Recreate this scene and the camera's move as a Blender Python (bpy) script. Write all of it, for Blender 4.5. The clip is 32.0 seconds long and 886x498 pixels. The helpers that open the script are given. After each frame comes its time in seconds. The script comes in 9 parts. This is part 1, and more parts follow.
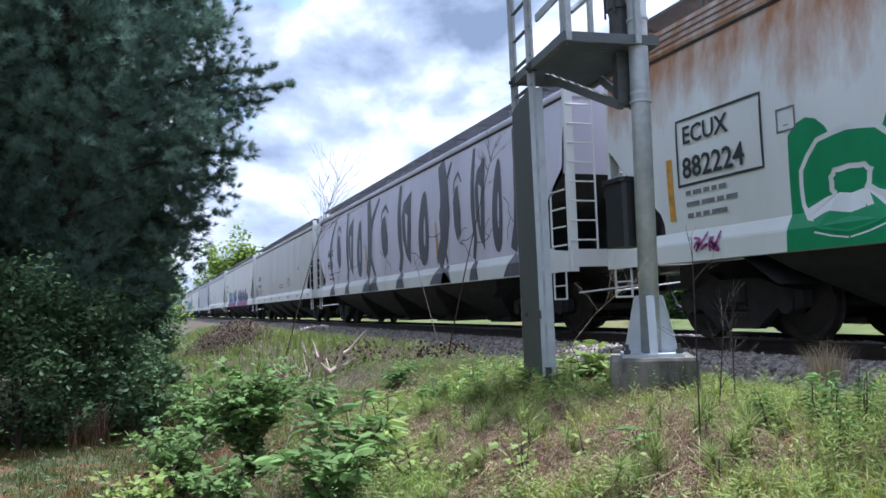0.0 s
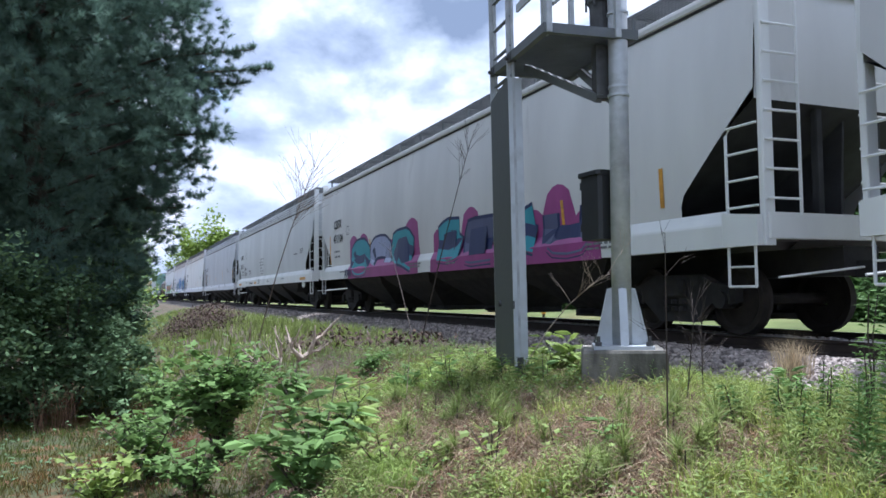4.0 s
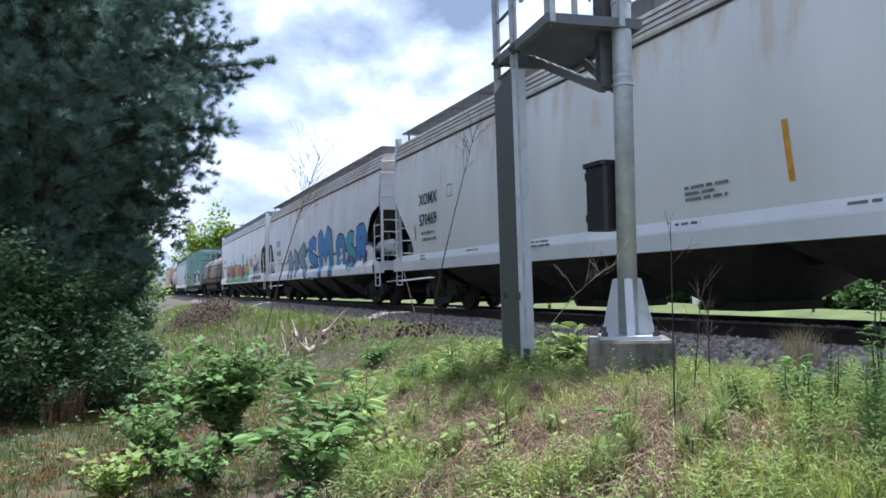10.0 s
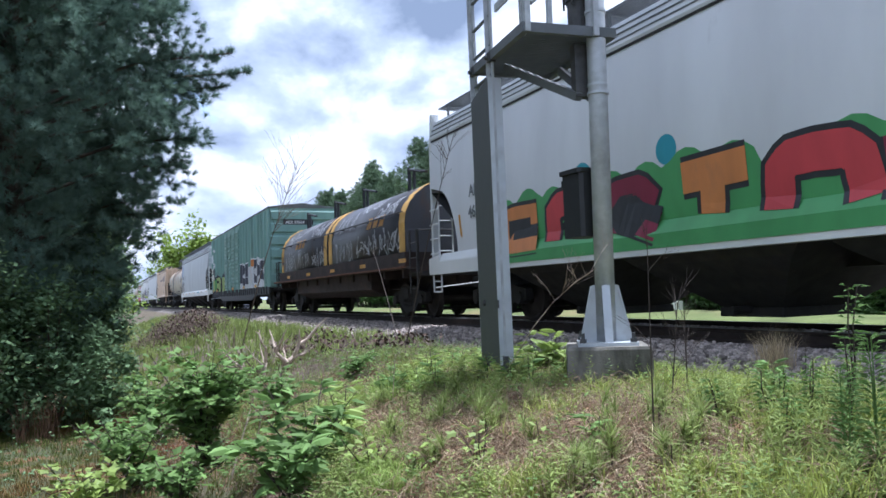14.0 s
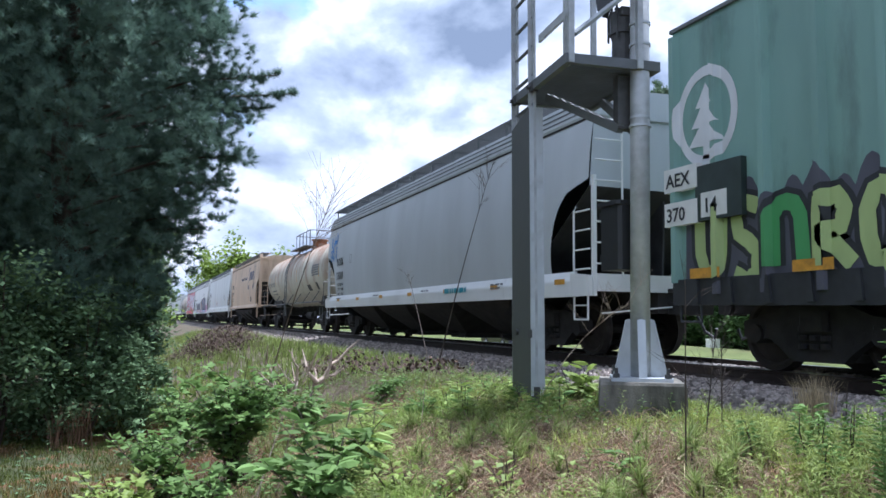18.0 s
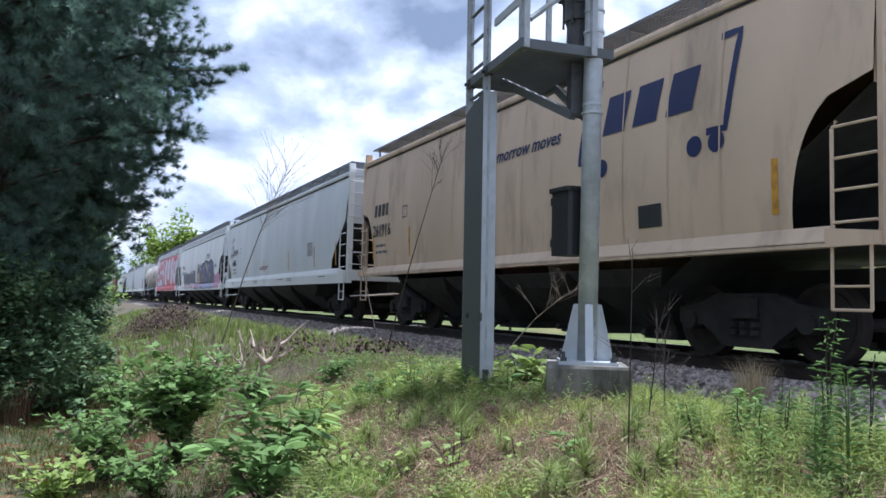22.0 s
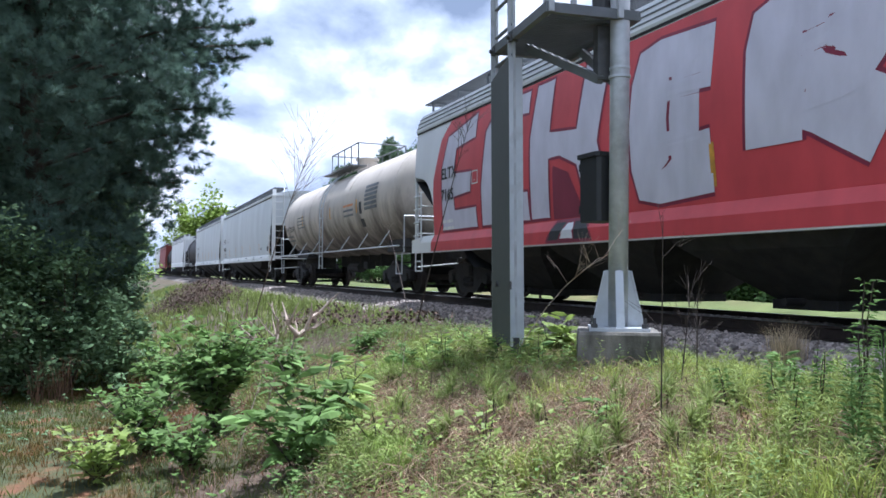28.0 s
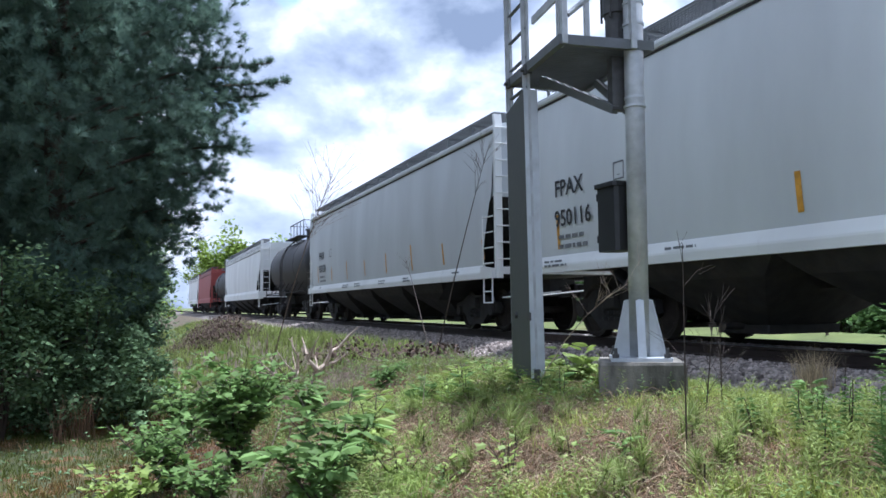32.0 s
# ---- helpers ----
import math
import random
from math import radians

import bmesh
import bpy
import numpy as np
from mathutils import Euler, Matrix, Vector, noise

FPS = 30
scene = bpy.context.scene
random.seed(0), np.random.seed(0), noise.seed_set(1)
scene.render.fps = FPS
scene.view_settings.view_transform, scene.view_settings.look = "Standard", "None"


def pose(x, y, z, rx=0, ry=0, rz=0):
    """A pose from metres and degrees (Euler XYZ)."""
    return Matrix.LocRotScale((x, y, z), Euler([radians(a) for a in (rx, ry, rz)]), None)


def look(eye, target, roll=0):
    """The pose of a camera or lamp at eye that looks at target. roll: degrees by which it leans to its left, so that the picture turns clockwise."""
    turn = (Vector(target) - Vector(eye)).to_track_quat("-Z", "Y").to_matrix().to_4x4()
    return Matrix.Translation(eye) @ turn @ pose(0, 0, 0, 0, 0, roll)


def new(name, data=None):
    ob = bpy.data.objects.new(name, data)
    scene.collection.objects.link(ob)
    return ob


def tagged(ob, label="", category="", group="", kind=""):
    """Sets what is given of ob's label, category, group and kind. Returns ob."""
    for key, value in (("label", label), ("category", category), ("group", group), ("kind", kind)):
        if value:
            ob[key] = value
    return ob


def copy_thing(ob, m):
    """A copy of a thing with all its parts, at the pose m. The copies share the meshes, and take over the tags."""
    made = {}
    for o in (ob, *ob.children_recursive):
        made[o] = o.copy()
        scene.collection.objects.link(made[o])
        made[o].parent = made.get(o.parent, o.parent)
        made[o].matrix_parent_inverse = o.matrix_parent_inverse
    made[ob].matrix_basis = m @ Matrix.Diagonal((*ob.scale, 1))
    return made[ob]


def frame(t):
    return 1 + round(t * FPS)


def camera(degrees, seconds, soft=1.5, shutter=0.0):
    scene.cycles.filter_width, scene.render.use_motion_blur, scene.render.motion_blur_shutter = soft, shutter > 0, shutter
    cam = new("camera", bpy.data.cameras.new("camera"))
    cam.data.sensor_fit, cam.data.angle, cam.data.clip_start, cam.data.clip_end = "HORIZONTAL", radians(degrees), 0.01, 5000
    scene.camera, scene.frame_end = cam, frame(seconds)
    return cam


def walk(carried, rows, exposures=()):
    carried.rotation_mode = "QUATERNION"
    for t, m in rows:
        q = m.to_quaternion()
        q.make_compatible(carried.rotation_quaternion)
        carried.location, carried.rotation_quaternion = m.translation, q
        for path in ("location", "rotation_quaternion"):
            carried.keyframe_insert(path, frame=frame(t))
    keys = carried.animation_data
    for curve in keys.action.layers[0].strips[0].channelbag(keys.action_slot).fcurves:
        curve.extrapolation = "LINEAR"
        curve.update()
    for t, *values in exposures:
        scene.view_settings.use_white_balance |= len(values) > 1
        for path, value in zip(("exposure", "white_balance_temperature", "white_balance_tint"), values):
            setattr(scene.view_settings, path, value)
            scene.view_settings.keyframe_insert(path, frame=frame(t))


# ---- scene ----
cam = camera(60.0, 32.0, soft=1.6)
# seconds, place, tilt, roll and heading of the hand-held camera
PATH = [
    (0, 0, 0, 0.578, 94.21, 1.87, 69.11),
    (0.5, 0, 0, 0.578, 93.46, 1.15, 68.75),
    (1, 0, 0, 0.578, 93.38, 0.48, 68.22),
    (1.5, 0, 0, 0.578, 93.37, 0.45, 68.37),
    (2, 0, 0, 0.578, 93.13, 0.20, 68.49),
    (2.5, 0, 0, 0.578, 93.03, 0.33, 68.83),
    (3, 0, 0, 0.578, 92.99, 0.41, 68.35),
    (3.5, 0, 0, 0.578, 93.00, 0.43, 67.47),
    (5.5, 0, 0, 0.578, 93.88, 0.72, 67.07),
    (6, 0, 0, 0.578, 94.03, 0.54, 67.10),
    (6.5, 0, 0, 0.578, 94.11, 0.63, 67.13),
    (7, 0, 0, 0.578, 93.94, 0.57, 66.60),
    (7.5, 0, 0, 0.578, 93.59, 0.81, 66.63),
    (8, 0, 0, 0.578, 93.10, 1.14, 67.04),
    (8.5, 0, 0, 0.578, 92.69, 1.07, 67.22),
    (9, 0, 0, 0.578, 92.36, 0.94, 67.24),
    (9.5, 0, 0, 0.578, 92.51, 1.28, 67.29),
    (10, 0, 0, 0.578, 92.73, 1.19, 67.60),
    (10.5, 0, 0, 0.578, 92.87, 1.01, 67.89),
    (11, 0, 0, 0.578, 93.06, 1.26, 67.88),
    (11.5, 0, 0, 0.578, 93.16, 1.57, 67.54),
    (12, 0, 0, 0.578, 93.11, 1.64, 67.29),
    (12.5, 0, 0, 0.578, 93.13, 1.45, 67.27),
    (13, 0, 0, 0.578, 93.07, 1.82, 66.79),
    (13.5, 0, 0, 0.578, 93.25, 2.04, 66.16),
    (15.5, 0, 0, 0.578, 93.85, 1.40, 66.00),
    (16, 0, 0, 0.578, 94.61, 1.42, 65.98),
    (16.5, 0, 0, 0.578, 95.31, 1.20, 66.44),
    (17, 0, 0, 0.578, 95.75, 0.99, 67.32),
    (17.5, 0, 0, 0.578, 95.64, 0.20, 68.32),
    (18, 0, 0, 0.578, 95.31, -0.72, 68.46),
    (18.5, 0, 0, 0.578, 95.65, -0.32, 68.58),
    (19, 0, 0, 0.578, 95.32, -1.16, 66.90),
    (19.5, 0, 0, 0.578, 94.50, -1.90, 65.29),
    (20, 0, 0, 0.578, 94.30, -1.45, 64.15),
    (20.5, 0, 0, 0.578, 94.27, -1.57, 63.24),
    (21, 0, 0, 0.578, 94.11, -1.59, 63.20),
    (21.5, 0, 0, 0.578, 94.07, -1.46, 64.06),
    (22, 0, 0, 0.578, 94.07, -1.54, 64.77),
    (22.5, 0, 0, 0.578, 94.23, -1.96, 65.12),
    (23, 0, 0, 0.578, 94.19, -2.44, 64.87),
    (23.5, 0, 0, 0.578, 93.77, -2.25, 64.87),
    (24, 0, 0, 0.578, 93.65, -1.46, 65.09),
    (24.5, 0, 0, 0.578, 93.31, -1.42, 64.90),
    (25, 0, 0, 0.578, 92.71, -1.28, 65.39),
    (25.5, 0, 0, 0.578, 92.01, -0.39, 65.82),
    (26, 0, 0, 0.578, 91.41, 0.11, 66.13),
    (26.5, 0, 0, 0.578, 91.28, -0.05, 66.52),
    (28.5, 0, 0, 0.578, 91.82, -0.42, 67.11),
    (29, 0, 0, 0.578, 91.66, -0.48, 67.37),
    (29.5, 0, 0, 0.578, 91.70, -0.12, 67.34),
    (30, 0, 0, 0.578, 92.03, -0.23, 67.33),
    (30.5, 0, 0, 0.578, 92.40, -0.11, 67.19),
    (31, 0, 0, 0.578, 92.95, 0.55, 67.11),
    (31.5, 0, 0, 0.578, 93.53, 0.71, 67.93),
    (32, 0, 0, 0.578, 94.19, 0.63, 68.38),
    ]
# the picture's own slow brightening and darkening
EXPOSURE = [(0, 0.94), (3, 0.98), (7, 1.00), (10, 1.06), (13, 1.02), (16, 1.05), (18, 0.98), (19, 0.88), (20, 0.84), (22, 0.90), (24, 0.96), (26, 1.08), (29, 1.06), (32, 1.00)]
walk(cam, [(t, pose(*p)) for t, *p in PATH], EXPOSURE)

# ---- light ----
SUN_EL, SUN_AZ = radians(74), radians(-22)   # high, from behind the train
world = bpy.data.worlds.new("world")
scene.world = world
world.use_nodes = True


def build_world():
    nt = world.node_tree
    N, L = nt.nodes, nt.links
    N.clear()
    out = N.new("ShaderNodeOutputWorld")
    sky = N.new("ShaderNodeTexSky")
    sky.sky_type, sky.sun_disc = "NISHITA", False
    sky.sun_elevation, sky.sun_rotation = SUN_EL, SUN_AZ
    skybg = N.new("ShaderNodeBackground")
    skybg.inputs[1].default_value = 0.15
    L.new(sky.outputs[0], skybg.inputs[0])
    tc = N.new("ShaderNodeTexCoord")
    mp = N.new("ShaderNodeMapping")
    mp.inputs["Scale"].default_value, mp.inputs["Location"].default_value = (1.0, 1.0, 1.5), CLOUD_SHIFT
    L.new(tc.outputs["Generated"], mp.inputs[0])

    def cloud_noise(lift, scale, detail):
        v = N.new("ShaderNodeVectorMath"); v.operation = "ADD"; v.inputs[1].default_value = lift
        L.new(mp.outputs[0], v.inputs[0])
        n = N.new("ShaderNodeTexNoise"); n.inputs["Scale"].default_value = scale
        n.inputs["Detail"].default_value, n.inputs["Roughness"].default_value = detail, 0.5
        n.inputs["Distortion"].default_value = 0.15
        L.new(v.outputs[0], n.inputs[0])
        return n.outputs[0]

    def calc(op, a, b):
        m = N.new("ShaderNodeMath"); m.operation = op
        for k, q in enumerate((a, b)):
            if isinstance(q, float):
                m.inputs[k].default_value = q
            else:
                L.new(q, m.inputs[k])
        return m.outputs[0]

    cover = cloud_noise((0, 0, 0), 2.6, 9)
    r1 = N.new("ShaderNodeValToRGB")
    r1.color_ramp.elements[0].position, r1.color_ramp.elements[1].position = 0.36, 0.388
    L.new(cover, r1.inputs[0])
    # heaped clouds: broad light and grey masses, with bright crests and dull bellies
    mass = calc("SUBTRACT", 1.0, cloud_noise((4.1, 1.7, 0.6), 2.2, 3))
    puff = cloud_noise((2.3, 0.4, 1.9), 6.5, 8)
    above = cloud_noise((2.3, 0.4, 1.97), 6.5, 6)
    crest = calc("MULTIPLY", calc("SUBTRACT", puff, above), 1.5)
    tone = calc("ADD", calc("ADD", calc("MULTIPLY", mass, 0.95), calc("MULTIPLY", puff, 0.40)), crest)
    sp = N.new("ShaderNodeSeparateXYZ"); L.new(tc.outputs["Generated"], sp.inputs[0])
    low = N.new("ShaderNodeMapRange"); low.inputs[1].default_value, low.inputs[2].default_value = 0.0, 0.34
    low.inputs[3].default_value, low.inputs[4].default_value = -0.13, 0.02
    L.new(sp.outputs[2], low.inputs[0])
    tone = calc("ADD", tone, low.outputs[0])
    r2 = N.new("ShaderNodeValToRGB")
    e = r2.color_ramp.elements
    e[0].position, e[0].color = 0.32, (0.25, 0.30, 0.38, 1)
    e[1].position, e[1].color = 0.86, (0.88, 0.89, 0.91, 1)
    m = e.new(0.65); m.color = (0.53, 0.585, 0.665, 1)
    L.new(tone, r2.inputs[0])
    cl = N.new("ShaderNodeBackground"); cl.inputs[1].default_value = 0.73
    L.new(r2.outputs[0], cl.inputs[0])
    mix = N.new("ShaderNodeMixShader")
    L.new(r1.outputs[0], mix.inputs[0]); L.new(skybg.outputs[0], mix.inputs[1]); L.new(cl.outputs[0], mix.inputs[2])
    L.new(mix.outputs[0], out.inputs[0])


CLOUD_SHIFT = (0.4, 1.7, 0.3)
build_world()
sun = new("sun", bpy.data.lights.new("sun", "SUN"))
sun.data.energy, sun.data.angle, sun.data.color = 4.3, radians(5), (1.0, 0.96, 0.9)
sun.matrix_world = look((0, 0, 0), (-math.sin(SUN_AZ) * math.cos(SUN_EL), -math.cos(SUN_AZ) * math.cos(SUN_EL), -math.sin(SUN_EL)))
scene.view_settings.exposure = 0.74
scene.view_settings.use_white_balance = True
scene.view_settings.white_balance_temperature, scene.view_settings.white_balance_tint = 5380, 15


# ---- materials ----
def mat(name, col, rough=0.7, metal=0.0, var=0.25, scale=3.0, stretch=(1, 1, 1), bump=0.0, bscale=40.0, dirt=None, dirt_at=(0.55, 0.75), dirt_scale=1.2, rand=0.0, trans=0.0, spec=0.5, top=None):
    """A paint, metal, stone or leaf: a colour that varies at two scales, stains of a second colour, and fine relief."""
    m = bpy.data.materials.new(name)
    m.use_nodes = True
    nt = m.node_tree
    N, L = nt.nodes, nt.links
    b = N["Principled BSDF"]
    b.inputs["Roughness"].default_value, b.inputs["Metallic"].default_value = rough, metal
    b.inputs["Specular IOR Level"].default_value = spec
    tc = N.new("ShaderNodeTexCoord")
    mp = N.new("ShaderNodeMapping"); mp.inputs["Scale"].default_value = stretch
    L.new(tc.outputs["Object"], mp.inputs[0])
    n1 = N.new("ShaderNodeTexNoise"); n1.inputs["Scale"].default_value = scale; n1.inputs["Detail"].default_value = 6
    L.new(mp.outputs[0], n1.inputs[0])
    ramp = N.new("ShaderNodeValToRGB")
    e = ramp.color_ramp.elements
    e[0].position, e[1].position = 0.3, 0.7
    e[0].color = (*[c * (1 - var) for c in col], 1)
    e[1].color = (*[min(1, c * (1 + var)) for c in col], 1)
    L.new(n1.outputs[0], ramp.inputs[0])
    last = ramp.outputs[0]
    if dirt:
        n2 = N.new("ShaderNodeTexNoise"); n2.inputs["Scale"].default_value = dirt_scale; n2.inputs["Detail"].default_value = 9
        n2.inputs["Roughness"].default_value = 0.62
        L.new(mp.outputs[0], n2.inputs[0])
        r2 = N.new("ShaderNodeValToRGB")
        r2.color_ramp.elements[0].position, r2.color_ramp.elements[1].position = dirt_at
        L.new(n2.outputs[0], r2.inputs[0])
        mx = N.new("ShaderNodeMix"); mx.data_type = "RGBA"
        L.new(r2.outputs[0], mx.inputs[0]); L.new(last, mx.inputs[6]); mx.inputs[7].default_value = (*dirt, 1)
        last = mx.outputs[2]
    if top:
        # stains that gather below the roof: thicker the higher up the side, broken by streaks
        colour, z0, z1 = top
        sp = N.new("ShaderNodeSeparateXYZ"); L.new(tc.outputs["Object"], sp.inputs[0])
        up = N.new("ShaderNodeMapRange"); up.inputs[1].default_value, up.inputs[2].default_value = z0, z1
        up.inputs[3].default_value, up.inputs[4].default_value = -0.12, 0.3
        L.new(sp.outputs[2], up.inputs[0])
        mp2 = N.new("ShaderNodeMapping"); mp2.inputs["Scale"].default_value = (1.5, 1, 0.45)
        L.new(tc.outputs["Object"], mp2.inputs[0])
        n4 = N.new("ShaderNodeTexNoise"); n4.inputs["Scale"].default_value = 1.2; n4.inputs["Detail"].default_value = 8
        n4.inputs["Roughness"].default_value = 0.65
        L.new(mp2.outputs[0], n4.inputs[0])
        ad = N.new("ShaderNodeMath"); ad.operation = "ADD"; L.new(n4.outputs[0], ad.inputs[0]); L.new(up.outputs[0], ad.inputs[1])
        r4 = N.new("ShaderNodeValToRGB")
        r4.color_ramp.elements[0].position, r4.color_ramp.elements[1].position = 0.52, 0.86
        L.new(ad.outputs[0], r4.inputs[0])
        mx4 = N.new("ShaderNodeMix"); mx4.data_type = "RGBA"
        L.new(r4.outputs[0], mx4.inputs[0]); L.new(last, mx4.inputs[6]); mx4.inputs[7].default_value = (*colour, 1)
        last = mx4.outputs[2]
    if rand:
        info = N.new("ShaderNodeNewGeometry")
        hs = N.new("ShaderNodeHueSaturation")
        mr = N.new("ShaderNodeMapRange"); mr.inputs[3].default_value, mr.inputs[4].default_value = 1 - rand, 1 + rand
        L.new(info.outputs["Random Per Island"], mr.inputs[0]); L.new(mr.outputs[0], hs.inputs["Value"])
        L.new(last, hs.inputs["Color"]); last = hs.outputs[0]
    L.new(last, b.inputs["Base Color"])
    if bump:
        n3 = N.new("ShaderNodeTexNoise"); n3.inputs["Scale"].default_value = bscale; n3.inputs["Detail"].default_value = 5
        L.new(tc.outputs["Object"], n3.inputs[0])
        bp = N.new("ShaderNodeBump"); bp.inputs["Strength"].default_value = bump; bp.inputs["Distance"].default_value = 0.02
        L.new(n3.outputs[0], bp.inputs["Height"]); L.new(bp.outputs[0], b.inputs["Normal"])
    if trans:
        tr = N.new("ShaderNodeBsdfTranslucent"); L.new(last, tr.inputs[0])
        ms = N.new("ShaderNodeMixShader"); ms.inputs[0].default_value = trans
        L.new(b.outputs[0], ms.inputs[1]); L.new(tr.outputs[0], ms.inputs[2])
        L.new(ms.outputs[0], N["Material Output"].inputs[0])
    return m


def paint(name, col, dirt, amount=0.6, var=0.08, top=None):
    """Car body paint: long vertical streaks of dirt and rust over a faded colour."""
    return mat(name, [min(0.8, c * 1.38) for c in col], 0.58, 0.0, var, 1.1, (1, 1, 0.28), 0.06, 9, dirt, (amount, amount + 0.3), 1.3, spec=0.2, top=top)


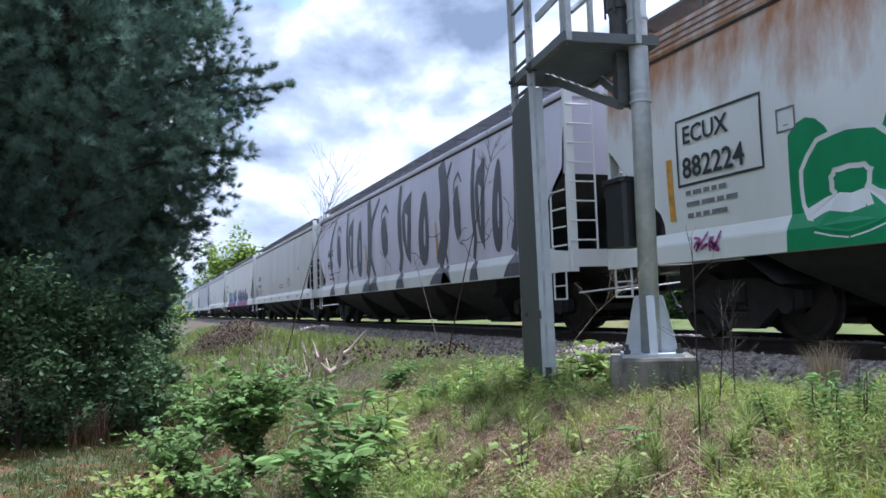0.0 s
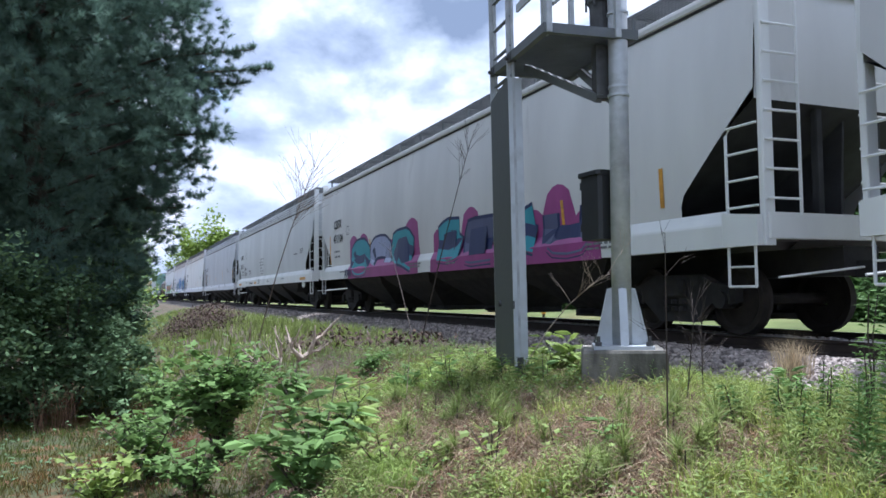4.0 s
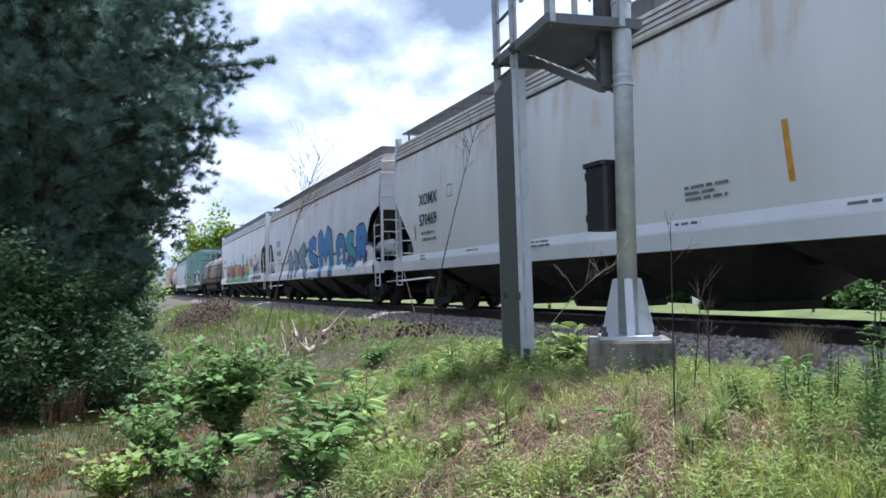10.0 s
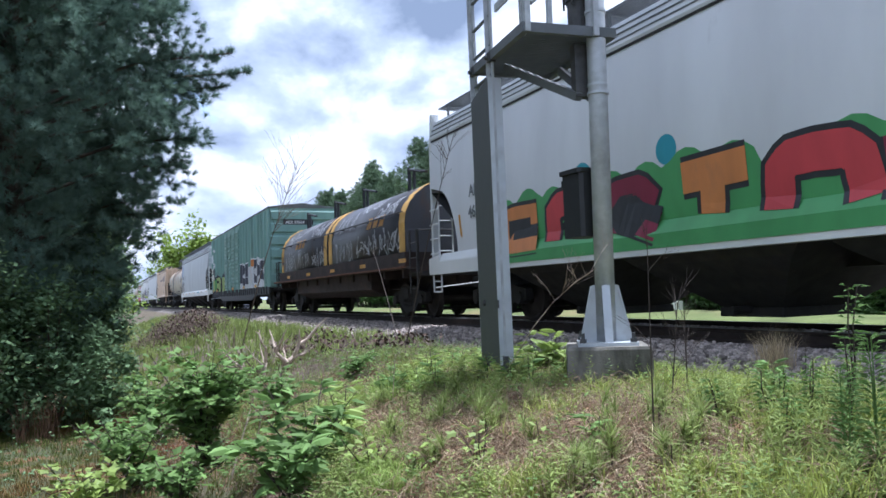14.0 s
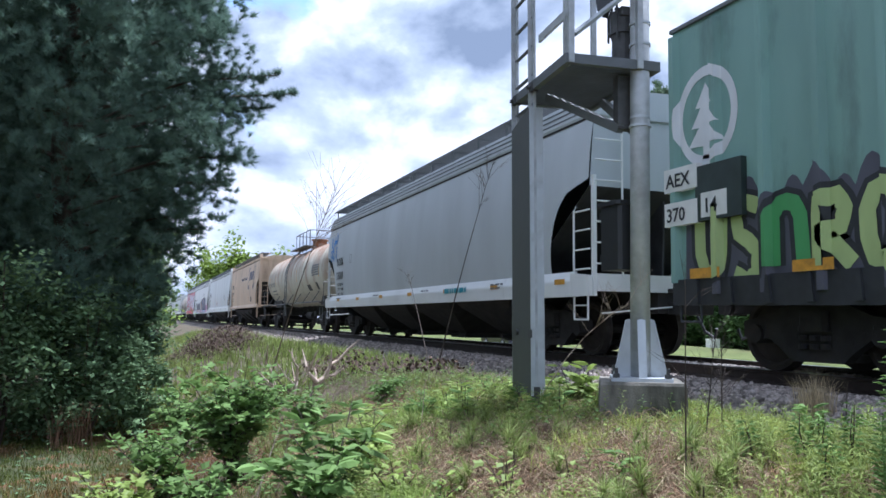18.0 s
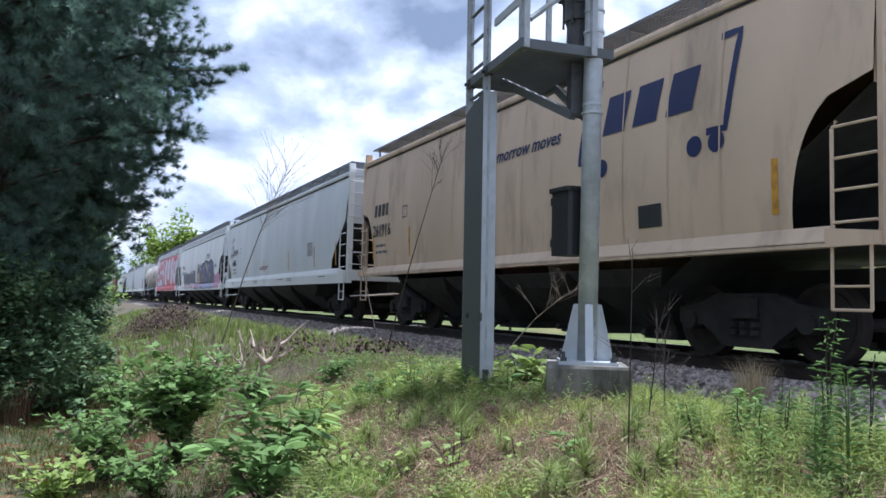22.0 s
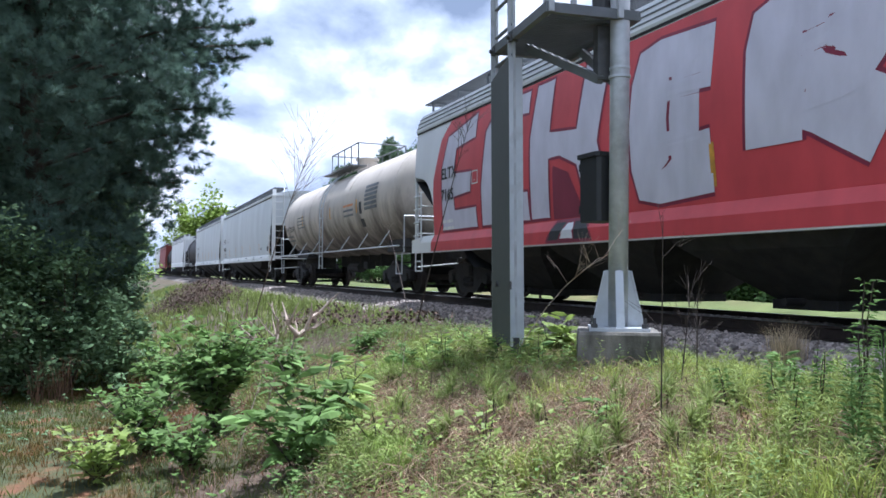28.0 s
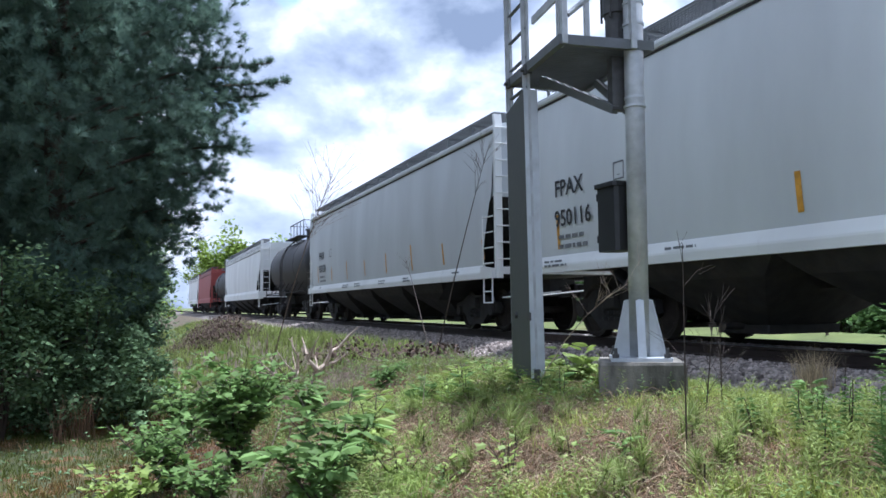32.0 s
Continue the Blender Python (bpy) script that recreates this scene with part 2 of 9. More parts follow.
M = dict(
    # near-black steel that carries the shade of the cars' recesses in its colour
    shade_steel=mat("shade_dark_steel", (0.032, 0.032, 0.033), 0.85, 0.0, 0.35, 3, bump=0.15),
    gravel=mat("ballast_bed", (0.19, 0.165, 0.145), 1.0, 0, 0.5, 14, bump=1.0, bscale=30, dirt=(0.07, 0.06, 0.05), dirt_at=(0.45, 0.6), dirt_scale=9),
    # dark_steel and wheel: near-black bases that hold the shade under the cars
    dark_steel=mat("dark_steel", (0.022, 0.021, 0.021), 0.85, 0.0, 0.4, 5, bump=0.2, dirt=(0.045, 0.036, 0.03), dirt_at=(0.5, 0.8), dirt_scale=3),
    rust=mat("rust", (0.13, 0.06, 0.035), 0.9, 0.0, 0.4, 6, bump=0.3, dirt=(0.04, 0.025, 0.02)),
    # rail sides near black: the train's shade is put into the base colour
    rail=mat("rail_steel", (0.03, 0.02, 0.016), 0.8, 0.0, 0.3, 8, bump=0.2),
    rail_head=mat("rail_head", (0.55, 0.55, 0.56), 0.3, 1.0, 0.1, 8),
    wheel=mat("wheel_steel", (0.026, 0.02, 0.017), 0.8, 0.0, 0.4, 6),
    tread=mat("wheel_tread", (0.4, 0.4, 0.4), 0.3, 1.0, 0.1, 6),
    galv=mat("galvanized_steel", (0.46, 0.48, 0.49), 0.55, 0.3, 0.16, 7, bump=0.1, dirt=(0.33, 0.34, 0.34), dirt_at=(0.45, 0.7), dirt_scale=5),
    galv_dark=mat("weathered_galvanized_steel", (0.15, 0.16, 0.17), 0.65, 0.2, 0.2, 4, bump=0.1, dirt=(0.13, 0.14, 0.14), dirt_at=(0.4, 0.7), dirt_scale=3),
    alu=mat("aluminium_paint", (0.5, 0.53, 0.55), 0.45, 0.3, 0.1, 5, dirt=(0.4, 0.41, 0.41), dirt_scale=4),
    concrete=mat("concrete", (0.21, 0.195, 0.165), 0.95, 0, 0.3, 5, (1, 1, 0.35), 0.25, 50, (0.07, 0.068, 0.055), (0.44, 0.62), 3.2),
    blackbox=mat("black_plastic", (0.018, 0.019, 0.02), 0.5, 0, 0.2, 5),
    # darkened sheet steel: shade on the guard's face is part of the colour
    guard=mat("shaded_sheet_steel", (0.085, 0.09, 0.085), 0.6, 0.0, 0.18, 2.0, (1, 1, 0.4), 0.1, 20, (0.06, 0.062, 0.058), (0.45, 0.7), 2),
    # lighter copy of the ballast stone, with sunlight in its colour
    sunlit_stone=mat("sunlit_ballast_stone", (0.42, 0.385, 0.36), 0.95, 0, 0.3, 12, bump=0.3, rand=0.55),
    frame_brown=mat("sooty_brown_steel", (0.035, 0.024, 0.02), 0.85, 0, 0.4, 3, bump=0.2, dirt=(0.10, 0.05, 0.03), dirt_at=(0.55, 0.8), dirt_scale=2),
    asphalt=mat("asphalt", (0.055, 0.055, 0.056), 0.9, 0, 0.25, 4, bump=0.3, bscale=60),
    car_paint=mat("black_car_paint", (0.012, 0.012, 0.02), 0.15, 0, 0.1, 2, spec=0.6),
    car_glass=mat("tinted_glass", (0.10, 0.12, 0.14), 0.08, 0, 0.1, 2, spec=0.8),
    tyre=mat("tyre_rubber", (0.02, 0.02, 0.02), 0.8, 0, 0.2, 6),
    tail=mat("red_tail_lens", (0.35, 0.02, 0.02), 0.25, 0, 0.1, 4),
    bolt=mat("bolt_steel", (0.09, 0.09, 0.09), 0.6, 0.5, 0.3, 9),
    tie=mat("creosoted_wood", (0.05, 0.038, 0.03), 0.95, 0, 0.4, 8, (0.3, 2, 2), 0.5),
    stone=mat("ballast_stone", (0.31, 0.265, 0.235), 0.95, 0, 0.3, 12, bump=0.3, rand=0.55),
    soil=mat("soil", (0.095, 0.066, 0.045), 1.0, 0, 0.4, 1.2, bump=1.0, bscale=25, dirt=(0.05, 0.065, 0.022), dirt_at=(0.45, 0.65), dirt_scale=1.6),
    clay=mat("red_clay", (0.17, 0.075, 0.036), 1.0, 0, 0.3, 2, bump=0.6, dirt=(0.055, 0.065, 0.025), dirt_at=(0.38, 0.5), dirt_scale=2.2),
    field=mat("mown_grass", (0.10, 0.125, 0.034), 1.0, 0, 0.3, 0.5, bump=0.8, bscale=20, dirt=(0.16, 0.135, 0.055), dirt_at=(0.5, 0.7), dirt_scale=0.15),
    grass=mat("grass_blade", (0.25, 0.31, 0.09), 0.6, 0, 0.3, 0.8, rand=0.4, trans=0.35, spec=0.2),
    verge=mat("verge_grass_blade", (0.115, 0.14, 0.036), 0.7, 0, 0.35, 0.9, rand=0.4, trans=0.3, spec=0.1, dirt=(0.23, 0.115, 0.05), dirt_at=(0.5, 0.62), dirt_scale=0.7),
    drygrass=mat("dry_grass", (0.27, 0.165, 0.10), 0.85, 0, 0.35, 2, rand=0.65, trans=0.2, spec=0.2),
    leaf=mat("weed_leaf", (0.165, 0.265, 0.08), 0.65, 0, 0.25, 3, rand=0.3, trans=0.35, spec=0.15),
    grass_bright=mat("fresh_grass_blade", (0.35, 0.40, 0.10), 0.6, 0, 0.25, 1.0, rand=0.4, trans=0.4, spec=0.2),
    leaf_lime=mat("lime_leaf", (0.29, 0.38, 0.095), 0.55, 0, 0.2, 3, rand=0.25, trans=0.35, spec=0.3),
    bush=mat("bush_leaf", (0.155, 0.235, 0.115), 0.8, 0, 0.3, 1.0, rand=0.3, trans=0.3, spec=0.1),
    far_leaf=mat("sunlit_leaf", (0.2, 0.28, 0.05), 0.7, 0, 0.3, 1.5, rand=0.3, trans=0.3, spec=0.2),
    # needle base lifted and blued: haze over the pines is in the colour
    needle=mat("pine_needle", (0.135, 0.205, 0.155), 0.85, 0, 0.35, 0.5, rand=0.15, trans=0.35, spec=0.08),
    # separate needles for the far wood, distance haze mixed into their colour
    far_needle=mat("distant_pine_needle", (0.12, 0.18, 0.10), 0.7, 0, 0.3, 1.5, rand=0.4, trans=0.2, spec=0.2),
    far_bush=mat("field_edge_leaf", (0.11, 0.19, 0.06), 0.7, 0, 0.3, 1.5, rand=0.4, trans=0.25, spec=0.2),
    bark=mat("pine_bark", (0.075, 0.055, 0.042), 0.95, 0, 0.4, 6, (1, 1, 0.25), 0.8, 14),
    deadwood=mat("dead_wood", (0.5, 0.4, 0.32), 0.9, 0, 0.35, 9, bump=0.5, dirt=(0.2, 0.14, 0.1), dirt_at=(0.52, 0.66), dirt_scale=5),
    twig=mat("dry_twig", (0.16, 0.12, 0.09), 0.9, 0, 0.3, 9),
    stem=mat("dry_stem", (0.06, 0.045, 0.035), 0.9, 0, 0.3, 9),
    brown=mat("withered_leaf", (0.075, 0.048, 0.032), 0.9, 0, 0.4, 5, rand=0.5),
    pale_straw=mat("bleached_straw", (0.46, 0.37, 0.24), 0.8, 0, 0.3, 2, rand=0.5, trans=0.2, spec=0.2),
    dead_stalk=mat("dead_stalk", (0.23, 0.165, 0.105), 0.9, 0, 0.35, 1.5, rand=0.6, spec=0.15),
    white=mat("white_paint", (0.75, 0.75, 0.72), 0.5, 0, 0.08, 4),
    black=mat("black_paint", (0.03, 0.032, 0.036), 0.6, 0, 0.2, 6),
    grey_ink=mat("grey_stencil", (0.17, 0.18, 0.19), 0.7, 0, 0.3, 9),
    orange=mat("reflective_yellow", (0.62, 0.31, 0.035), 0.5, 0, 0.2, 9, dirt=(0.3, 0.16, 0.04), dirt_at=(0.5, 0.75), dirt_scale=8),
)


# ---- mesh helpers ----
def obj(name, bm, m, parent=None, label=""):
    me = bpy.data.meshes.new(name)
    bm.to_mesh(me)
    bm.free()
    me.materials.append(M[m] if isinstance(m, str) else m)
    o = new(name, me)
    if parent:
        o.parent = parent
    return tagged(o, label)


def part(name, bm, m, parent, label=""):
    return obj(name, bm, m, parent, label)


def root(name, label, category, group="", at=None):
    o = new(name)
    o.empty_display_size = 0.3
    if at is not None:
        o.matrix_basis = at
    return tagged(o, label, category, group)


def quads(bm, vs, fs):
    v = [bm.verts.new(p) for p in vs]
    for f in fs:
        try:
            bm.faces.new([v[i] for i in f])
        except ValueError:
            pass


def box(bm, x0, x1, y0, y1, z0, z1, c=0.0):
    """A block; c cuts its four long edges."""
    if c <= 0:
        quads(bm, [(x0, y0, z0), (x1, y0, z0), (x1, y1, z0), (x0, y1, z0), (x0, y0, z1), (x1, y0, z1), (x1, y1, z1), (x0, y1, z1)],
              [(3, 2, 1, 0), (4, 5, 6, 7), (0, 1, 5, 4), (1, 2, 6, 5), (2, 3, 7, 6), (3, 0, 4, 7)])
    else:
        ring = [(x0 + c, y0), (x1 - c, y0), (x1, y0 + c), (x1, y1 - c), (x1 - c, y1), (x0 + c, y1), (x0, y1 - c), (x0, y0 + c)]
        loft(bm, [[(x, y, z0) for x, y in ring], [(x, y, z1) for x, y in ring]])


def loft(bm, rings, caps=True, closed=True):
    vv = [[bm.verts.new(p) for p in r] for r in rings]
    n = len(vv[0])
    for a, b in zip(vv, vv[1:]):
        for i in range(n if closed else n - 1):
            j = (i + 1) % n
            bm.faces.new((a[i], a[j], b[j], b[i]))
    if caps and closed:
        bm.faces.new(vv[0][::-1])
        bm.faces.new(vv[-1])


def tube(bm, pts, r, n=8, r1=None, caps=True):
    """A round bar through the points, from radius r to r1."""
    pts = [Vector(p) for p in pts]
    rings, k = [], len(pts)
    for i, p in enumerate(pts):
        d = (pts[min(i + 1, k - 1)] - pts[max(i - 1, 0)]).normalized()
        a = Vector((0, 0, 1)) if abs(d.z) < 0.9 else Vector((1, 0, 0))
        u = d.cross(a).normalized()
        w = d.cross(u)
        rr = r + ((r1 if r1 is not None else r) - r) * i / max(1, k - 1)
        rings.append([p + (u * math.cos(t) + w * math.sin(t)) * rr for t in (2 * math.pi * j / n for j in range(n))])
    loft(bm, rings, caps)


def prism(bm, pts, y0, y1):
    """A polygon of (x, z) pushed from y0 to y1."""
    loft(bm, [[(x, y0, z) for x, z in pts], [(x, y1, z) for x, z in pts]])
    

def fresh():
    return bmesh.new()


# ---- ground ----
def smooth(a, b, x):
    t = max(0.0, min(1.0, (x - a) / (b - a)))
    return t * t * (3 - 2 * t)


def ground_z(x, y):
    z = -1.0 + 0.68 * smooth(0.2, 3.7, y)
    z += 0.10 * noise.noise(Vector((x * 0.5, y * 0.5, 0))) * (1 - smooth(4.5, 6, y))
    z -= 0.08 * smooth(4.2, 5.4, y)
    z += 0.22 * smooth(5.4, 6.6, y)
    z -= 0.5 * smooth(10.0, 12.5, y)
    if y > 12:
        z += 0.25 * noise.noise(Vector((x * 0.03, y * 0.03, 3))) * smooth(12, 20, y)
        z += (-1.32 - z) * (smooth(15, 21.5, y) - smooth(27, 31, y))   # the bed of the road
        z -= 0.4 * smooth(28, 35, y)
    return z


def build_ground():
    bm = fresh()
    xs = [-4000, -1500, -600, -300, -180, -120, -90] + [-70 + 2 * i for i in range(15)] + [-40 + 0.5 * i for i in range(93)] + [8, 12, 20, 40, 100, 300, 1000, 4000]
    ys = [-4000, -1000, -300, -100, -50, -30, -20, -14] + [-10 + i for i in range(8)] + [-2 + 0.3 * i for i in range(48)] + [12.6, 13, 14, 15.5, 17, 18.5, 20, 21.5, 25, 28, 29.5, 31, 32.5, 34, 38, 45, 60, 90, 150, 300, 1000, 4000]
    g = [[bm.verts.new((x, y, ground_z(x, y))) for y in ys] for x in xs]
    for i in range(len(xs) - 1):
        for j in range(len(ys) - 1):
            bm.faces.new((g[i][j], g[i + 1][j], g[i + 1][j + 1], g[i][j + 1]))
    for f in bm.faces:
        f.smooth = True
        c = f.calc_center_median()
        f.material_index = 1 if c.y > 11.2 else 3 if c.y > 5.35 else 2 if c.y < 0.3 else 0
    o = obj("ground", bm, "soil")
    o.data.materials.append(M["field"])
    o.data.materials.append(M["clay"])
    o.data.materials.append(M["gravel"])
    tagged(o, "grassy railway bank with bare clay and a mown field", "ground", kind="structure")


build_ground()

# ---- the track ----
YC = 8.3


def rail_profile():
    return [(-0.07, -0.18), (0.07, -0.18), (0.07, -0.165), (0.012, -0.14), (0.012, -0.045), (0.035, -0.035), (0.035, -0.004), (0.028, 0.0), (-0.028, 0.0), (-0.035, -0.004), (-0.035, -0.035), (-0.012, -0.045), (-0.012, -0.14), (-0.07, -0.165)]


def build_track():
    for y in (YC - 0.75, YC + 0.75):
        bm = fresh()
        loft(bm, [[(x, y + a, z) for a, z in rail_profile()] for x in (-400, -40, 60)])
        bm.faces.ensure_lookup_table()
        for f in bm.faces:
            if f.calc_center_median().z > -0.003:
                f.material_index = 1
        o = obj("rail", bm, "rail")
        o.data.materials.append(M["rail_head"])
        tagged(o, "rusty steel rail with a bright worn top", "rail", "track rails", "structure")
    bm = fresh()
    box(bm, -0.11, 0.11, -1.3, 1.3, -0.36, -0.182, 0.012)
    first = obj("railway_tie", bm, "tie")
    tagged(first, "dark creosoted wooden tie bedded in the ballast", "railway tie", "track ties")
    first.location = (-60, YC, 0)
    for i in range(1, 120):
        c = copy_thing(first, pose(-60 + i * 0.52 + random.uniform(-0.02, 0.02), YC + random.uniform(-0.04, 0.04), random.uniform(-0.004, 0.003), 0, 0, random.uniform(-0.8, 0.8)))


build_track()

# ---- the train ----
TRAIN = []   # (thing, its middle's place along the track at the start)
WHEELS = []  # (wheelset, place along the track at the start, pose in its truck)


def wheelset_mesh():
    bm = fresh()
    tube(bm, [(0, -1.0, 0), (0, 1.0, 0)], 0.08, 10)
    for s in (-1, 1):
        prof = [(0.1, 0.80), (0.13, 0.70), (0.36, 0.74), (0.40, 0.685), (0.485, 0.685), (0.465, 0.715), (0.46, 0.82), (0.40, 0.825), (0.36, 0.79), (0.13, 0.84)]
        n = 28
        rings = [[(r * math.cos(2 * math.pi * k / n), s * y, r * math.sin(2 * math.pi * k / n)) for k in range(n)] for r, y in prof]
        loft(bm, rings + [rings[0]], caps=False)
    me = bpy.data.meshes.new("wheelset")
    bmesh.ops.recalc_face_normals(bm, faces=bm.faces)
    bm.to_mesh(me)
    bm.free()
    me.materials.append(M["wheel"])
    return me


def truck_mesh():
    """Cast side frames, bolster and springs of a three-piece truck; axles 1.78 m apart."""
    bm = fresh()
    for s in (-1, 1):
        y0, y1 = sorted((s * 0.93, s * 1.07))
        arch = [(-1.12, 0.42), (-1.12, 0.62), (-0.75, 0.68), (-0.45, 0.80), (0.45, 0.80), (0.75, 0.68), (1.12, 0.62), (1.12, 0.42), (0.72, 0.42), (0.50, 0.27), (0.36, 0.15), (-0.36, 0.15), (-0.50, 0.27), (-0.72, 0.42)]
        prism(bm, arch, y0, y1)
        for x in (-0.89, 0.89):
            tube(bm, [(x, s * 0.9, 0.46), (x, s * 1.13, 0.46)], 0.12, 12)
            box(bm, x - 0.16, x + 0.16, y0 - 0.01, y1 + 0.01, 0.40, 0.60, 0.03)
        for x in (-0.16, 0, 0.16):
            for k in range(3):
                tube(bm, [(x, s * 1.09, 0.30 + 0.1 * k), (x, s * 1.09, 0.36 + 0.1 * k)], 0.06, 8)
    box(bm, -0.2, 0.2, -1.15, 1.15, 0.5, 0.74, 0.05)
    box(bm, -0.3, 0.3, -0.92, 0.92, 0.16, 0.24, 0.03)                    # spring plank
    for x in (-0.36, 0.36):                                              # brake beams and their shoes
        box(bm, x - 0.06, x + 0.06, -0.72, 0.72, 0.30, 0.46, 0.02)
        for y in (-0.74, 0.74):
            box(bm, x - 0.08, x + 0.08, y - 0.05, y + 0.05, 0.26, 0.58, 0.02)
    tube(bm, [(-0.8, 0.0, 0.40), (0.8, 0.0, 0.34)], 0.04, 6)
    me = bpy.data.meshes.new("side_frames")
    bm.to_mesh(me)
    bm.free()
    me.materials.append(M["dark_steel"])
    return me


WHEEL_ME, TRUCK_ME = wheelset_mesh(), truck_mesh()


def trucks(car, x0, xs):
    for x in xs:
        t = new("truck", TRUCK_ME)
        t.parent = car
        t.location = (x, 0, 0)
        for dx in (-0.89, 0.89):
            w = new("wheelset", WHEEL_ME)
            w.parent = t
            w.location = (dx, 0, 0.46)
            WHEELS.append((w, x0 + x + dx, dx))


def couplers(car, half, m="dark_steel"):
    for s in (-1, 1):
        bm = fresh()
        box(bm, *sorted((s * (half - 0.3), s * (half + 0.42))), -0.09, 0.09, 0.72, 0.92, 0.02)
        prism(bm, [(s * (half + 0.36), 0.70), (s * (half + 0.62), 0.72), (s * (half + 0.64), 0.96), (s * (half + 0.36), 0.98)], -0.16, 0.14)
        part("coupler", bm, m, car)
        bm = fresh()
        pts = [(s * (half + 0.1), 0.2, 0.8), (s * (half + 0.3), 0.24, 0.45), (s * (half + 0.55), 0.22, 0.35), (s * (half + 0.62), 0.2, 0.5)]
        tube(bm, pts, 0.025, 6)
        part("air_hose", bm, "black", car)


def ladder(bm, x, y, z0, z1, w, axis, step=0.42, r=0.014, rail=0.035, stand=0.0):
    """Two flat rails and round rungs. axis 'x': the rungs run along the car; 'y': across it."""
    for d in (-w / 2, w / 2):
        if axis == "x":
            box(bm, x + d - rail, x + d + rail, y - 0.012, y + 0.012, z0, z1)
        else:
            box(bm, x - 0.012, x + 0.012, y + d - rail, y + d + rail, z0, z1)
    z = z0 + 0.12
    while z < z1 - 0.05:
        if axis == "x":
            tube(bm, [(x - w / 2, y, z), (x + w / 2, y, z)], r, 6)
        else:
            tube(bm, [(x, y - w / 2, z), (x, y + w / 2, z)], r, 6)
        z += step


def side_y(z, bulge=0.10):
    return -1.60 + bulge * ((z - 2.5) / 1.6) ** 2


def skin(z, bulge, st):
    """The near face of a car: its side sheet, and below st the sloped shoulder and the upright web of the sill."""
    if z >= st:
        return side_y(z, bulge)
    return -1.648 + (1.648 + side_y(st, bulge) - 0.004) * max(0.0, 1 - (st - z) / 0.17)


def flat_shape(pts, off=0.006, bulge=0.10, x=0.0, st=0.0):
    """A painted patch of (x, z) corners on the near side sheet, following its curve."""
    bm = fresh()
    f = bm.faces.new([bm.verts.new((a, 0, b)) for a, b in pts])
    f.normal_update()
    bmesh.ops.triangulate(bm, faces=[f])
    zs = [b for _, b in pts]
    k = math.ceil((max(zs) - min(zs)) / 0.35)
    for i in range(1, k):
        z = min(zs) + (max(zs) - min(zs)) * i / k
        bmesh.ops.bisect_plane(bm, geom=bm.verts[:] + bm.edges[:] + bm.faces[:], plane_co=(0, 0, z), plane_no=(0, 0, 1))
    for z in (st - 0.17, st - 0.002, st + 0.002):
        if st and min(zs) < z < max(zs):
            bmesh.ops.bisect_plane(bm, geom=bm.verts[:] + bm.edges[:] + bm.faces[:], plane_co=(0, 0, z), plane_no=(0, 0, 1))
    for v in bm.verts:
        v.co.y = skin(v.co.z, bulge, st) - off
        v.co.x += x
    bm.normal_update()
    for f in bm.faces:
        if f.normal.y > 0:
            f.normal_flip()
    return bm


def lettering(car, text, x, z, size, m="black", bulge=0.10, y=None, slant=0.0, bold=0.0):
    cu = bpy.data.curves.new("lettering", "FONT")
    cu.body, cu.size, cu.extrude, cu.shear, cu.offset = text, size * 0.93, 0.001, slant, bold or 0.016 * size
    cu.space_character = 0.98
    cu.resolution_u = 2
    cu.materials.append(M[m] if isinstance(m, str) else m)
    o = new("lettering", cu)
    o.parent = car
    tilt = math.degrees(math.atan(2 * bulge * (z - 2.5) / 1.6 ** 2))
    o.matrix_basis = pose(x, (side_y(z + size * 0.35, bulge) if y is None else y) - 0.02, z, 90 - tilt if y is None else 90)
    return o


def bars(car, x, z, rows, w, h=0.05, gap=0.09, m="grey_ink", bulge=0.10, y=None, seed=1):
    """Lines of small stencilled data, too small to read."""
    rnd = random.Random(seed)
    bm = fresh()
    for r in range(rows):
        a = x
        end = x + w * rnd.uniform(0.7, 1.0)
        while a < end:
            b = min(end, a + rnd.uniform(0.08, 0.3))
            zz = z - r * gap
            yy = (side_y(zz, bulge) if y is None else y) - 0.012
            quads(bm, [(a, yy, zz), (b, yy, zz), (b, yy, zz + h), (a, yy, zz + h)], [(0, 1, 2, 3)])
            a = b + 0.04
    return tagged(part("stencil_block", bm, m, car), kind="stuff")


def square_mark(car, x, z, s=0.3, m="grey_ink", bulge=0.1):
    t = 0.025
    for i, (a, b, c, d) in enumerate(((0, s, 0, t), (0, s, s - t, s), (0, t, t, s - t), (s - t, s, t, s - t), (s * 0.38, s * 0.62, s * 0.25, s * 0.3))):
        part("stencil_frame", flat_shape([(x + a, z + c), (x + b, z + c), (x + b, z + d), (x + a, z + d)], 0.008, bulge), m, car)


def strip(car, x, z, w, h, m="orange", bulge=0.1, off=0.008, lean=0.0):
    return part("reflector_strip", flat_shape([(x, z), (x + w, z), (x + w + lean, z + h), (x + lean, z + h)], off, bulge), m, car)


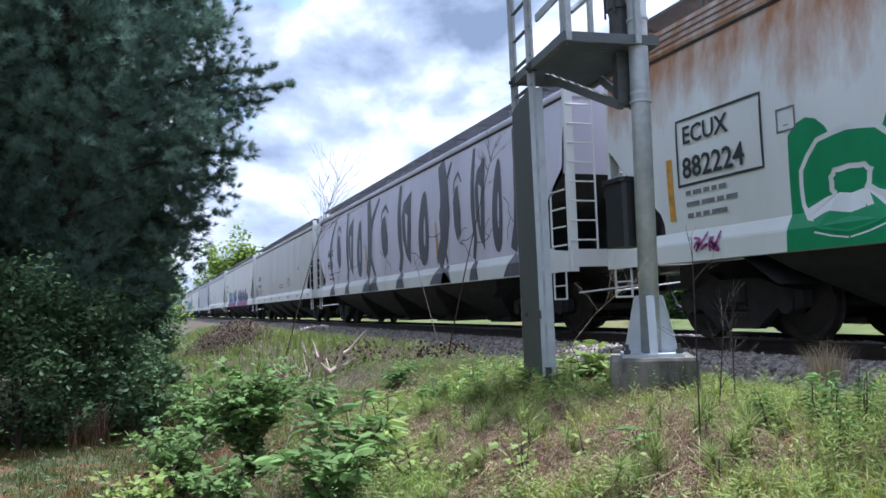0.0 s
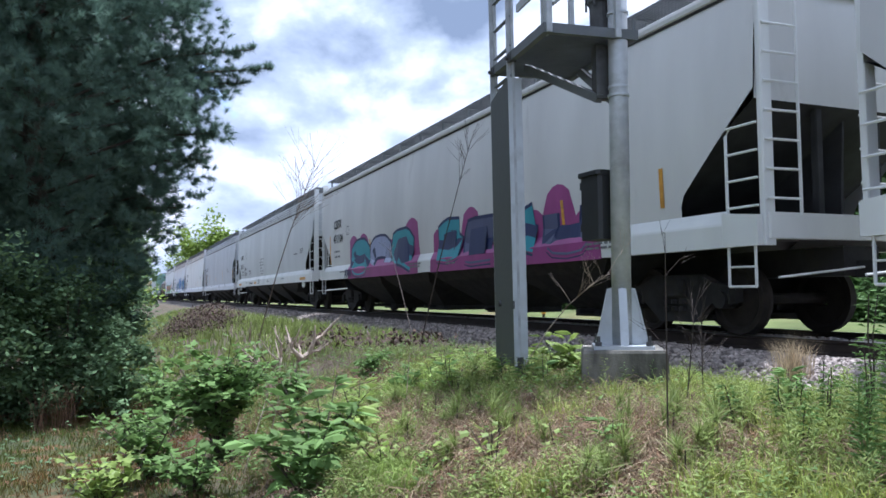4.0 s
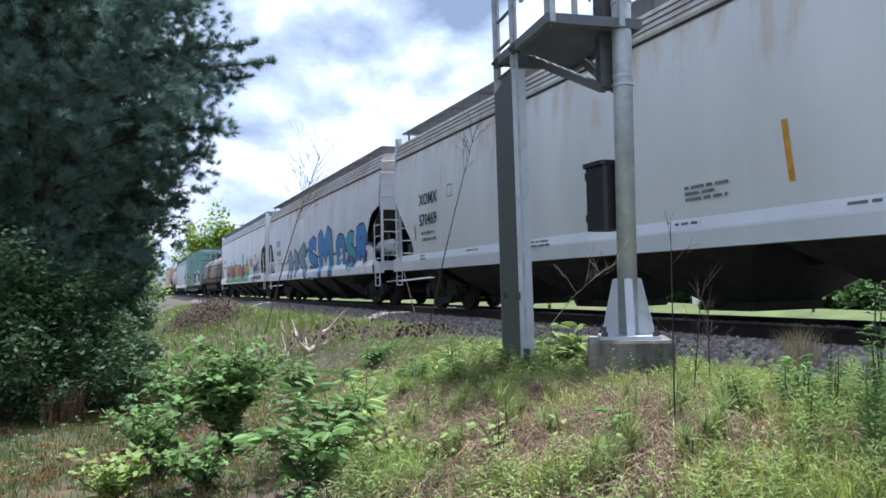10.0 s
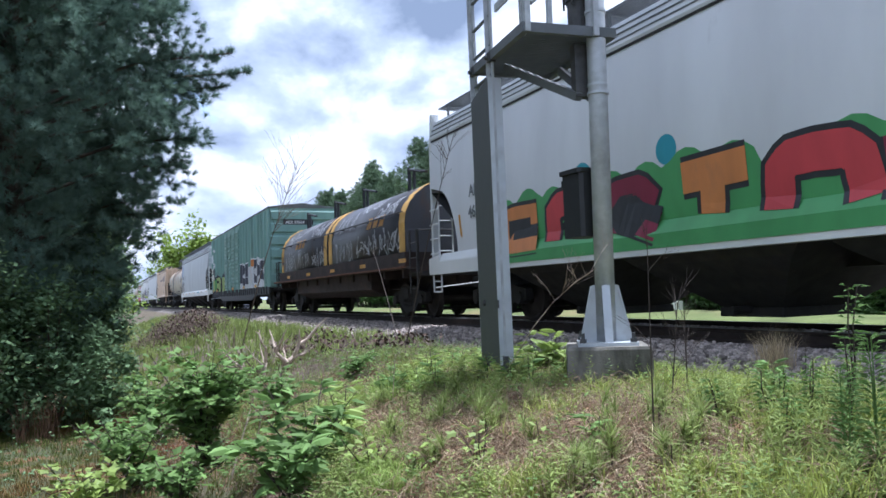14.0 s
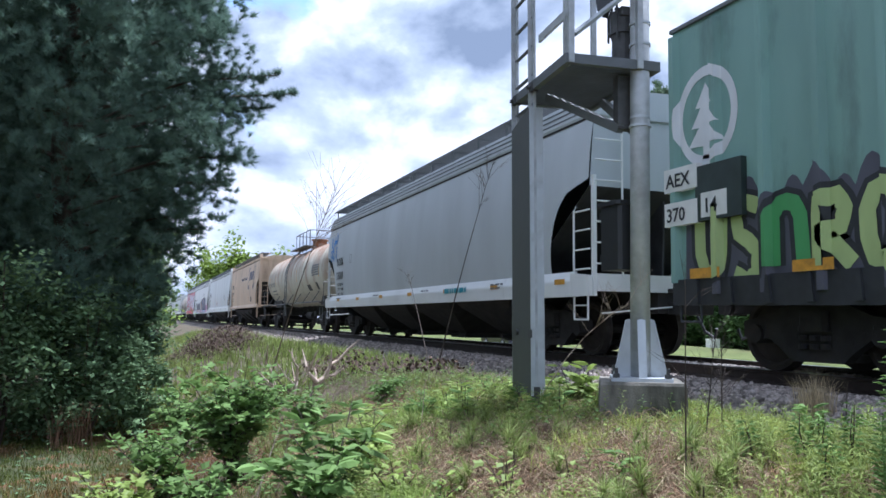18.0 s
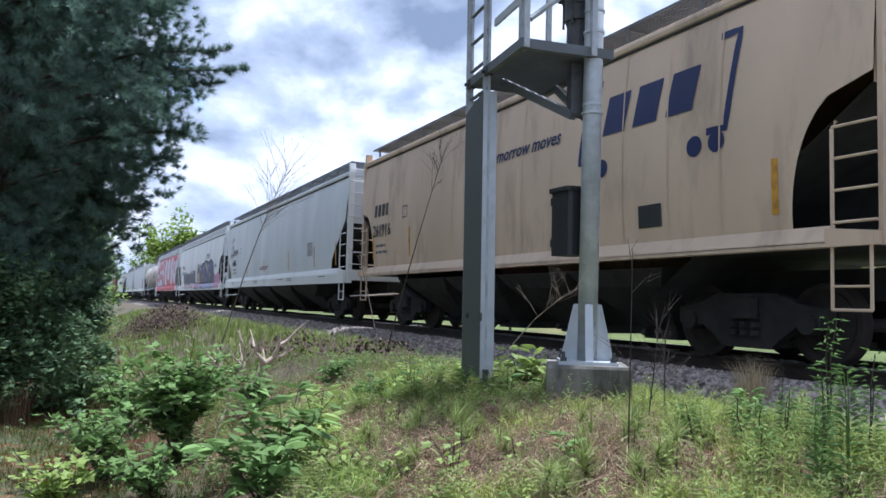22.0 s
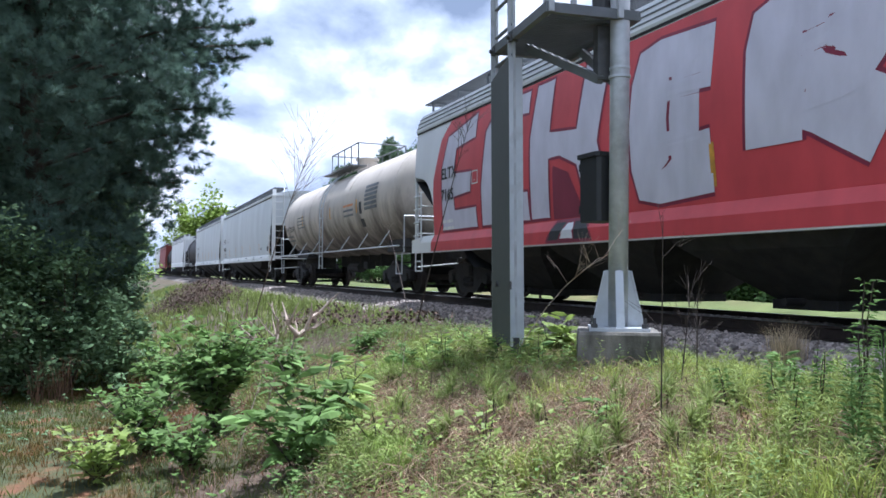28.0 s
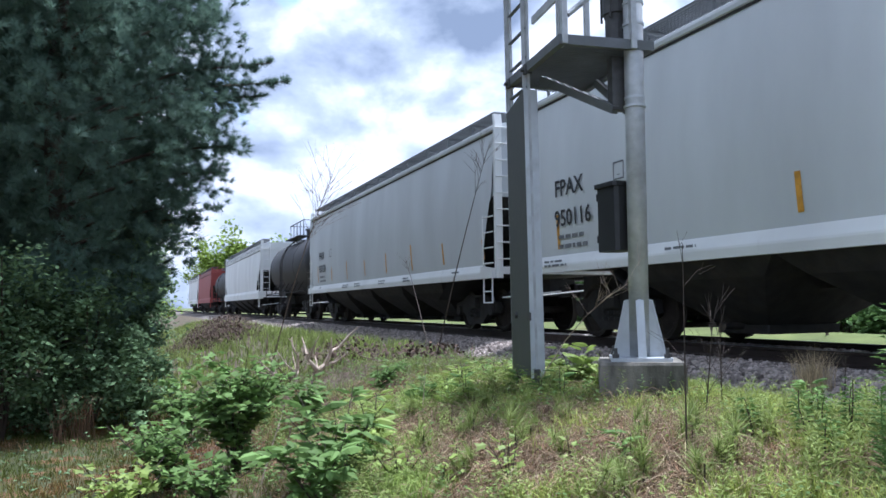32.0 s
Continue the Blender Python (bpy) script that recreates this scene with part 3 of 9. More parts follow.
def hopper(x0, length, body, sill, label, roof_m=None, eave=4.05, sill_top=1.60, cut="straight", sill_bottom=1.09, bulge=0.10, roof_z=4.42, roof_grey="galv_dark", ribs=False, cutx=1.35, tall=None, tank_end=False, plain=False):
    car = root("covered_hopper", label, "hopper car", "freight cars of the train")
    half = length / 2
    h = half - 0.2
    if plain:
        eave, roof_z = 4.24, 4.36
    tall = cut != "round" if tall is None else tall
    cutz, topx = 2.92, 0.05   # where the cut-away lower corner ends, and the end sheet's setback

    # side sheets in level rows; the lower corners are cut away above the trucks
    def edge(z):
        if z >= cutz:
            return h - topx
        t = max(0.0, (z - sill_top) / (cutz - sill_top))
        if cut == "round":
            return h - cutx + (cutx - topx) * (1 - math.sqrt(max(0.0, 1 - (max(0.0, t - 0.05) / 0.95) ** 2)) ** 0.8)
        return h - cutx if t < 0.16 else h - cutx + (cutx - topx) * (t - 0.16) / 0.84

    zs = [sill_top - 0.06, sill_top] + [sill_top + (cutz - sill_top) * i / 10 for i in range(1, 11)] + [cutz + (eave - cutz) * i / 5 for i in range(1, 6)]
    for s in (-1, 1):
        bm = fresh()
        rows = []
        for z in zs:
            e = edge(z)
            xs = [-e, -(h - cutx), -h / 3, h / 3, h - cutx, e]
            rows.append([bm.verts.new((x, -s * side_y(z, bulge), z)) for x in xs])
        for r0, r1 in zip(rows, rows[1:]):
            for q in range(5):
                if abs(r0[q].co.x - r0[q + 1].co.x) < 1e-5 and abs(r1[q].co.x - r1[q + 1].co.x) < 1e-5:
                    continue
                bm.faces.new((r0[q], r0[q + 1], r1[q + 1], r1[q]) if s < 0 else (r1[q], r1[q + 1], r0[q + 1], r0[q]))
        bmesh.ops.remove_doubles(bm, verts=bm.verts, dist=1e-5)
        for f in bm.faces:
            f.smooth = True
        part("side_sheet", bm, body, car)
    ey = -side_y(eave, bulge)
    # roof: a steep stepped shoulder above the eave and a low ridge
    bm = fresh()
    prof = [(ey + 0.025, eave - 0.06), (ey + 0.04, eave - 0.02), (ey + 0.03, eave + 0.05), (ey + 0.005, eave + 0.055), (ey - 0.01, eave + 0.16), (ey - 0.035, eave + 0.165), (ey - 0.05, eave + 0.27), (ey - 0.075, eave + 0.275), (ey - 0.10, roof_z), (0.7, roof_z + 0.04), (0, roof_z + 0.07)]
    if plain:
        prof = [(ey + 0.02, eave - 0.07), (ey + 0.05, eave - 0.05), (ey + 0.06, eave), (ey + 0.05, eave + 0.05), (ey + 0.01, eave + 0.075), (ey - 0.06, eave + 0.08), (0.7, roof_z + 0.1), (0, roof_z + 0.14)]
    prof = prof + [(-a, b) for a, b in prof[-2::-1]]
    loft(bm, [[(x, a, b) for a, b in prof] for x in (-h + topx - 0.04, h - topx + 0.04)], closed=False)
    for x in (-h + topx - 0.04, h - topx + 0.04):
        bm.faces.new([bm.verts.new((x, a, b)) for a, b in (prof if x > 0 else prof[::-1])])
    part("roof", bm, roof_m or body, car)
    bm = fresh()
    box(bm, -h + topx, h - topx, -ey - 0.03, -ey - 0.0, eave - 0.10, eave - 0.065)
    part("eave_seam", bm, "dark_steel", car)
    # dark strips stand for the shadow lines in the roof steps
    for dz, out in () if plain else ((0.052, 0.036), (0.162, 0.0), (0.272, -0.042)):
        bm = fresh()
        box(bm, -h + topx, h - topx, -ey - out - 0.004, -ey - out + 0.04, eave + dz - 0.014, eave + dz + 0.008)
        part("roof_seam", bm, roof_grey, car)
    # ends: upper end sheet, slope sheet, web, posts, ladders and steps
    for s in (-1, 1):
        bm = fresh()
        e = s * (h - topx - 0.01)
        quads(bm, [(e, -ey, eave + 0.05), (e, ey, eave + 0.05), (e, 1.57, cutz - 0.12), (e, -1.57, cutz - 0.12)], [(0, 1, 2, 3) if s < 0 else (3, 2, 1, 0)])
        part("end_sheet", bm, body, car)
        # recess sheets and posts are near-black: their shade is put into the colour
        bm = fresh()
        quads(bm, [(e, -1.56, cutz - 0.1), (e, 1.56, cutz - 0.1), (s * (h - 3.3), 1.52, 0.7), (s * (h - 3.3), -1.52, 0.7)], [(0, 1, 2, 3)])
        part("slope_sheet", bm, "shade_steel", car)
        # web added to block the view through the dark recess
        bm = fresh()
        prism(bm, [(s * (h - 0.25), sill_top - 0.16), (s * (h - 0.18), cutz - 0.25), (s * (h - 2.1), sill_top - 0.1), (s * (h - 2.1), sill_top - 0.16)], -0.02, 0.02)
        part("end_web", bm, "shade_steel", car)
        bm = fresh()
        box(bm, *sorted((s * (h - 0.1), s * (h + 0.05))), -1.5, 1.5, sill_bottom + 0.08, sill_top - 0.06, 0.015)
        part("end_sill", bm, sill, car)
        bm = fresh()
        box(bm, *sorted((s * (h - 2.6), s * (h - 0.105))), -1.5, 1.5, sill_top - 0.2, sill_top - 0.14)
        part("shear_plate", bm, "shade_steel", car)
        for y in (-1.555, 1.555):
            bm = fresh()
            wide = 0.17 if tall else 0.07
            box(bm, *sorted((s * (h - 0.05), s * (h + 0.03))), *sorted((y, y - math.copysign(wide, y))), sill_bottom, (eave + 0.02) if tall else cutz + 0.05, 0.012)
            if tall:
                prism(bm, [(s * (h - 0.05), eave + 0.02), (s * (h + 0.03), eave + 0.02), (s * (h - 0.02), roof_z + 0.16), (s * (h - 0.1), roof_z + 0.16)], *sorted((y * 0.985, y * 0.985 - math.copysign(wide, y))))
            bmesh.ops.recalc_face_normals(bm, faces=bm.faces)
            part("corner_post", bm, sill, car)
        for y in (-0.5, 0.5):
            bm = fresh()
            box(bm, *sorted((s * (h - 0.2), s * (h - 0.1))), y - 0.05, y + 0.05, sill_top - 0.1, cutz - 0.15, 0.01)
            part("end_post", bm, "shade_steel", car)
        bm = fresh()
        xa, xb = s * (h - 0.5), s * (h - 0.02)
        tube(bm, [(xa, -1.585, sill_top - 0.15), (xa, -1.60, sill_top + 0.1), (xa, -1.60, 2.42), (xa + s * 0.04, -1.585, 2.5)], 0.02, 6)
        for k in range(4):
            z = sill_top + 0.02 + 0.32 * k
            tube(bm, [(xa, -1.60, z), (xb, -1.595, z)], 0.016, 6)
        part("side_ladder", bm, sill, car)
        bm = fresh()
        xe = s * (h + 0.06)
        tube(bm, [(xe, -1.02, sill_top - 0.1), (xe, -1.02, eave + 0.15), (xe - s * 0.2, -0.95, roof_z + 0.25)], 0.02, 6)
        for k in range(9):
            z = sill_top + 0.1 + 0.34 * k
            if z < eave + 0.2:
                tube(bm, [(xe, -1.02, z), (xe - s * 0.02, -1.53, z)], 0.016, 6)
        part("end_ladder", bm, sill, car)
        bm = fresh()
        for k in (-0.52, -0.1):
            tube(bm, [(s * (h + k), -1.58, sill_bottom + 0.02), (s * (h + k), -1.58, 0.62)], 0.018, 6)
        tube(bm, [(s * (h - 0.52), -1.58, 0.62), (s * (h - 0.1), -1.58, 0.62)], 0.018, 6)
        tube(bm, [(s * (h - 0.52), -1.58, 0.85), (s * (h - 0.1), -1.58, 0.85)], 0.014, 6)
        part("sill_step", bm, sill, car)
        bm = fresh()
        tube(bm, [(s * (h + 0.1), -1.45, 0.72), (s * (h + 0.1), 0.1, 0.86), (s * (h + 0.4), 0.12, 0.94)], 0.016, 6)
        part("uncoupling_lever", bm, sill, car)
    bm = fresh()
    tube(bm, [(-h + 0.75, -0.9, sill_top + 0.06), (-h + 1.35, -0.9, sill_top + 0.06)], 0.16, 14)
    part("brake_cylinder", bm, roof_grey, car)
    bm = fresh()
    tube(bm, [(-h + 0.7, 0.6, sill_top + 0.08), (-h + 1.4, 0.6, sill_top + 0.08)], 0.2, 14)
    part("air_reservoir", bm, roof_grey, car)
    if tank_end:
        bm = fresh()
        ring = [(h - 1.28, 0.1), (h - 1.25, 0.2), (h - 1.16, 0.235), (h - 0.3, 0.235), (h - 0.21, 0.2), (h - 0.18, 0.1)]
        loft(bm, [[(x, -1.12 + r * math.cos(2 * math.pi * k / 18), sill_top + 0.36 + r * math.sin(2 * math.pi * k / 18)) for k in range(18)] for x, r in ring])
        for f in bm.faces:
            f.smooth = len(f.verts) == 4
        part("brake_reservoir", bm, sill, car, "pale round-ended brake reservoir")
        bm = fresh()
        box(bm, h - 0.45, h - 0.2, -0.6, -0.25, sill_top - 0.1, sill_top + 0.45, 0.03)
        part("brake_valve", bm, roof_grey, car)
        bm = fresh()
        tube(bm, [(h - 0.6, -0.4, sill_top + 0.6), (h - 0.3, -0.9, sill_top + 0.5), (h - 0.2, -1.2, sill_top + 0.2), (h - 0.4, -1.3, sill_top - 0.1)], 0.02, 6)
        part("brake_pipe", bm, roof_grey, car)
    # side sills
    for s in (-1, 1):
        bm = fresh()
        y = s * 1.60
        pr = [(-s * side_y(sill_top, bulge) - s * 0.03, sill_top), (-s * side_y(sill_top, bulge) + s * 0.004, sill_top), (y + s * 0.038, sill_top - 0.15), (y + s * 0.045, sill_top - 0.18), (y + s * 0.045, sill_bottom + 0.05), (y + s * 0.045, sill_bottom), (y - s * 0.12, sill_bottom), (y - s * 0.12, sill_bottom + 0.02), (y - s * 0.06, sill_bottom + 0.03)]
        loft(bm, [[(x, a, b) for a, b in pr] for x in (-h + 0.55, h - 0.55)])
        bmesh.ops.recalc_face_normals(bm, faces=bm.faces)
        part("side_sill", bm, sill, car)
        for q in (-1, 1):
            bm = fresh()
            prism(bm, [(q * (h - 0.56), sill_top - 0.03), (q * h, sill_top - 0.09), (q * h, sill_bottom), (q * (h - 0.56), sill_bottom)], *sorted((y - s * 0.04, y + s * 0.042)))
            bmesh.ops.recalc_face_normals(bm, faces=bm.faces)
            part("jacking_pad", bm, sill, car)
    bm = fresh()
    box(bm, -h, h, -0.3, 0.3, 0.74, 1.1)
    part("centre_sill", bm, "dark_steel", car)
    # discharge bays, close over the rails; underbody shade is in their near-black colour
    n = 4
    step = (2 * (h - 3.0)) / n
    for i in range(n):
        cx = -h + 3.0 + step * (i + 0.5)
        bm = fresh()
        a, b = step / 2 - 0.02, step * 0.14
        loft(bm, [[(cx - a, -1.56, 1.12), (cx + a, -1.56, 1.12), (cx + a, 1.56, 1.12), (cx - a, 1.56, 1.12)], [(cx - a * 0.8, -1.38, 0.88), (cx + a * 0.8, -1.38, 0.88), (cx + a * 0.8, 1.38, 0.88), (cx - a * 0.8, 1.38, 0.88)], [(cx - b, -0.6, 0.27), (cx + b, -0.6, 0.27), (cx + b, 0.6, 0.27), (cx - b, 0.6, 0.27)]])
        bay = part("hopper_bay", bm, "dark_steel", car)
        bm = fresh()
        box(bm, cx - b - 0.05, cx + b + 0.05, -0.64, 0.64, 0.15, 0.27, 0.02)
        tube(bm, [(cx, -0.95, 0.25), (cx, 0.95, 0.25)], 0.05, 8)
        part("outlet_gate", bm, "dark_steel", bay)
    # roof walk: open grating along both edges of the roof
    zw = roof_z + 0.27
    for s in (-1, 1):
        bm = fresh()
        ya, yb = s * 1.40, s * 0.80
        for k in range(11):
            y = ya + (yb - ya) * k / 10
            box(bm, -h + 0.25, h - 0.25, y - 0.009, y + 0.009, zw - 0.04, zw)
        x = -h + 0.3
        while x < h - 0.25:
            box(bm, x - 0.008, x + 0.008, *sorted((ya, yb)), zw - 0.03, zw - 0.005)
            x += 0.075
        part("running_board", bm, roof_grey, car)
        bm = fresh()
        box(bm, -0.02, 0.02, *sorted((ya, yb)), zw - 0.075, zw - 0.041)
        box(bm, -0.02, 0.02, *sorted((ya, ya - s * 0.04)), roof_z - 0.02, zw - 0.042)
        br = part("board_bracket", bm, roof_grey, car)
        x = br.location.x = -h + 0.7
        while x < h - 1.9 and s < 0:
            x += 1.45
            b2 = br.copy()
            scene.collection.objects.link(b2)
            b2.location.x = x
    bm = fresh()
    x = -h + 2.2
    while x < h - 1.5:
        box(bm, x, x + 1.1, -0.4, 0.4, roof_z + 0.05, roof_z + 0.17, 0.04)
        x += 1.5
    part("hatch_row", bm, roof_grey, car)
    if ribs:
        for k in range(int(2 * h / 0.9)):
            x = -h + 2.0 + k * 0.9
            if x < h - 1.9:
                bm = flat_shape([(x, sill_top), (x + 0.025, sill_top), (x + 0.025, eave - 0.1), (x, eave - 0.1)], 0.012, bulge)
                part("panel_seam", bm, body, car)
    couplers(car, half)
    # the body sits a little to the rear of the middle between its couplings' far faces
    trucks(car, x0 - BACK, (-(half - 2.3), half - 2.3))
    for o in car.children:
        o.location.x -= BACK
    TRAIN.append((car, x0))
    return car


BACK = 0.55


def boxcar(x0, length, label):
    car = root("boxcar", label, "boxcar", "freight cars of the train")
    h = length / 2 - 0.35
    zb, zt, y = 1.12, 4.62, 1.5
    body = paint("boxcar_green", (0.165, 0.265, 0.235), (0.08, 0.10, 0.09), 0.56, 0.15)
    M["boxcar_green"] = body
    bm = fresh()
    box(bm, -h, h, -y, y, zb, zt)
    part("carbody", bm, body, car, "faded green steel box body")
    bm = fresh()
    pr = [(-y - 0.04, zt), (-y - 0.04, zt + 0.05), (0, zt + 0.22), (y + 0.04, zt + 0.05), (y + 0.04, zt)]
    loft(bm, [[(x, a, b) for a, b in pr] for x in (-h - 0.03, h + 0.03)])
    part("roof", bm, "galv_dark", car)
    # side posts either side of a wide double door with corrugated leaves
    for s in (-1, 1):
        for k in range(24):
            x = -h + 0.05 + k * (2 * h - 0.1) / 23
            if abs(x + 1.0) < 2.72:
                continue
            bm = fresh()
            yy = s * y
            loft(bm, [[(x - 0.09, yy, z), (x - 0.045, yy + s * 0.09, z), (x + 0.045, yy + s * 0.09, z), (x + 0.09, yy, z)] for z in (zb, zt - 0.08)])
            part("side_post", bm, body, car)
        for dx in (-2.65, 0.0):
            bm = fresh()
            a, b = dx - 1.02, dx + 2.65 - 1.02
            yy = s * (y + 0.05)
            box(bm, a + 0.02, b - 0.02, *sorted((s * y, yy)), zb + 0.05, zt - 0.15)
            z = zb + 0.15
            while z < zt - 0.35:
                for c, d in ((a + 0.08, a + 1.25), (a + 1.4, b - 0.08)):
                    loft(bm, [[(x, yy, z), (x, yy + s * 0.055, z + 0.05), (x, yy + s * 0.055, z + 0.10), (x, yy, z + 0.15)] for x in (c, d)])
                z += 0.205
            door = part("door", bm, body, car, "corrugated green door leaf with flaking paint")
            bm = fresh()
            for x in (a + 1.28, a + 1.36, b - 0.05):
                tube(bm, [(x, yy + s * 0.07, zb - 0.1), (x, yy + s * 0.07, zt - 0.1)], 0.022, 6)
            part("lock_rod", bm, body, door)
        bm = fresh()
        prism(bm, [(-h, zb + 0.04), (-h, zb - 0.3), (-h + 3.2, zb - 0.34), (-h + 4.6, 0.56), (h - 4.6, 0.56), (h - 3.2, zb - 0.34), (h, zb - 0.3), (h, zb + 0.04)], *sorted((s * (y - 0.02), s * (y + 0.06))))
        for k in range(30):
            x = -h + 0.5 + k * (2 * h - 1) / 29
            prism(bm, [(x - 0.05, zb - 0.29), (x + 0.05, zb - 0.29), (x + 0.02, zb + 0.03), (x - 0.02, zb + 0.03)], *sorted((s * (y + 0.06), s * (y + 0.1))))
        part("side_sill", bm, "black", car)
    for s in (-1, 1):
        for k in range(6):
            bm = fresh()
            z = zb + 0.14 + k * 0.56
            loft(bm, [[(s * h, yy, z), (s * (h + 0.08), yy, z + 0.05), (s * (h + 0.085), yy, z + 0.38), (s * h, yy, z + 0.46)] for yy in (-1.44, 1.44)])
            bmesh.ops.recalc_face_normals(bm, faces=bm.faces)
            part("end_rib", bm, body, car)
        if s > 0:
            bm = fresh()
            ladder(bm, s * (h - 0.3), -y - 0.1, zb, zb + 1.55, 0.46, "x", 0.4)
            part("side_ladder", bm, body, car)
        bm = fresh()
        ladder(bm, s * (h + 0.14), -1.15, zb, zb + 1.55, 0.46, "y", 0.4)
        part("end_ladder", bm, body, car)
        bm = fresh()
        box(bm, *sorted((s * (h + 0.08), s * (h + 0.32))), -1.4, 1.4, zb - 0.12, zb - 0.06)
        part("crossover_platform", bm, "dark_steel", car)
        bm = fresh()
        for k in (-0.52, -0.12):
            tube(bm, [(s * (h + k), -1.52, zb), (s * (h + k), -1.52, 0.6)], 0.018, 6)
        tube(bm, [(s * (h - 0.52), -1.52, 0.6), (s * (h - 0.12), -1.52, 0.6)], 0.018, 6)
        part("sill_step", bm, "black", car)
    bm = fresh()
    n = 24
    for r, q in ((0.26, 0.02),):
        ring = [(h + 0.22, 0.35 + r * math.cos(2 * math.pi * k / n), 2.35 + r * math.sin(2 * math.pi * k / n)) for k in range(n + 1)]
        tube(bm, ring, q, 6, caps=False)
    for k in range(5):
        a = 2 * math.pi * k / 5
        tube(bm, [(h + 0.2, 0.35, 2.35), (h + 0.22, 0.35 + 0.25 * math.cos(a), 2.35 + 0.25 * math.sin(a))], 0.012, 5)
    tube(bm, [(h + 0.02, 0.35, 2.35), (h + 0.22, 0.35, 2.35)], 0.05, 8)
    box(bm, h + 0.08, h + 0.2, 0.15, 0.5, 1.55, 2.3, 0.02)
    part("hand_brake", bm, "dark_steel", car)
    bm = fresh()
    box(bm, -h, h, -0.35, 0.35, 0.72, zb - 0.02)
    for k in range(9):
        x = -h + 1 + k * (2 * h - 2) / 8
        box(bm, x - 0.08, x + 0.08, -1.45, 1.45, 0.9, zb - 0.02)
    part("underframe", bm, "dark_steel", car)
    couplers(car, h + 0.1)
    trucks(car, x0, (-(h - 1.9), h - 1.9))
    TRAIN.append((car, x0))
    return car


def end_platform(bm, s, h, z=1.12):
    box(bm, *sorted((s * (h - 0.9), s * h)), -1.45, 1.45, z - 0.1, z)


def coil_car(x0, length, label):
    car = root("coil_car", label, "coil car", "freight cars of the train")
    h = length / 2 - 0.5
    hood = mat("coil_hood", (0.062, 0.063, 0.072), 0.45, 0.0, 0.25, 1.2, (1, 1, 0.4), 0.1, 9, (0.10, 0.055, 0.035), (0.56, 0.8), 1.6)
    for k, (a, b) in enumerate(((-h + 0.7, -0.08), (0.08, h - 0.7))):
        bm = fresh()
        prof = [(-1.5, 1.62), (-1.5, 2.35)] + [(-1.5 * math.cos(t), 2.35 + 1.15 * math.sin(t)) for t in (i * math.pi / 14 for i in range(1, 14))] + [(1.5, 2.35), (1.5, 1.62)]
        loft(bm, [[(x, p, q) for p, q in prof] for x in (a, b)])
        for fc in bm.faces:
            fc.smooth = len(fc.verts) == 4
        hd = part("hood", bm, hood, car, "dark weathered steel coil hood")
        for x in (a + 0.02, b - 0.42):
            bm = fresh()
            loft(bm, [[(xx, p * 1.008, 1.62 + (q - 1.62) * 1.008) for p, q in prof] for xx in (x, x + 0.4)], caps=False, closed=False)
            part("end_band", bm, "yellow_band", hd, "rust-spotted yellow band")
        for s in (0.22, 0.78):
            x = a + (b - a) * s
            for y in (-0.75, 0.75):
                bm = fresh()
                tube(bm, [(x, y, 3.3), (x, y, 3.95)], 0.05, 6)
                tube(bm, [(x, y, 3.9), (x + 1.0, y * 0.9, 3.72)], 0.04, 6)
                tube(bm, [(x + 0.35, y, 3.3), (x + 0.35, y, 3.84)], 0.045, 6)
                part("lifting_bracket", bm, "black", hd)
    for s in (-1, 1):
        bm = fresh()
        tube(bm, [(-h + 0.75, s * 1.56, 2.62), (h - 0.75, s * 1.56, 2.62)], 0.02, 6)
        for k in range(12):
            x = -h + 1.2 + k * (2 * h - 2.4) / 11
            tube(bm, [(x, s * 1.44, 2.6), (x, s * 1.57, 2.62)], 0.025, 6)
        part("grab_rail", bm, "black", car)
        bm = fresh()
        box(bm, -h + 0.3, h - 0.3, *sorted((s * 1.6, s * 1.78)), 1.22, 1.26)
        part("side_ledge", bm, "rust", car)
    bm = fresh()
    for s in (-1, 1):
        loft(bm, [[(x, s * 1.5, 1.25), (x, s * 1.58, 1.25), (x, s * 1.58, 1.62), (x, s * 1.45, 1.62)] for x in (-h + 0.6, h - 0.6)])
        box(bm, -h, h, *sorted((s * 1.45, s * 1.66)), 1.2, 1.25)
        loft(bm, [[(x, s * 1.5, 1.2), (x, s * 1.5, 0.75), (x, s * 1.0, 0.55), (x, s * 0.9, 1.2)] for x in (-h + 3.4, h - 3.4)])
    box(bm, -h, h, -0.5, 0.5, 0.75, 1.2)
    for k in range(11):
        x = -h + 0.8 + k * (2 * h - 1.6) / 10
        box(bm, x - 0.06, x + 0.06, -1.56, 1.56, 1.0, 1.62)
    bmesh.ops.recalc_face_normals(bm, faces=bm.faces)
    part("trough_frame", bm, "frame_brown", car, "sooty brown steel trough frame")
    for s in (-1, 1):
        bm = fresh()
        end_platform(bm, s, h + 0.2)
        ladder(bm, s * (h - 0.1), -1.55, 0.6, 2.1, 0.44, "x", 0.36)
        tube(bm, [(s * (h + 0.1), -1.5, 1.1), (s * (h + 0.1), -1.5, 2.1), (s * (h + 0.1), 1.5, 2.1), (s * (h + 0.1), 1.5, 1.1)], 0.022, 6)
        part("end_platform", bm, "dark_steel", car)
    for k in range(5):
        strip(car, -h + 2 + k * 3.1, 1.36, 0.5, 0.1, bulge=0, off=0.0).location.y = 0.012
    couplers(car, h + 0.25)
    trucks(car, x0, (-(h - 1.7), h - 1.7))
    TRAIN.append((car, x0))
    return car


M["boxcar_patch"] = mat("dark_green_patch", (0.03, 0.045, 0.042), 0.6, 0, 0.25, 3)
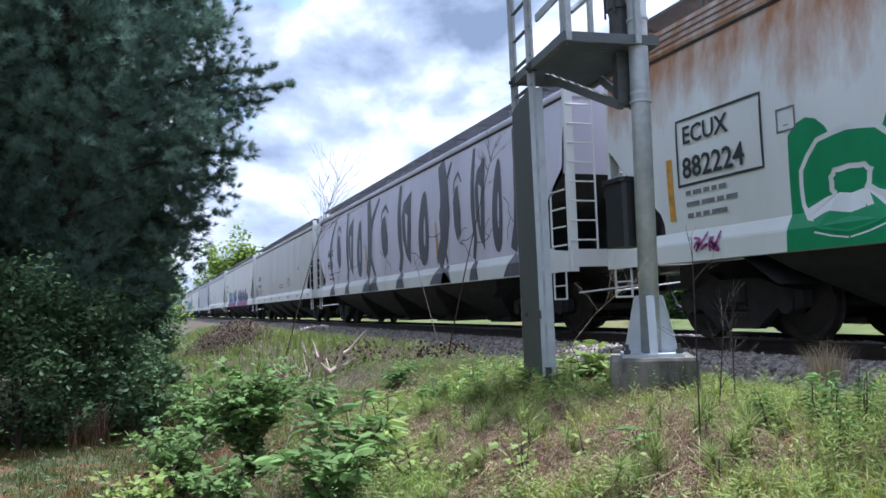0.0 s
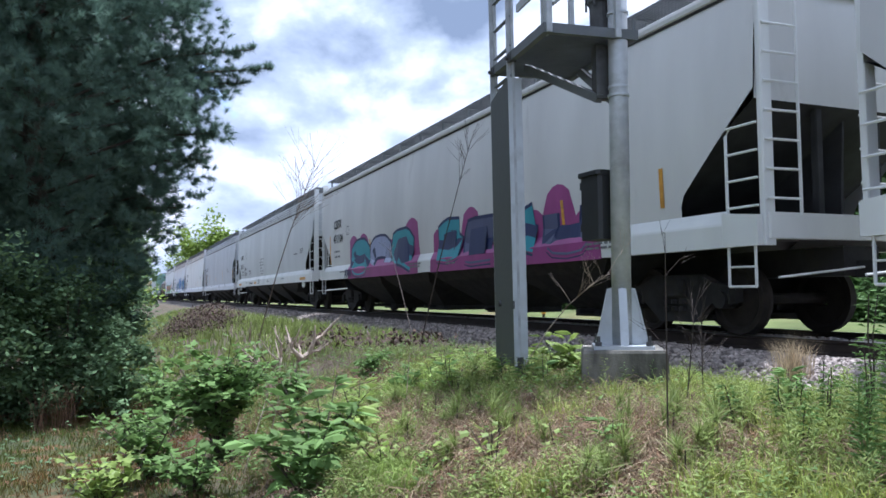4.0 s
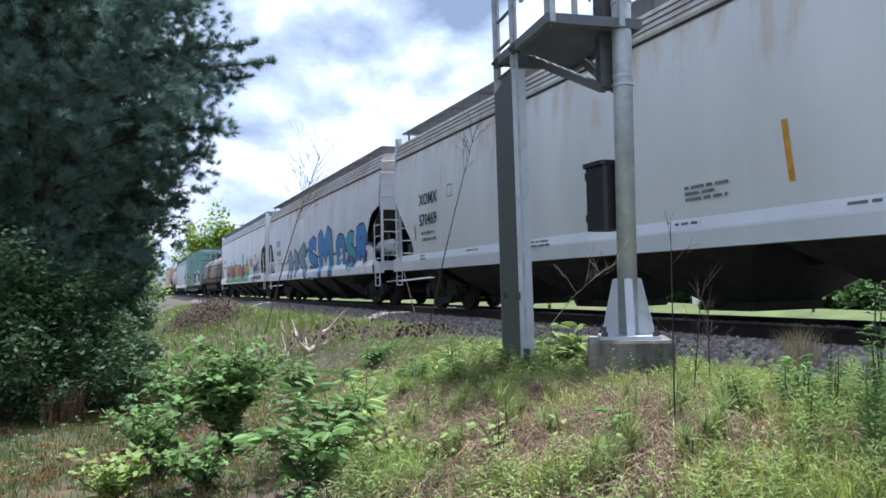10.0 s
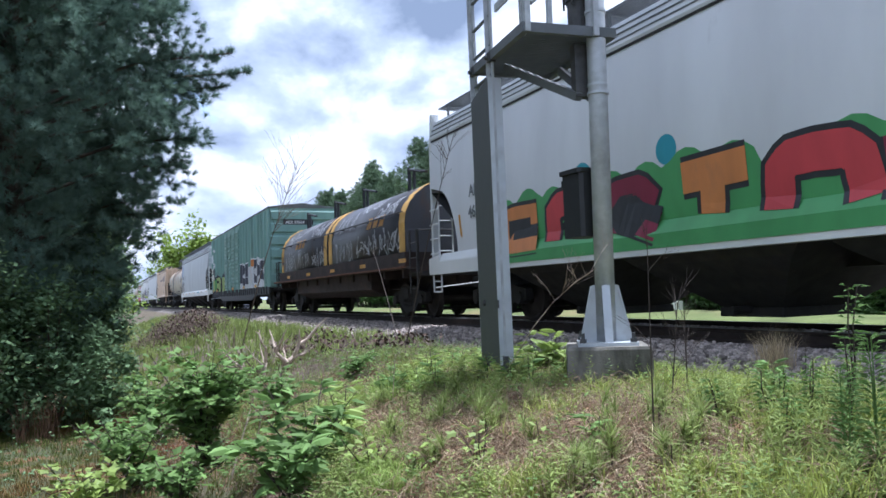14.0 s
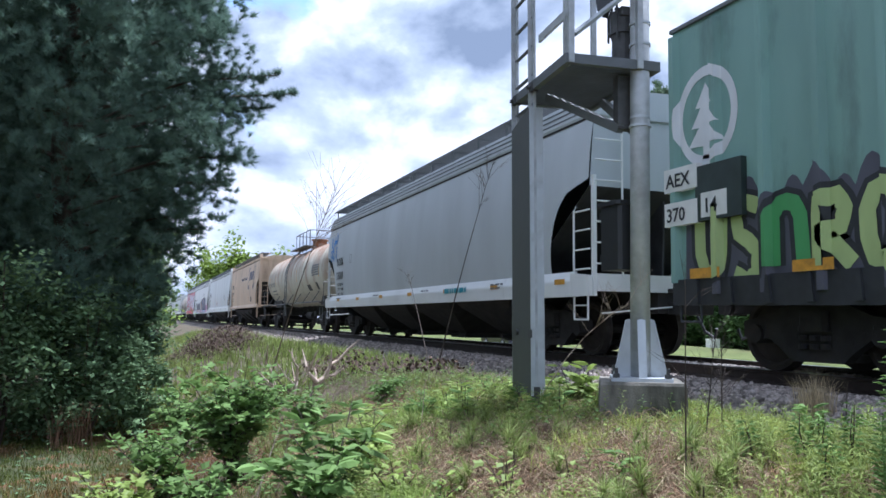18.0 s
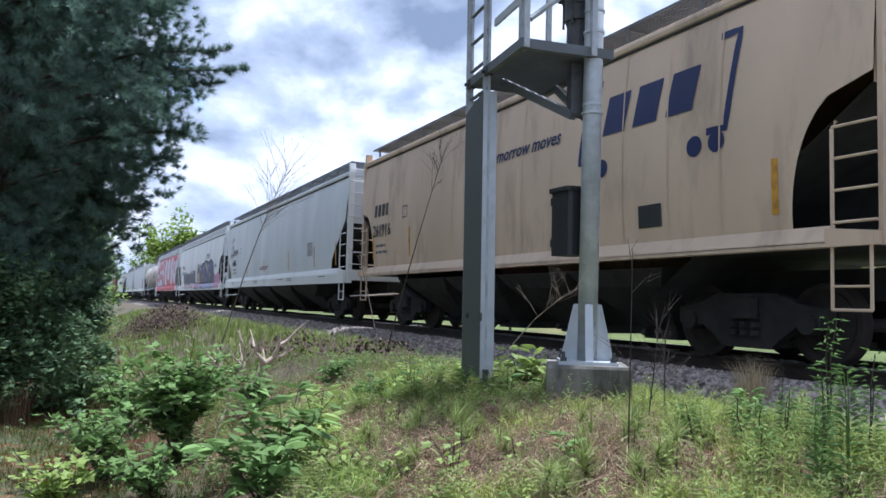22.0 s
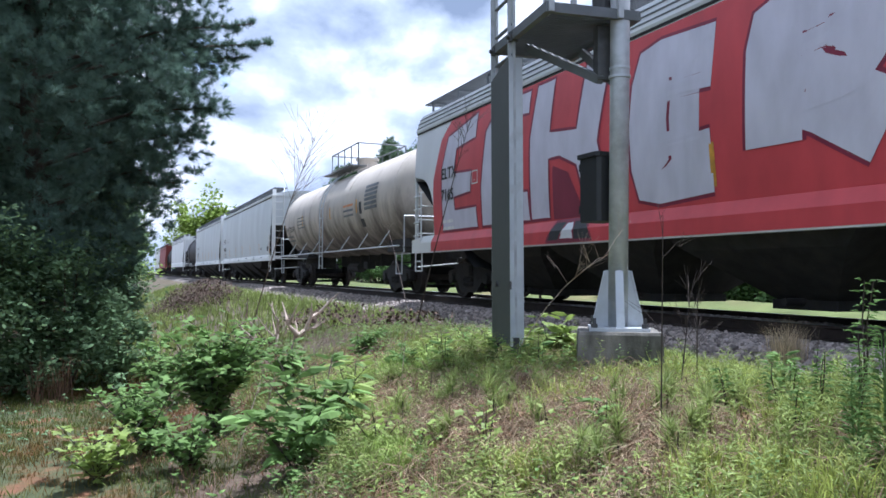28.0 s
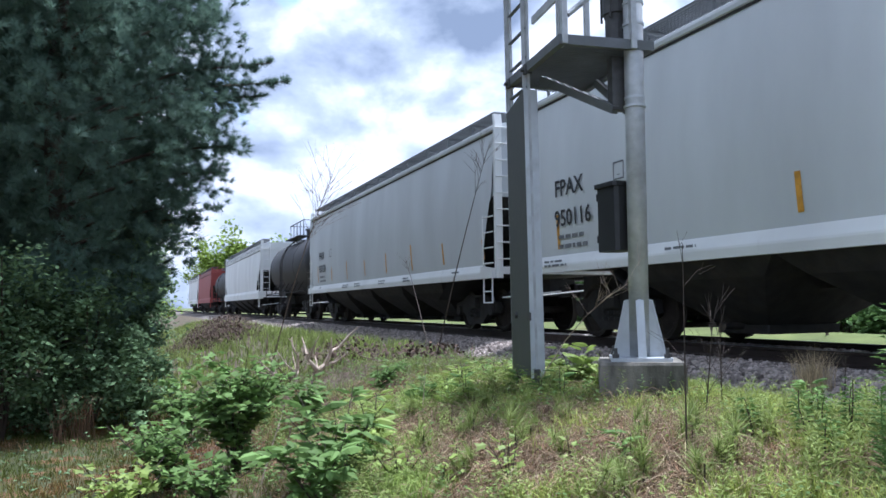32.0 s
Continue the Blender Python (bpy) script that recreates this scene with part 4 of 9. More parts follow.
M["yellow_band"] = mat("yellow_band", (0.55, 0.32, 0.06), 0.6, 0, 0.2, 3, dirt=(0.05, 0.03, 0.03), dirt_at=(0.56, 0.62), dirt_scale=2.2)


def tank_car(x0, length, body, label, rail_m="alu", r=1.42, zc=2.62, ladder_x=-0.5):
    car = root("tank_car", label, "tank car", "freight cars of the train")
    h = length / 2 - 0.45
    t = h - 0.12          # tank's half length
    bm = fresh()
    n = 40
    rings = []
    for x, k in ((-t, 0.05), (-t + 0.02, 0.4), (-t + 0.12, 0.72), (-t + 0.3, 0.91), (-t + 0.5, 0.98), (-t + 0.66, 1.0), (-t * 0.33, 1.0), (t * 0.33, 1.0), (t - 0.66, 1.0), (t - 0.5, 0.98), (t - 0.3, 0.91), (t - 0.12, 0.72), (t - 0.02, 0.4), (t, 0.05)):
        rings.append([(x, r * k * math.cos(2 * math.pi * j / n), zc + r * k * math.sin(2 * math.pi * j / n)) for j in range(n)])
    loft(bm, rings)
    for f in bm.faces:
        f.smooth = True
    bmesh.ops.recalc_face_normals(bm, faces=bm.faces)
    part("tank", bm, body, car)
    for x in (-t + 0.72, -t * 0.33, t * 0.33, t - 0.72):
        bm = fresh()
        ring = [[(x + d, (r + q) * math.cos(2 * math.pi * j / n), zc + (r + q) * math.sin(2 * math.pi * j / n)) for j in range(n)] for d, q in ((-0.04, 0.0), (-0.03, 0.012), (0.03, 0.012), (0.04, 0))]
        loft(bm, ring, caps=False)
        part("weld_band", bm, body, car)
    bm = fresh()
    tube(bm, [(0, 0, zc + r - 0.1), (0, 0, zc + r + 0.42)], 0.36, 20)
    tube(bm, [(0, 0, zc + r + 0.42), (0, 0, zc + r + 0.5)], 0.42, 20)
    tube(bm, [(0.75, 0, zc + r - 0.1), (0.75, 0, zc + r + 0.22)], 0.22, 16)
    part("valve_dome", bm, body, car)
    for y in (-0.85, 0.85):
        bm = fresh()
        tube(bm, [(-1.7, y, zc + r + 0.02), (-1.7, y, zc + r + 0.78), (1.7, y, zc + r + 0.78), (1.7, y, zc + r + 0.02)], 0.025, 6)
        rail = part("platform_rail", bm, "galv_dark", car)
        for x in (-0.85, 0, 0.85):
            bm = fresh()
            tube(bm, [(x, y, zc + r - 0.2), (x, y, zc + r + 0.78)], 0.022, 6)
            part("rail_post", bm, "galv_dark", rail)
        bm = fresh()
        box(bm, -1.8, 1.8, y - 0.28, y + 0.28, zc + r - 0.02, zc + r + 0.02)
        part("platform_walk", bm, "galv_dark", car)
    for x in (-1.7, 1.7):
        bm = fresh()
        tube(bm, [(x, -0.85, zc + r + 0.78), (x, 0.85, zc + r + 0.78)], 0.022, 6)
        part("platform_rail", bm, "galv_dark", car)
    # ladder that follows the shell, and side handrail
    bm = fresh()
    for d in (-0.22, 0.22):
        pts = [(ladder_x + d, -(r + 0.14) * math.cos(a), zc + (r + 0.14) * math.sin(a)) for a in (radians(k) for k in range(0, 68, 8))]
        tube(bm, [(ladder_x + d, -(r + 0.14), 0.7)] + pts, 0.022, 6)
    for k in range(7):
        z = 0.8 + k * 0.34
        tube(bm, [(ladder_x - 0.22, -(r + 0.14), z), (ladder_x + 0.22, -(r + 0.14), z)], 0.016, 6)
    for a in range(12, 66, 12):
        y, z = -(r + 0.14) * math.cos(radians(a)), zc + (r + 0.14) * math.sin(radians(a))
        tube(bm, [(ladder_x - 0.22, y, z), (ladder_x + 0.22, y, z)], 0.016, 6)
    part("ladder", bm, rail_m, car)
    bm = fresh()
    for s in (-1, 1):
        tube(bm, [(-h + 0.2, s * 1.55, 1.28), (h - 0.2, s * 1.55, 1.28)], 0.024, 6)
        for k in range(7):
            x = -h + 1.9 + k * (2 * h - 3.8) / 6
            tube(bm, [(x, s * 1.55, 1.28), (x + 0.22, s * 1.3, 1.75)], 0.02, 6)
    part("handrail", bm, rail_m, car)
    for s in (-1, 1):
        bm = fresh()
        x0_, x1_ = sorted((s * (h - 2.5), s * (h + 0.1)))
        box(bm, x0_, x1_, -0.35, 0.35, 0.75, 1.2)
        part("stub_sill", bm, "dark_steel", car)
        bm = fresh()
        prism(bm, [(s * (h - 2.9), 1.18), (s * (h - 0.8), 1.18), (s * (h - 1.1), 1.85), (s * (h - 2.5), 1.75)], -0.95, 0.95)
        part("tank_saddle", bm, "shade_steel", car)
        bm = fresh()
        box(bm, *sorted((s * (h - 0.8), s * (h + 0.1))), -1.5, 1.5, 1.205, 1.25)
        part("end_deck", bm, "dark_steel", car)
    for s in (-1, 1):
        bm = fresh()
        e = s * (h + 0.05)
        tube(bm, [(e, -1.5, 1.1), (e, -1.5, 2.05), (e, -0.5, 2.05), (e, -0.5, 1.1)], 0.022, 6)
        part("end_rail", bm, rail_m, car)
        bm = fresh()
        tube(bm, [(e, 1.5, 1.1), (e, 1.5, 2.05), (e, 0.5, 2.05), (e, 0.5, 1.1)], 0.022, 6)
        part("end_rail", bm, rail_m, car)
        bm = fresh()
        for k in (-0.55, -0.1):
            tube(bm, [(s * (h + k), -1.5, 1.1), (s * (h + k), -1.5, 0.55)], 0.018, 6)
        tube(bm, [(s * (h - 0.55), -1.5, 0.55), (s * (h - 0.1), -1.5, 0.55)], 0.018, 6)
        part("sill_step", bm, rail_m, car)
    bm = fresh()
    tube(bm, [(-1.2, -0.2, 0.75), (0.1, -0.2, 0.75)], 0.17, 12)
    tube(bm, [(-5, 0.2, 0.9), (5, 0.2, 0.9)], 0.03, 6)
    tube(bm, [(0, 0, 0.95), (0, 0, 1.3)], 0.2, 12)
    box(bm, 0.9, 1.4, -0.4, -0.1, 0.7, 0.95, 0.03)
    for x in (-2.4, -1.2, 0.1, 1.1, 2.4):
        box(bm, x - 0.03, x + 0.03, -0.25, 0.25, 0.8, 1.3)
    part("brake_gear", bm, "dark_steel", car)
    couplers(car, h + 0.15)
    trucks(car, x0, (-(h - 1.75), h - 1.75))
    TRAIN.append((car, x0))
    return car


# couplings between the cars along the track at the start, front to rear
JOINTS = dict(front=11.0, ab=-10.3, bc=-32.3, cd=-53.1, de=-75.0, ef=-96.3, fg=-116.1, gh=-136.6, hi=-156.3, ij=-177.4, jk=-194.7, kl=-214.9, lm=-234.9, mn=-252.2,
              no=-268.3, op=-289.2, pq=-310.4, qr=-330.1, rs=-347.8, st=-367.3, tu=-386.7, uv=-399.7, vw=-420.6, wx=-433.0, xy=-451.0, yz=-470.0)


def span(a, b):
    return (JOINTS[a] + JOINTS[b]) / 2, JOINTS[a] - JOINTS[b] - 0.9


GREY = (0.40, 0.41, 0.42)
P = {}


def pal(name, col, dirt=(0.2, 0.2, 0.2), amount=0.62, var=0.08, top=None):
    P[name] = paint(name, col, dirt, amount, var, top)
    return P[name]


white_sill = pal("pale_grey_sill", (0.53, 0.54, 0.53), (0.38, 0.37, 0.35), 0.6)
a = hopper(*span("front", "ab"), pal("rust_stained_white", (0.52, 0.53, 0.53), (0.42, 0.30, 0.20), 0.62, top=((0.40, 0.20, 0.10), 2.5, 3.7)), white_sill, "pale grey covered hopper with rust stains and green graffiti", sill_top=1.46, sill_bottom=1.05)
b = hopper(*span("ab", "bc"), pal("lilac_white", (0.49, 0.475, 0.555), (0.36, 0.35, 0.39)), white_sill, "pale covered hopper with tall violet graffiti letters", plain=True, sill_top=1.53)
c = hopper(*span("bc", "cd"), pal("warm_grey", (0.40, 0.40, 0.395), (0.28, 0.28, 0.27)), white_sill, "plain warm grey covered hopper with pale sill", plain=True, sill_top=1.53)
d = hopper(*span("cd", "de"), pal("light_grey", (0.47, 0.47, 0.46), (0.33, 0.32, 0.30)), white_sill, "light grey covered hopper with pink and turquoise graffiti", plain=True, sill_top=1.53)
e = hopper(*span("de", "ef"), pal("clean_grey", (0.42, 0.435, 0.44), (0.33, 0.34, 0.34), 0.7), white_sill, "clean grey covered hopper with white sill and yellow reflectors", sill_top=1.56)
f = hopper(*span("ef", "fg"), pal("blue_grey", (0.36, 0.375, 0.40), (0.28, 0.29, 0.30)), pal("grey_sill", (0.45, 0.46, 0.48), (0.3, 0.3, 0.3)), "blue-grey covered hopper with streaked sides", sill_top=1.38, sill_bottom=0.98, cut="round", tank_end=True)
g = hopper(*span("fg", "gh"), pal("silver_grey", (0.50, 0.505, 0.51), (0.40, 0.33, 0.24), 0.64, top=((0.48, 0.32, 0.16), 2.6, 5.2)), P["grey_sill"], "silver-grey covered hopper with orange stains", sill_top=1.38, sill_bottom=0.98)
hh = hopper(*span("gh", "hi"), pal("pale_blue_grey", (0.47, 0.48, 0.51), (0.46, 0.36, 0.28), 0.64, top=((0.50, 0.33, 0.2), 2.5, 5.0)), P["grey_sill"], "pale grey covered hopper with blue cloud graffiti", sill_top=1.38, sill_bottom=0.98, cut="round", tank_end=True)
i_ = hopper(*span("hi", "ij"), pal("stone_grey", (0.50, 0.51, 0.525), (0.34, 0.34, 0.34), 0.66), white_sill, "pale grey covered hopper with red and green graffiti", sill_top=1.44, sill_bottom=1.0, cut="round", tall=True, tank_end=True)
j = coil_car(*span("ij", "jk"), "coil car with dark hoods, yellow bands and rusty frame")
box_ = boxcar(*span("jk", "kl"), "faded green boxcar with corrugated doors and graffiti")
l = hopper(*span("kl", "lm"), pal("steel_grey", (0.36, 0.385, 0.40), (0.30, 0.31, 0.31), 0.7), white_sill, "steel-grey covered hopper with curved sides and white sill", sill_top=1.42, sill_bottom=1.0, bulge=0.14, cut="round")
m_ = tank_car(*span("lm", "mn"), pal("rusted_cream", (0.40, 0.385, 0.32), (0.28, 0.2, 0.13), 0.56, 0.12, top=((0.27, 0.12, 0.06), 1.5, 4.1)), "cream tank car with heavy rust streaks", rail_m="galv_dark")
n_ = hopper(*span("mn", "no"), pal("tan", (0.47, 0.36, 0.26), (0.26, 0.19, 0.14), 0.52), P["tan"], "tan covered hopper with dark blue lettering", sill_top=1.46, sill_bottom=1.24, plain=True, ribs=True, cut="round", cutx=1.0, tall=True)
o_ = hopper(*span("no", "op"), pal("cool_grey", (0.47, 0.49, 0.50), (0.34, 0.35, 0.35), 0.68), white_sill, "cool grey covered hopper with broad pale sill", plain=True, sill_top=1.53)
p_ = hopper(*span("op", "pq"), pal("haze_grey", (0.54, 0.55, 0.55), (0.38, 0.38, 0.37), 0.68), white_sill, "pale grey covered hopper with dark blue graffiti", sill_top=1.40, sill_bottom=1.02, cut="round", tank_end=True)
q_ = hopper(*span("pq", "qr"), pal("graffiti_white", (0.52, 0.53, 0.54), (0.4, 0.38, 0.37), 0.66), white_sill, "pale covered hopper with big red graffiti letters", sill_top=1.45, sill_bottom=1.05, cut="round")
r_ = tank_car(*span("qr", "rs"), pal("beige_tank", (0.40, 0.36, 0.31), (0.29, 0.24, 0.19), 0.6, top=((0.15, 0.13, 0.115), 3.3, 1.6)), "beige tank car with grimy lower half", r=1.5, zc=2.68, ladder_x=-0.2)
s_ = hopper(*span("rs", "st"), pal("dove_grey", (0.43, 0.45, 0.46), (0.35, 0.36, 0.36), 0.7), white_sill, "dove grey covered hopper with yellow reflector strips", plain=True, sill_top=1.41, sill_bottom=1.12, cutx=0.42)
t_ = hopper(*span("st", "tu"), pal("mid_grey", (0.40, 0.42, 0.43), (0.34, 0.34, 0.34), 0.7), white_sill, "mid grey covered hopper with yellow reflector strips", plain=True, sill_top=1.41, sill_bottom=1.12, cutx=0.55)
u_ = tank_car(*span("tu", "uv"), pal("tank_black", (0.03, 0.03, 0.033), (0.06, 0.055, 0.05), 0.6), "black tank car with top platform", rail_m="dark_steel")
v_ = hopper(*span("uv", "vw"), pal("chalk_grey", (0.52, 0.53, 0.53), (0.42, 0.42, 0.41), 0.7), white_sill, "chalk grey covered hopper")
w_ = tank_car(*span("vw", "wx"), P["tank_black"], "black tank car with dull grimy shell", rail_m="dark_steel")
x_ = hopper(*span("wx", "xy"), pal("oxide_red", (0.20, 0.05, 0.045), (0.12, 0.06, 0.05), 0.6), P["oxide_red"], "oxide red covered hopper")
y_ = hopper(*span("xy", "yz"), P["chalk_grey"], white_sill, "chalk grey covered hopper at the tail")


# ---- lettering and graffiti on the cars ----
def spray(name, col, rough=0.5):
    M[name] = mat(name, col, rough, 0, 0.12, 2.5, (1, 1, 0.4), 0.05, 9, tuple(c * 0.6 + 0.05 for c in col), (0.62, 0.85), 2, spec=0.35)
    return name


for nm, col in (("spray_green", (0.02, 0.25, 0.10)), ("spray_mint", (0.30, 0.55, 0.40)), ("spray_white", (0.72, 0.73, 0.75)), ("spray_lilac", (0.60, 0.58, 0.66)), ("spray_slate", (0.10, 0.10, 0.125)), ("spray_pink", (0.50, 0.24, 0.37)), ("spray_plum", (0.30, 0.06, 0.22)),
                ("spray_teal", (0.05, 0.30, 0.38)), ("spray_blue", (0.03, 0.20, 0.55)), ("spray_red", (0.56, 0.07, 0.08)), ("spray_orange", (0.62, 0.24, 0.08)), ("spray_navy", (0.09, 0.10, 0.19)), ("spray_sky", (0.34, 0.38, 0.58)), ("spray_tan", (0.50, 0.37, 0.28)),
                ("spray_maroon", (0.22, 0.03, 0.06)), ("spray_leaf", (0.10, 0.34, 0.12)), ("spray_lime", (0.42, 0.52, 0.22)), ("spray_steel", (0.17, 0.25, 0.35)), ("spray_ink", (0.03, 0.04, 0.22)), ("tag_white", (0.42, 0.43, 0.45)), ("brown_grey", (0.22, 0.15, 0.12)), ("logo_blue", (0.02, 0.03, 0.10)), ("rust_wash", (0.40, 0.22, 0.13))):
    spray(nm, col)


def ribbon_bm(pts, width, off, bulge, st, taper=0.0):
    """A painted stroke of even width along (x, z) points."""
    fine = []
    for a, b in zip(pts, pts[1:]):
        n = max(1, math.ceil(math.dist(a, b) / 0.16))
        fine += [(a[0] + (b[0] - a[0]) * i / n, a[1] + (b[1] - a[1]) * i / n) for i in range(n)]
    fine.append(pts[-1])
    bm = fresh()
    prev = None
    k = len(fine)
    for i, (x, z) in enumerate(fine):
        p, q = fine[max(0, i - 1)], fine[min(k - 1, i + 1)]
        d = math.hypot(q[0] - p[0], q[1] - p[1]) or 1
        nx, nz = -(q[1] - p[1]) / d, (q[0] - p[0]) / d
        w = width / 2 * (1 - taper * abs(2 * i / max(1, k - 1) - 1))
        row = []
        for s in (-1, 1):
            xx, zz = x + nx * w * s, z + nz * w * s
            row.append(bm.verts.new((xx, skin(zz, bulge, st) - off, zz)))
        if prev:
            bm.faces.new((prev[0], prev[1], row[1], row[0]))
        prev = row
    bm.normal_update()
    for f in bm.faces:
        if f.normal.y > 0:
            f.normal_flip()
    return bm


FORMS = dict(
    arch=[[(0, 0), (0.02, 0.8), (0.2, 0.98), (0.5, 1.0), (0.8, 0.95), (0.98, 0.75), (1, 0)]],
    loop=[[(0.5, 0), (0.15, 0.08), (0, 0.35), (0, 0.7), (0.2, 0.95), (0.5, 1), (0.8, 0.95), (1, 0.7), (1, 0.35), (0.85, 0.08), (0.5, 0)]],
    snake=[[(0.95, 0.92), (0.5, 1.0), (0.08, 0.85), (0.15, 0.6), (0.55, 0.5), (0.92, 0.35), (0.85, 0.1), (0.45, 0), (0, 0.1)]],
    fork=[[(0, 0), (0, 1)], [(0.95, 1), (0.15, 0.5), (1, 0)]],
    comb=[[(0.95, 0.05), (0.05, 0), (0, 0.5), (0.05, 1), (0.95, 0.95)], [(0.05, 0.52), (0.75, 0.52)]],
    hook=[[(0, 0), (0.02, 0.95), (0.6, 1), (0.85, 0.8), (0.7, 0.55), (0.1, 0.48), (0.5, 0.3), (1, 0)]],
    cross=[[(0, 0.95), (1, 1)], [(0.5, 0.97), (0.45, 0)]],
    bowl=[[(0, 1), (0.02, 0.3), (0.2, 0.05), (0.5, 0), (0.8, 0.05), (0.97, 0.3), (1, 1)]],
)


def bumps(x0, x1, z0, z1, n, seed):
    """A cloud-like outline, flat below and lobed above."""
    rs = random.Random(seed)
    pts = [(x0, z0), (x1, z0)]
    for i in range(n):
        a = x1 - (x1 - x0) * i / n
        b = x1 - (x1 - x0) * (i + 1) / n
        top = z1 - (z1 - z0) * rs.uniform(0, 0.35)
        for t in (0.1, 0.3, 0.5, 0.7, 0.9):
            pts.append((a + (b - a) * t, top - (z1 - z0) * 0.16 * (2 * t - 1) ** 2))
    return pts


def graffiti(car, x0, x1, z0, z1, forms, fills, outline, width, seed, back=None, st=1.60, bulge=0.10, label="", lean=0.0, wild=0.15, edge=0.07, ground=None):
    rs = random.Random(seed)
    base = part("graffiti", flat_shape(bumps(x0 - 0.2, x1 + 0.2, ground if ground else z0 - 0.05, z1 + 0.18, len(forms) * 2, seed) if back else [(x0, z0), (x0 + 0.02, z0), (x0 + 0.02, z0 + 0.02), (x0, z0 + 0.02)], 0.005, bulge, 0, st), back or outline, car, label)
    n = len(forms)
    step = (x1 - x0) / n
    for i, f in enumerate(forms):
        a = x0 + step * (i + 0.02 + 0.5 * width / step)
        w = step * 0.98 - width
        lo, hi = z0 + width / 2 + rs.uniform(0, wild) * (z1 - z0), z1 - width / 2 - rs.uniform(0, wild) * (z1 - z0)
        for poly in FORMS[f]:
            pts = [(a + w * px + lean * pz * (hi - lo) + rs.uniform(-0.04, 0.04) * w, lo + (hi - lo) * pz) for px, pz in poly]
            if outline:
                part("letter_outline", ribbon_bm(pts, width + edge * 2, 0.008 + 0.0012 * (i % 3), bulge, st), outline, base)
            part("letter_fill", ribbon_bm(pts, width, 0.0125 + 0.0012 * (i % 3), bulge, st), fills[i % len(fills)], base)
    return base


def handwriting(x0, zb, w, hgt, seed):
    """Loose scribbled strokes of one tag, each a list of (x, z) points."""
    rs = random.Random(seed)
    n = max(2, round(w / (hgt * 0.7)))
    out = []
    for k in range(n):
        a, lw = x0 + w * (k + rs.uniform(-0.2, 0.2)) / n, w / n * rs.uniform(0.8, 1.4)
        for _ in range(2):
            q = [(a + lw * rs.uniform(0, 0.4), zb + hgt * rs.uniform(-0.2, 0.4))]
            for _ in range(rs.randint(3, 5)):
                q.append((a + lw * rs.uniform(-0.1, 1.1), zb + hgt * rs.uniform(-0.2, 1.2)))
            # round the corners off
            for _ in range(2):
                q = [q[0]] + [((u[0] * 3 + v[0]) / 4, (u[1] * 3 + v[1]) / 4) if e == 0 else ((u[0] + v[0] * 3) / 4, (u[1] + v[1] * 3) / 4) for u, v in zip(q, q[1:]) for e in (0, 1)] + [q[-1]]
            out.append(q)
    return out


def scrawl(car, x0, z0, w, hgt, m, seed, lines=2, width=0.035, st=1.60, bulge=0.1):
    """A quick tag in thin handwriting."""
    for l in range(lines):
        for q in handwriting(x0, z0 - l * hgt * 1.3, w, hgt, seed + 7 * l):
            part("tag_stroke", ribbon_bm(q, width, 0.02 + 0.002 * l, bulge, st), m, car)


def marks(car, code, number, half, z=2.52, size=0.40, m="black", bulge=0.10, x=None, dz=0.50, seed=1, small=True):
    """The owner's code and the running number, with the small weight lines below and the plate mark beside."""
    x = -half + 1.62 if x is None else x
    lettering(car, code, x, z, size, m, bulge)
    lettering(car, number, x - 0.02, z - dz, size, m, bulge)
    if small:
        bars(car, x + 0.05, z - dz - 0.22, 2, 1.0, 0.07, 0.16, "grey_ink", bulge, seed=seed)
    square_mark(car, x + 1.75, z + 0.02, 0.28, "grey_ink", bulge)


def uprights(car, half, n, z=1.62, h=0.5, seed=1, st=1.60, bulge=0.1, xs=None):
    rs = random.Random(seed)
    for x in (xs or [-half + 1.3 + (2 * half - 2.6) * i / (n - 1) for i in range(n)]):
        strip(car, x, z + rs.uniform(0, 0.1), 0.085, h * rs.uniform(0.8, 1.4), "orange", bulge, lean=rs.uniform(-0.06, 0.02))


def sill_marks(car, half, seed, dense=6, bottom=1.09, top=1.45, plates=True):
    rs = random.Random(seed)
    y = -1.648
    for k in range(dense):
        x = -half + 1.4 + (2 * half - 3.2) * (k + rs.random() * 0.6) / dense
        bars(car, x, bottom + 0.2, rs.randint(1, 2), rs.uniform(0.4, 0.9), 0.035, 0.07, "grey_ink", y=y, seed=seed + k)
    if plates:
        for k in range(7):
            x = -half + 1.6 + (2 * half - 3.4) * k / 6
            bm = fresh()
            quads(bm, [(x, y - 0.008, bottom + 0.12), (x + 0.34, y - 0.008, bottom + 0.12), (x + 0.34, y - 0.008, bottom + 0.21), (x, y - 0.008, bottom + 0.21)], [(0, 1, 2, 3)])
            part("reflector_strip", bm, "orange", car)


def data_block(car, x, z, rows=5, w=0.75, seed=3, m="grey_ink", bulge=0.1):
    bars(car, x, z, rows, w, 0.04, 0.075, m, bulge, seed=seed)


# first car: framed marks, rust washes, green letters
H = 10.2
part("mark_frame", ribbon_bm([(-8.8, 2.07), (-7.27, 2.07), (-7.27, 2.95), (-8.8, 2.95), (-8.8, 2.05)], 0.035, 0.012, 0.1, 1.60), "black", a)
lettering(a, "ECUX", -8.68, 2.62, 0.36)
lettering(a, "882224", -8.7, 2.16, 0.42)
square_mark(a, -7.04, 2.40, 0.28)
bars(a, -8.68, 1.93, 3, 1.0, 0.06, 0.15, seed=4)
strip(a, -9.05, 1.62, 0.12, 0.85)
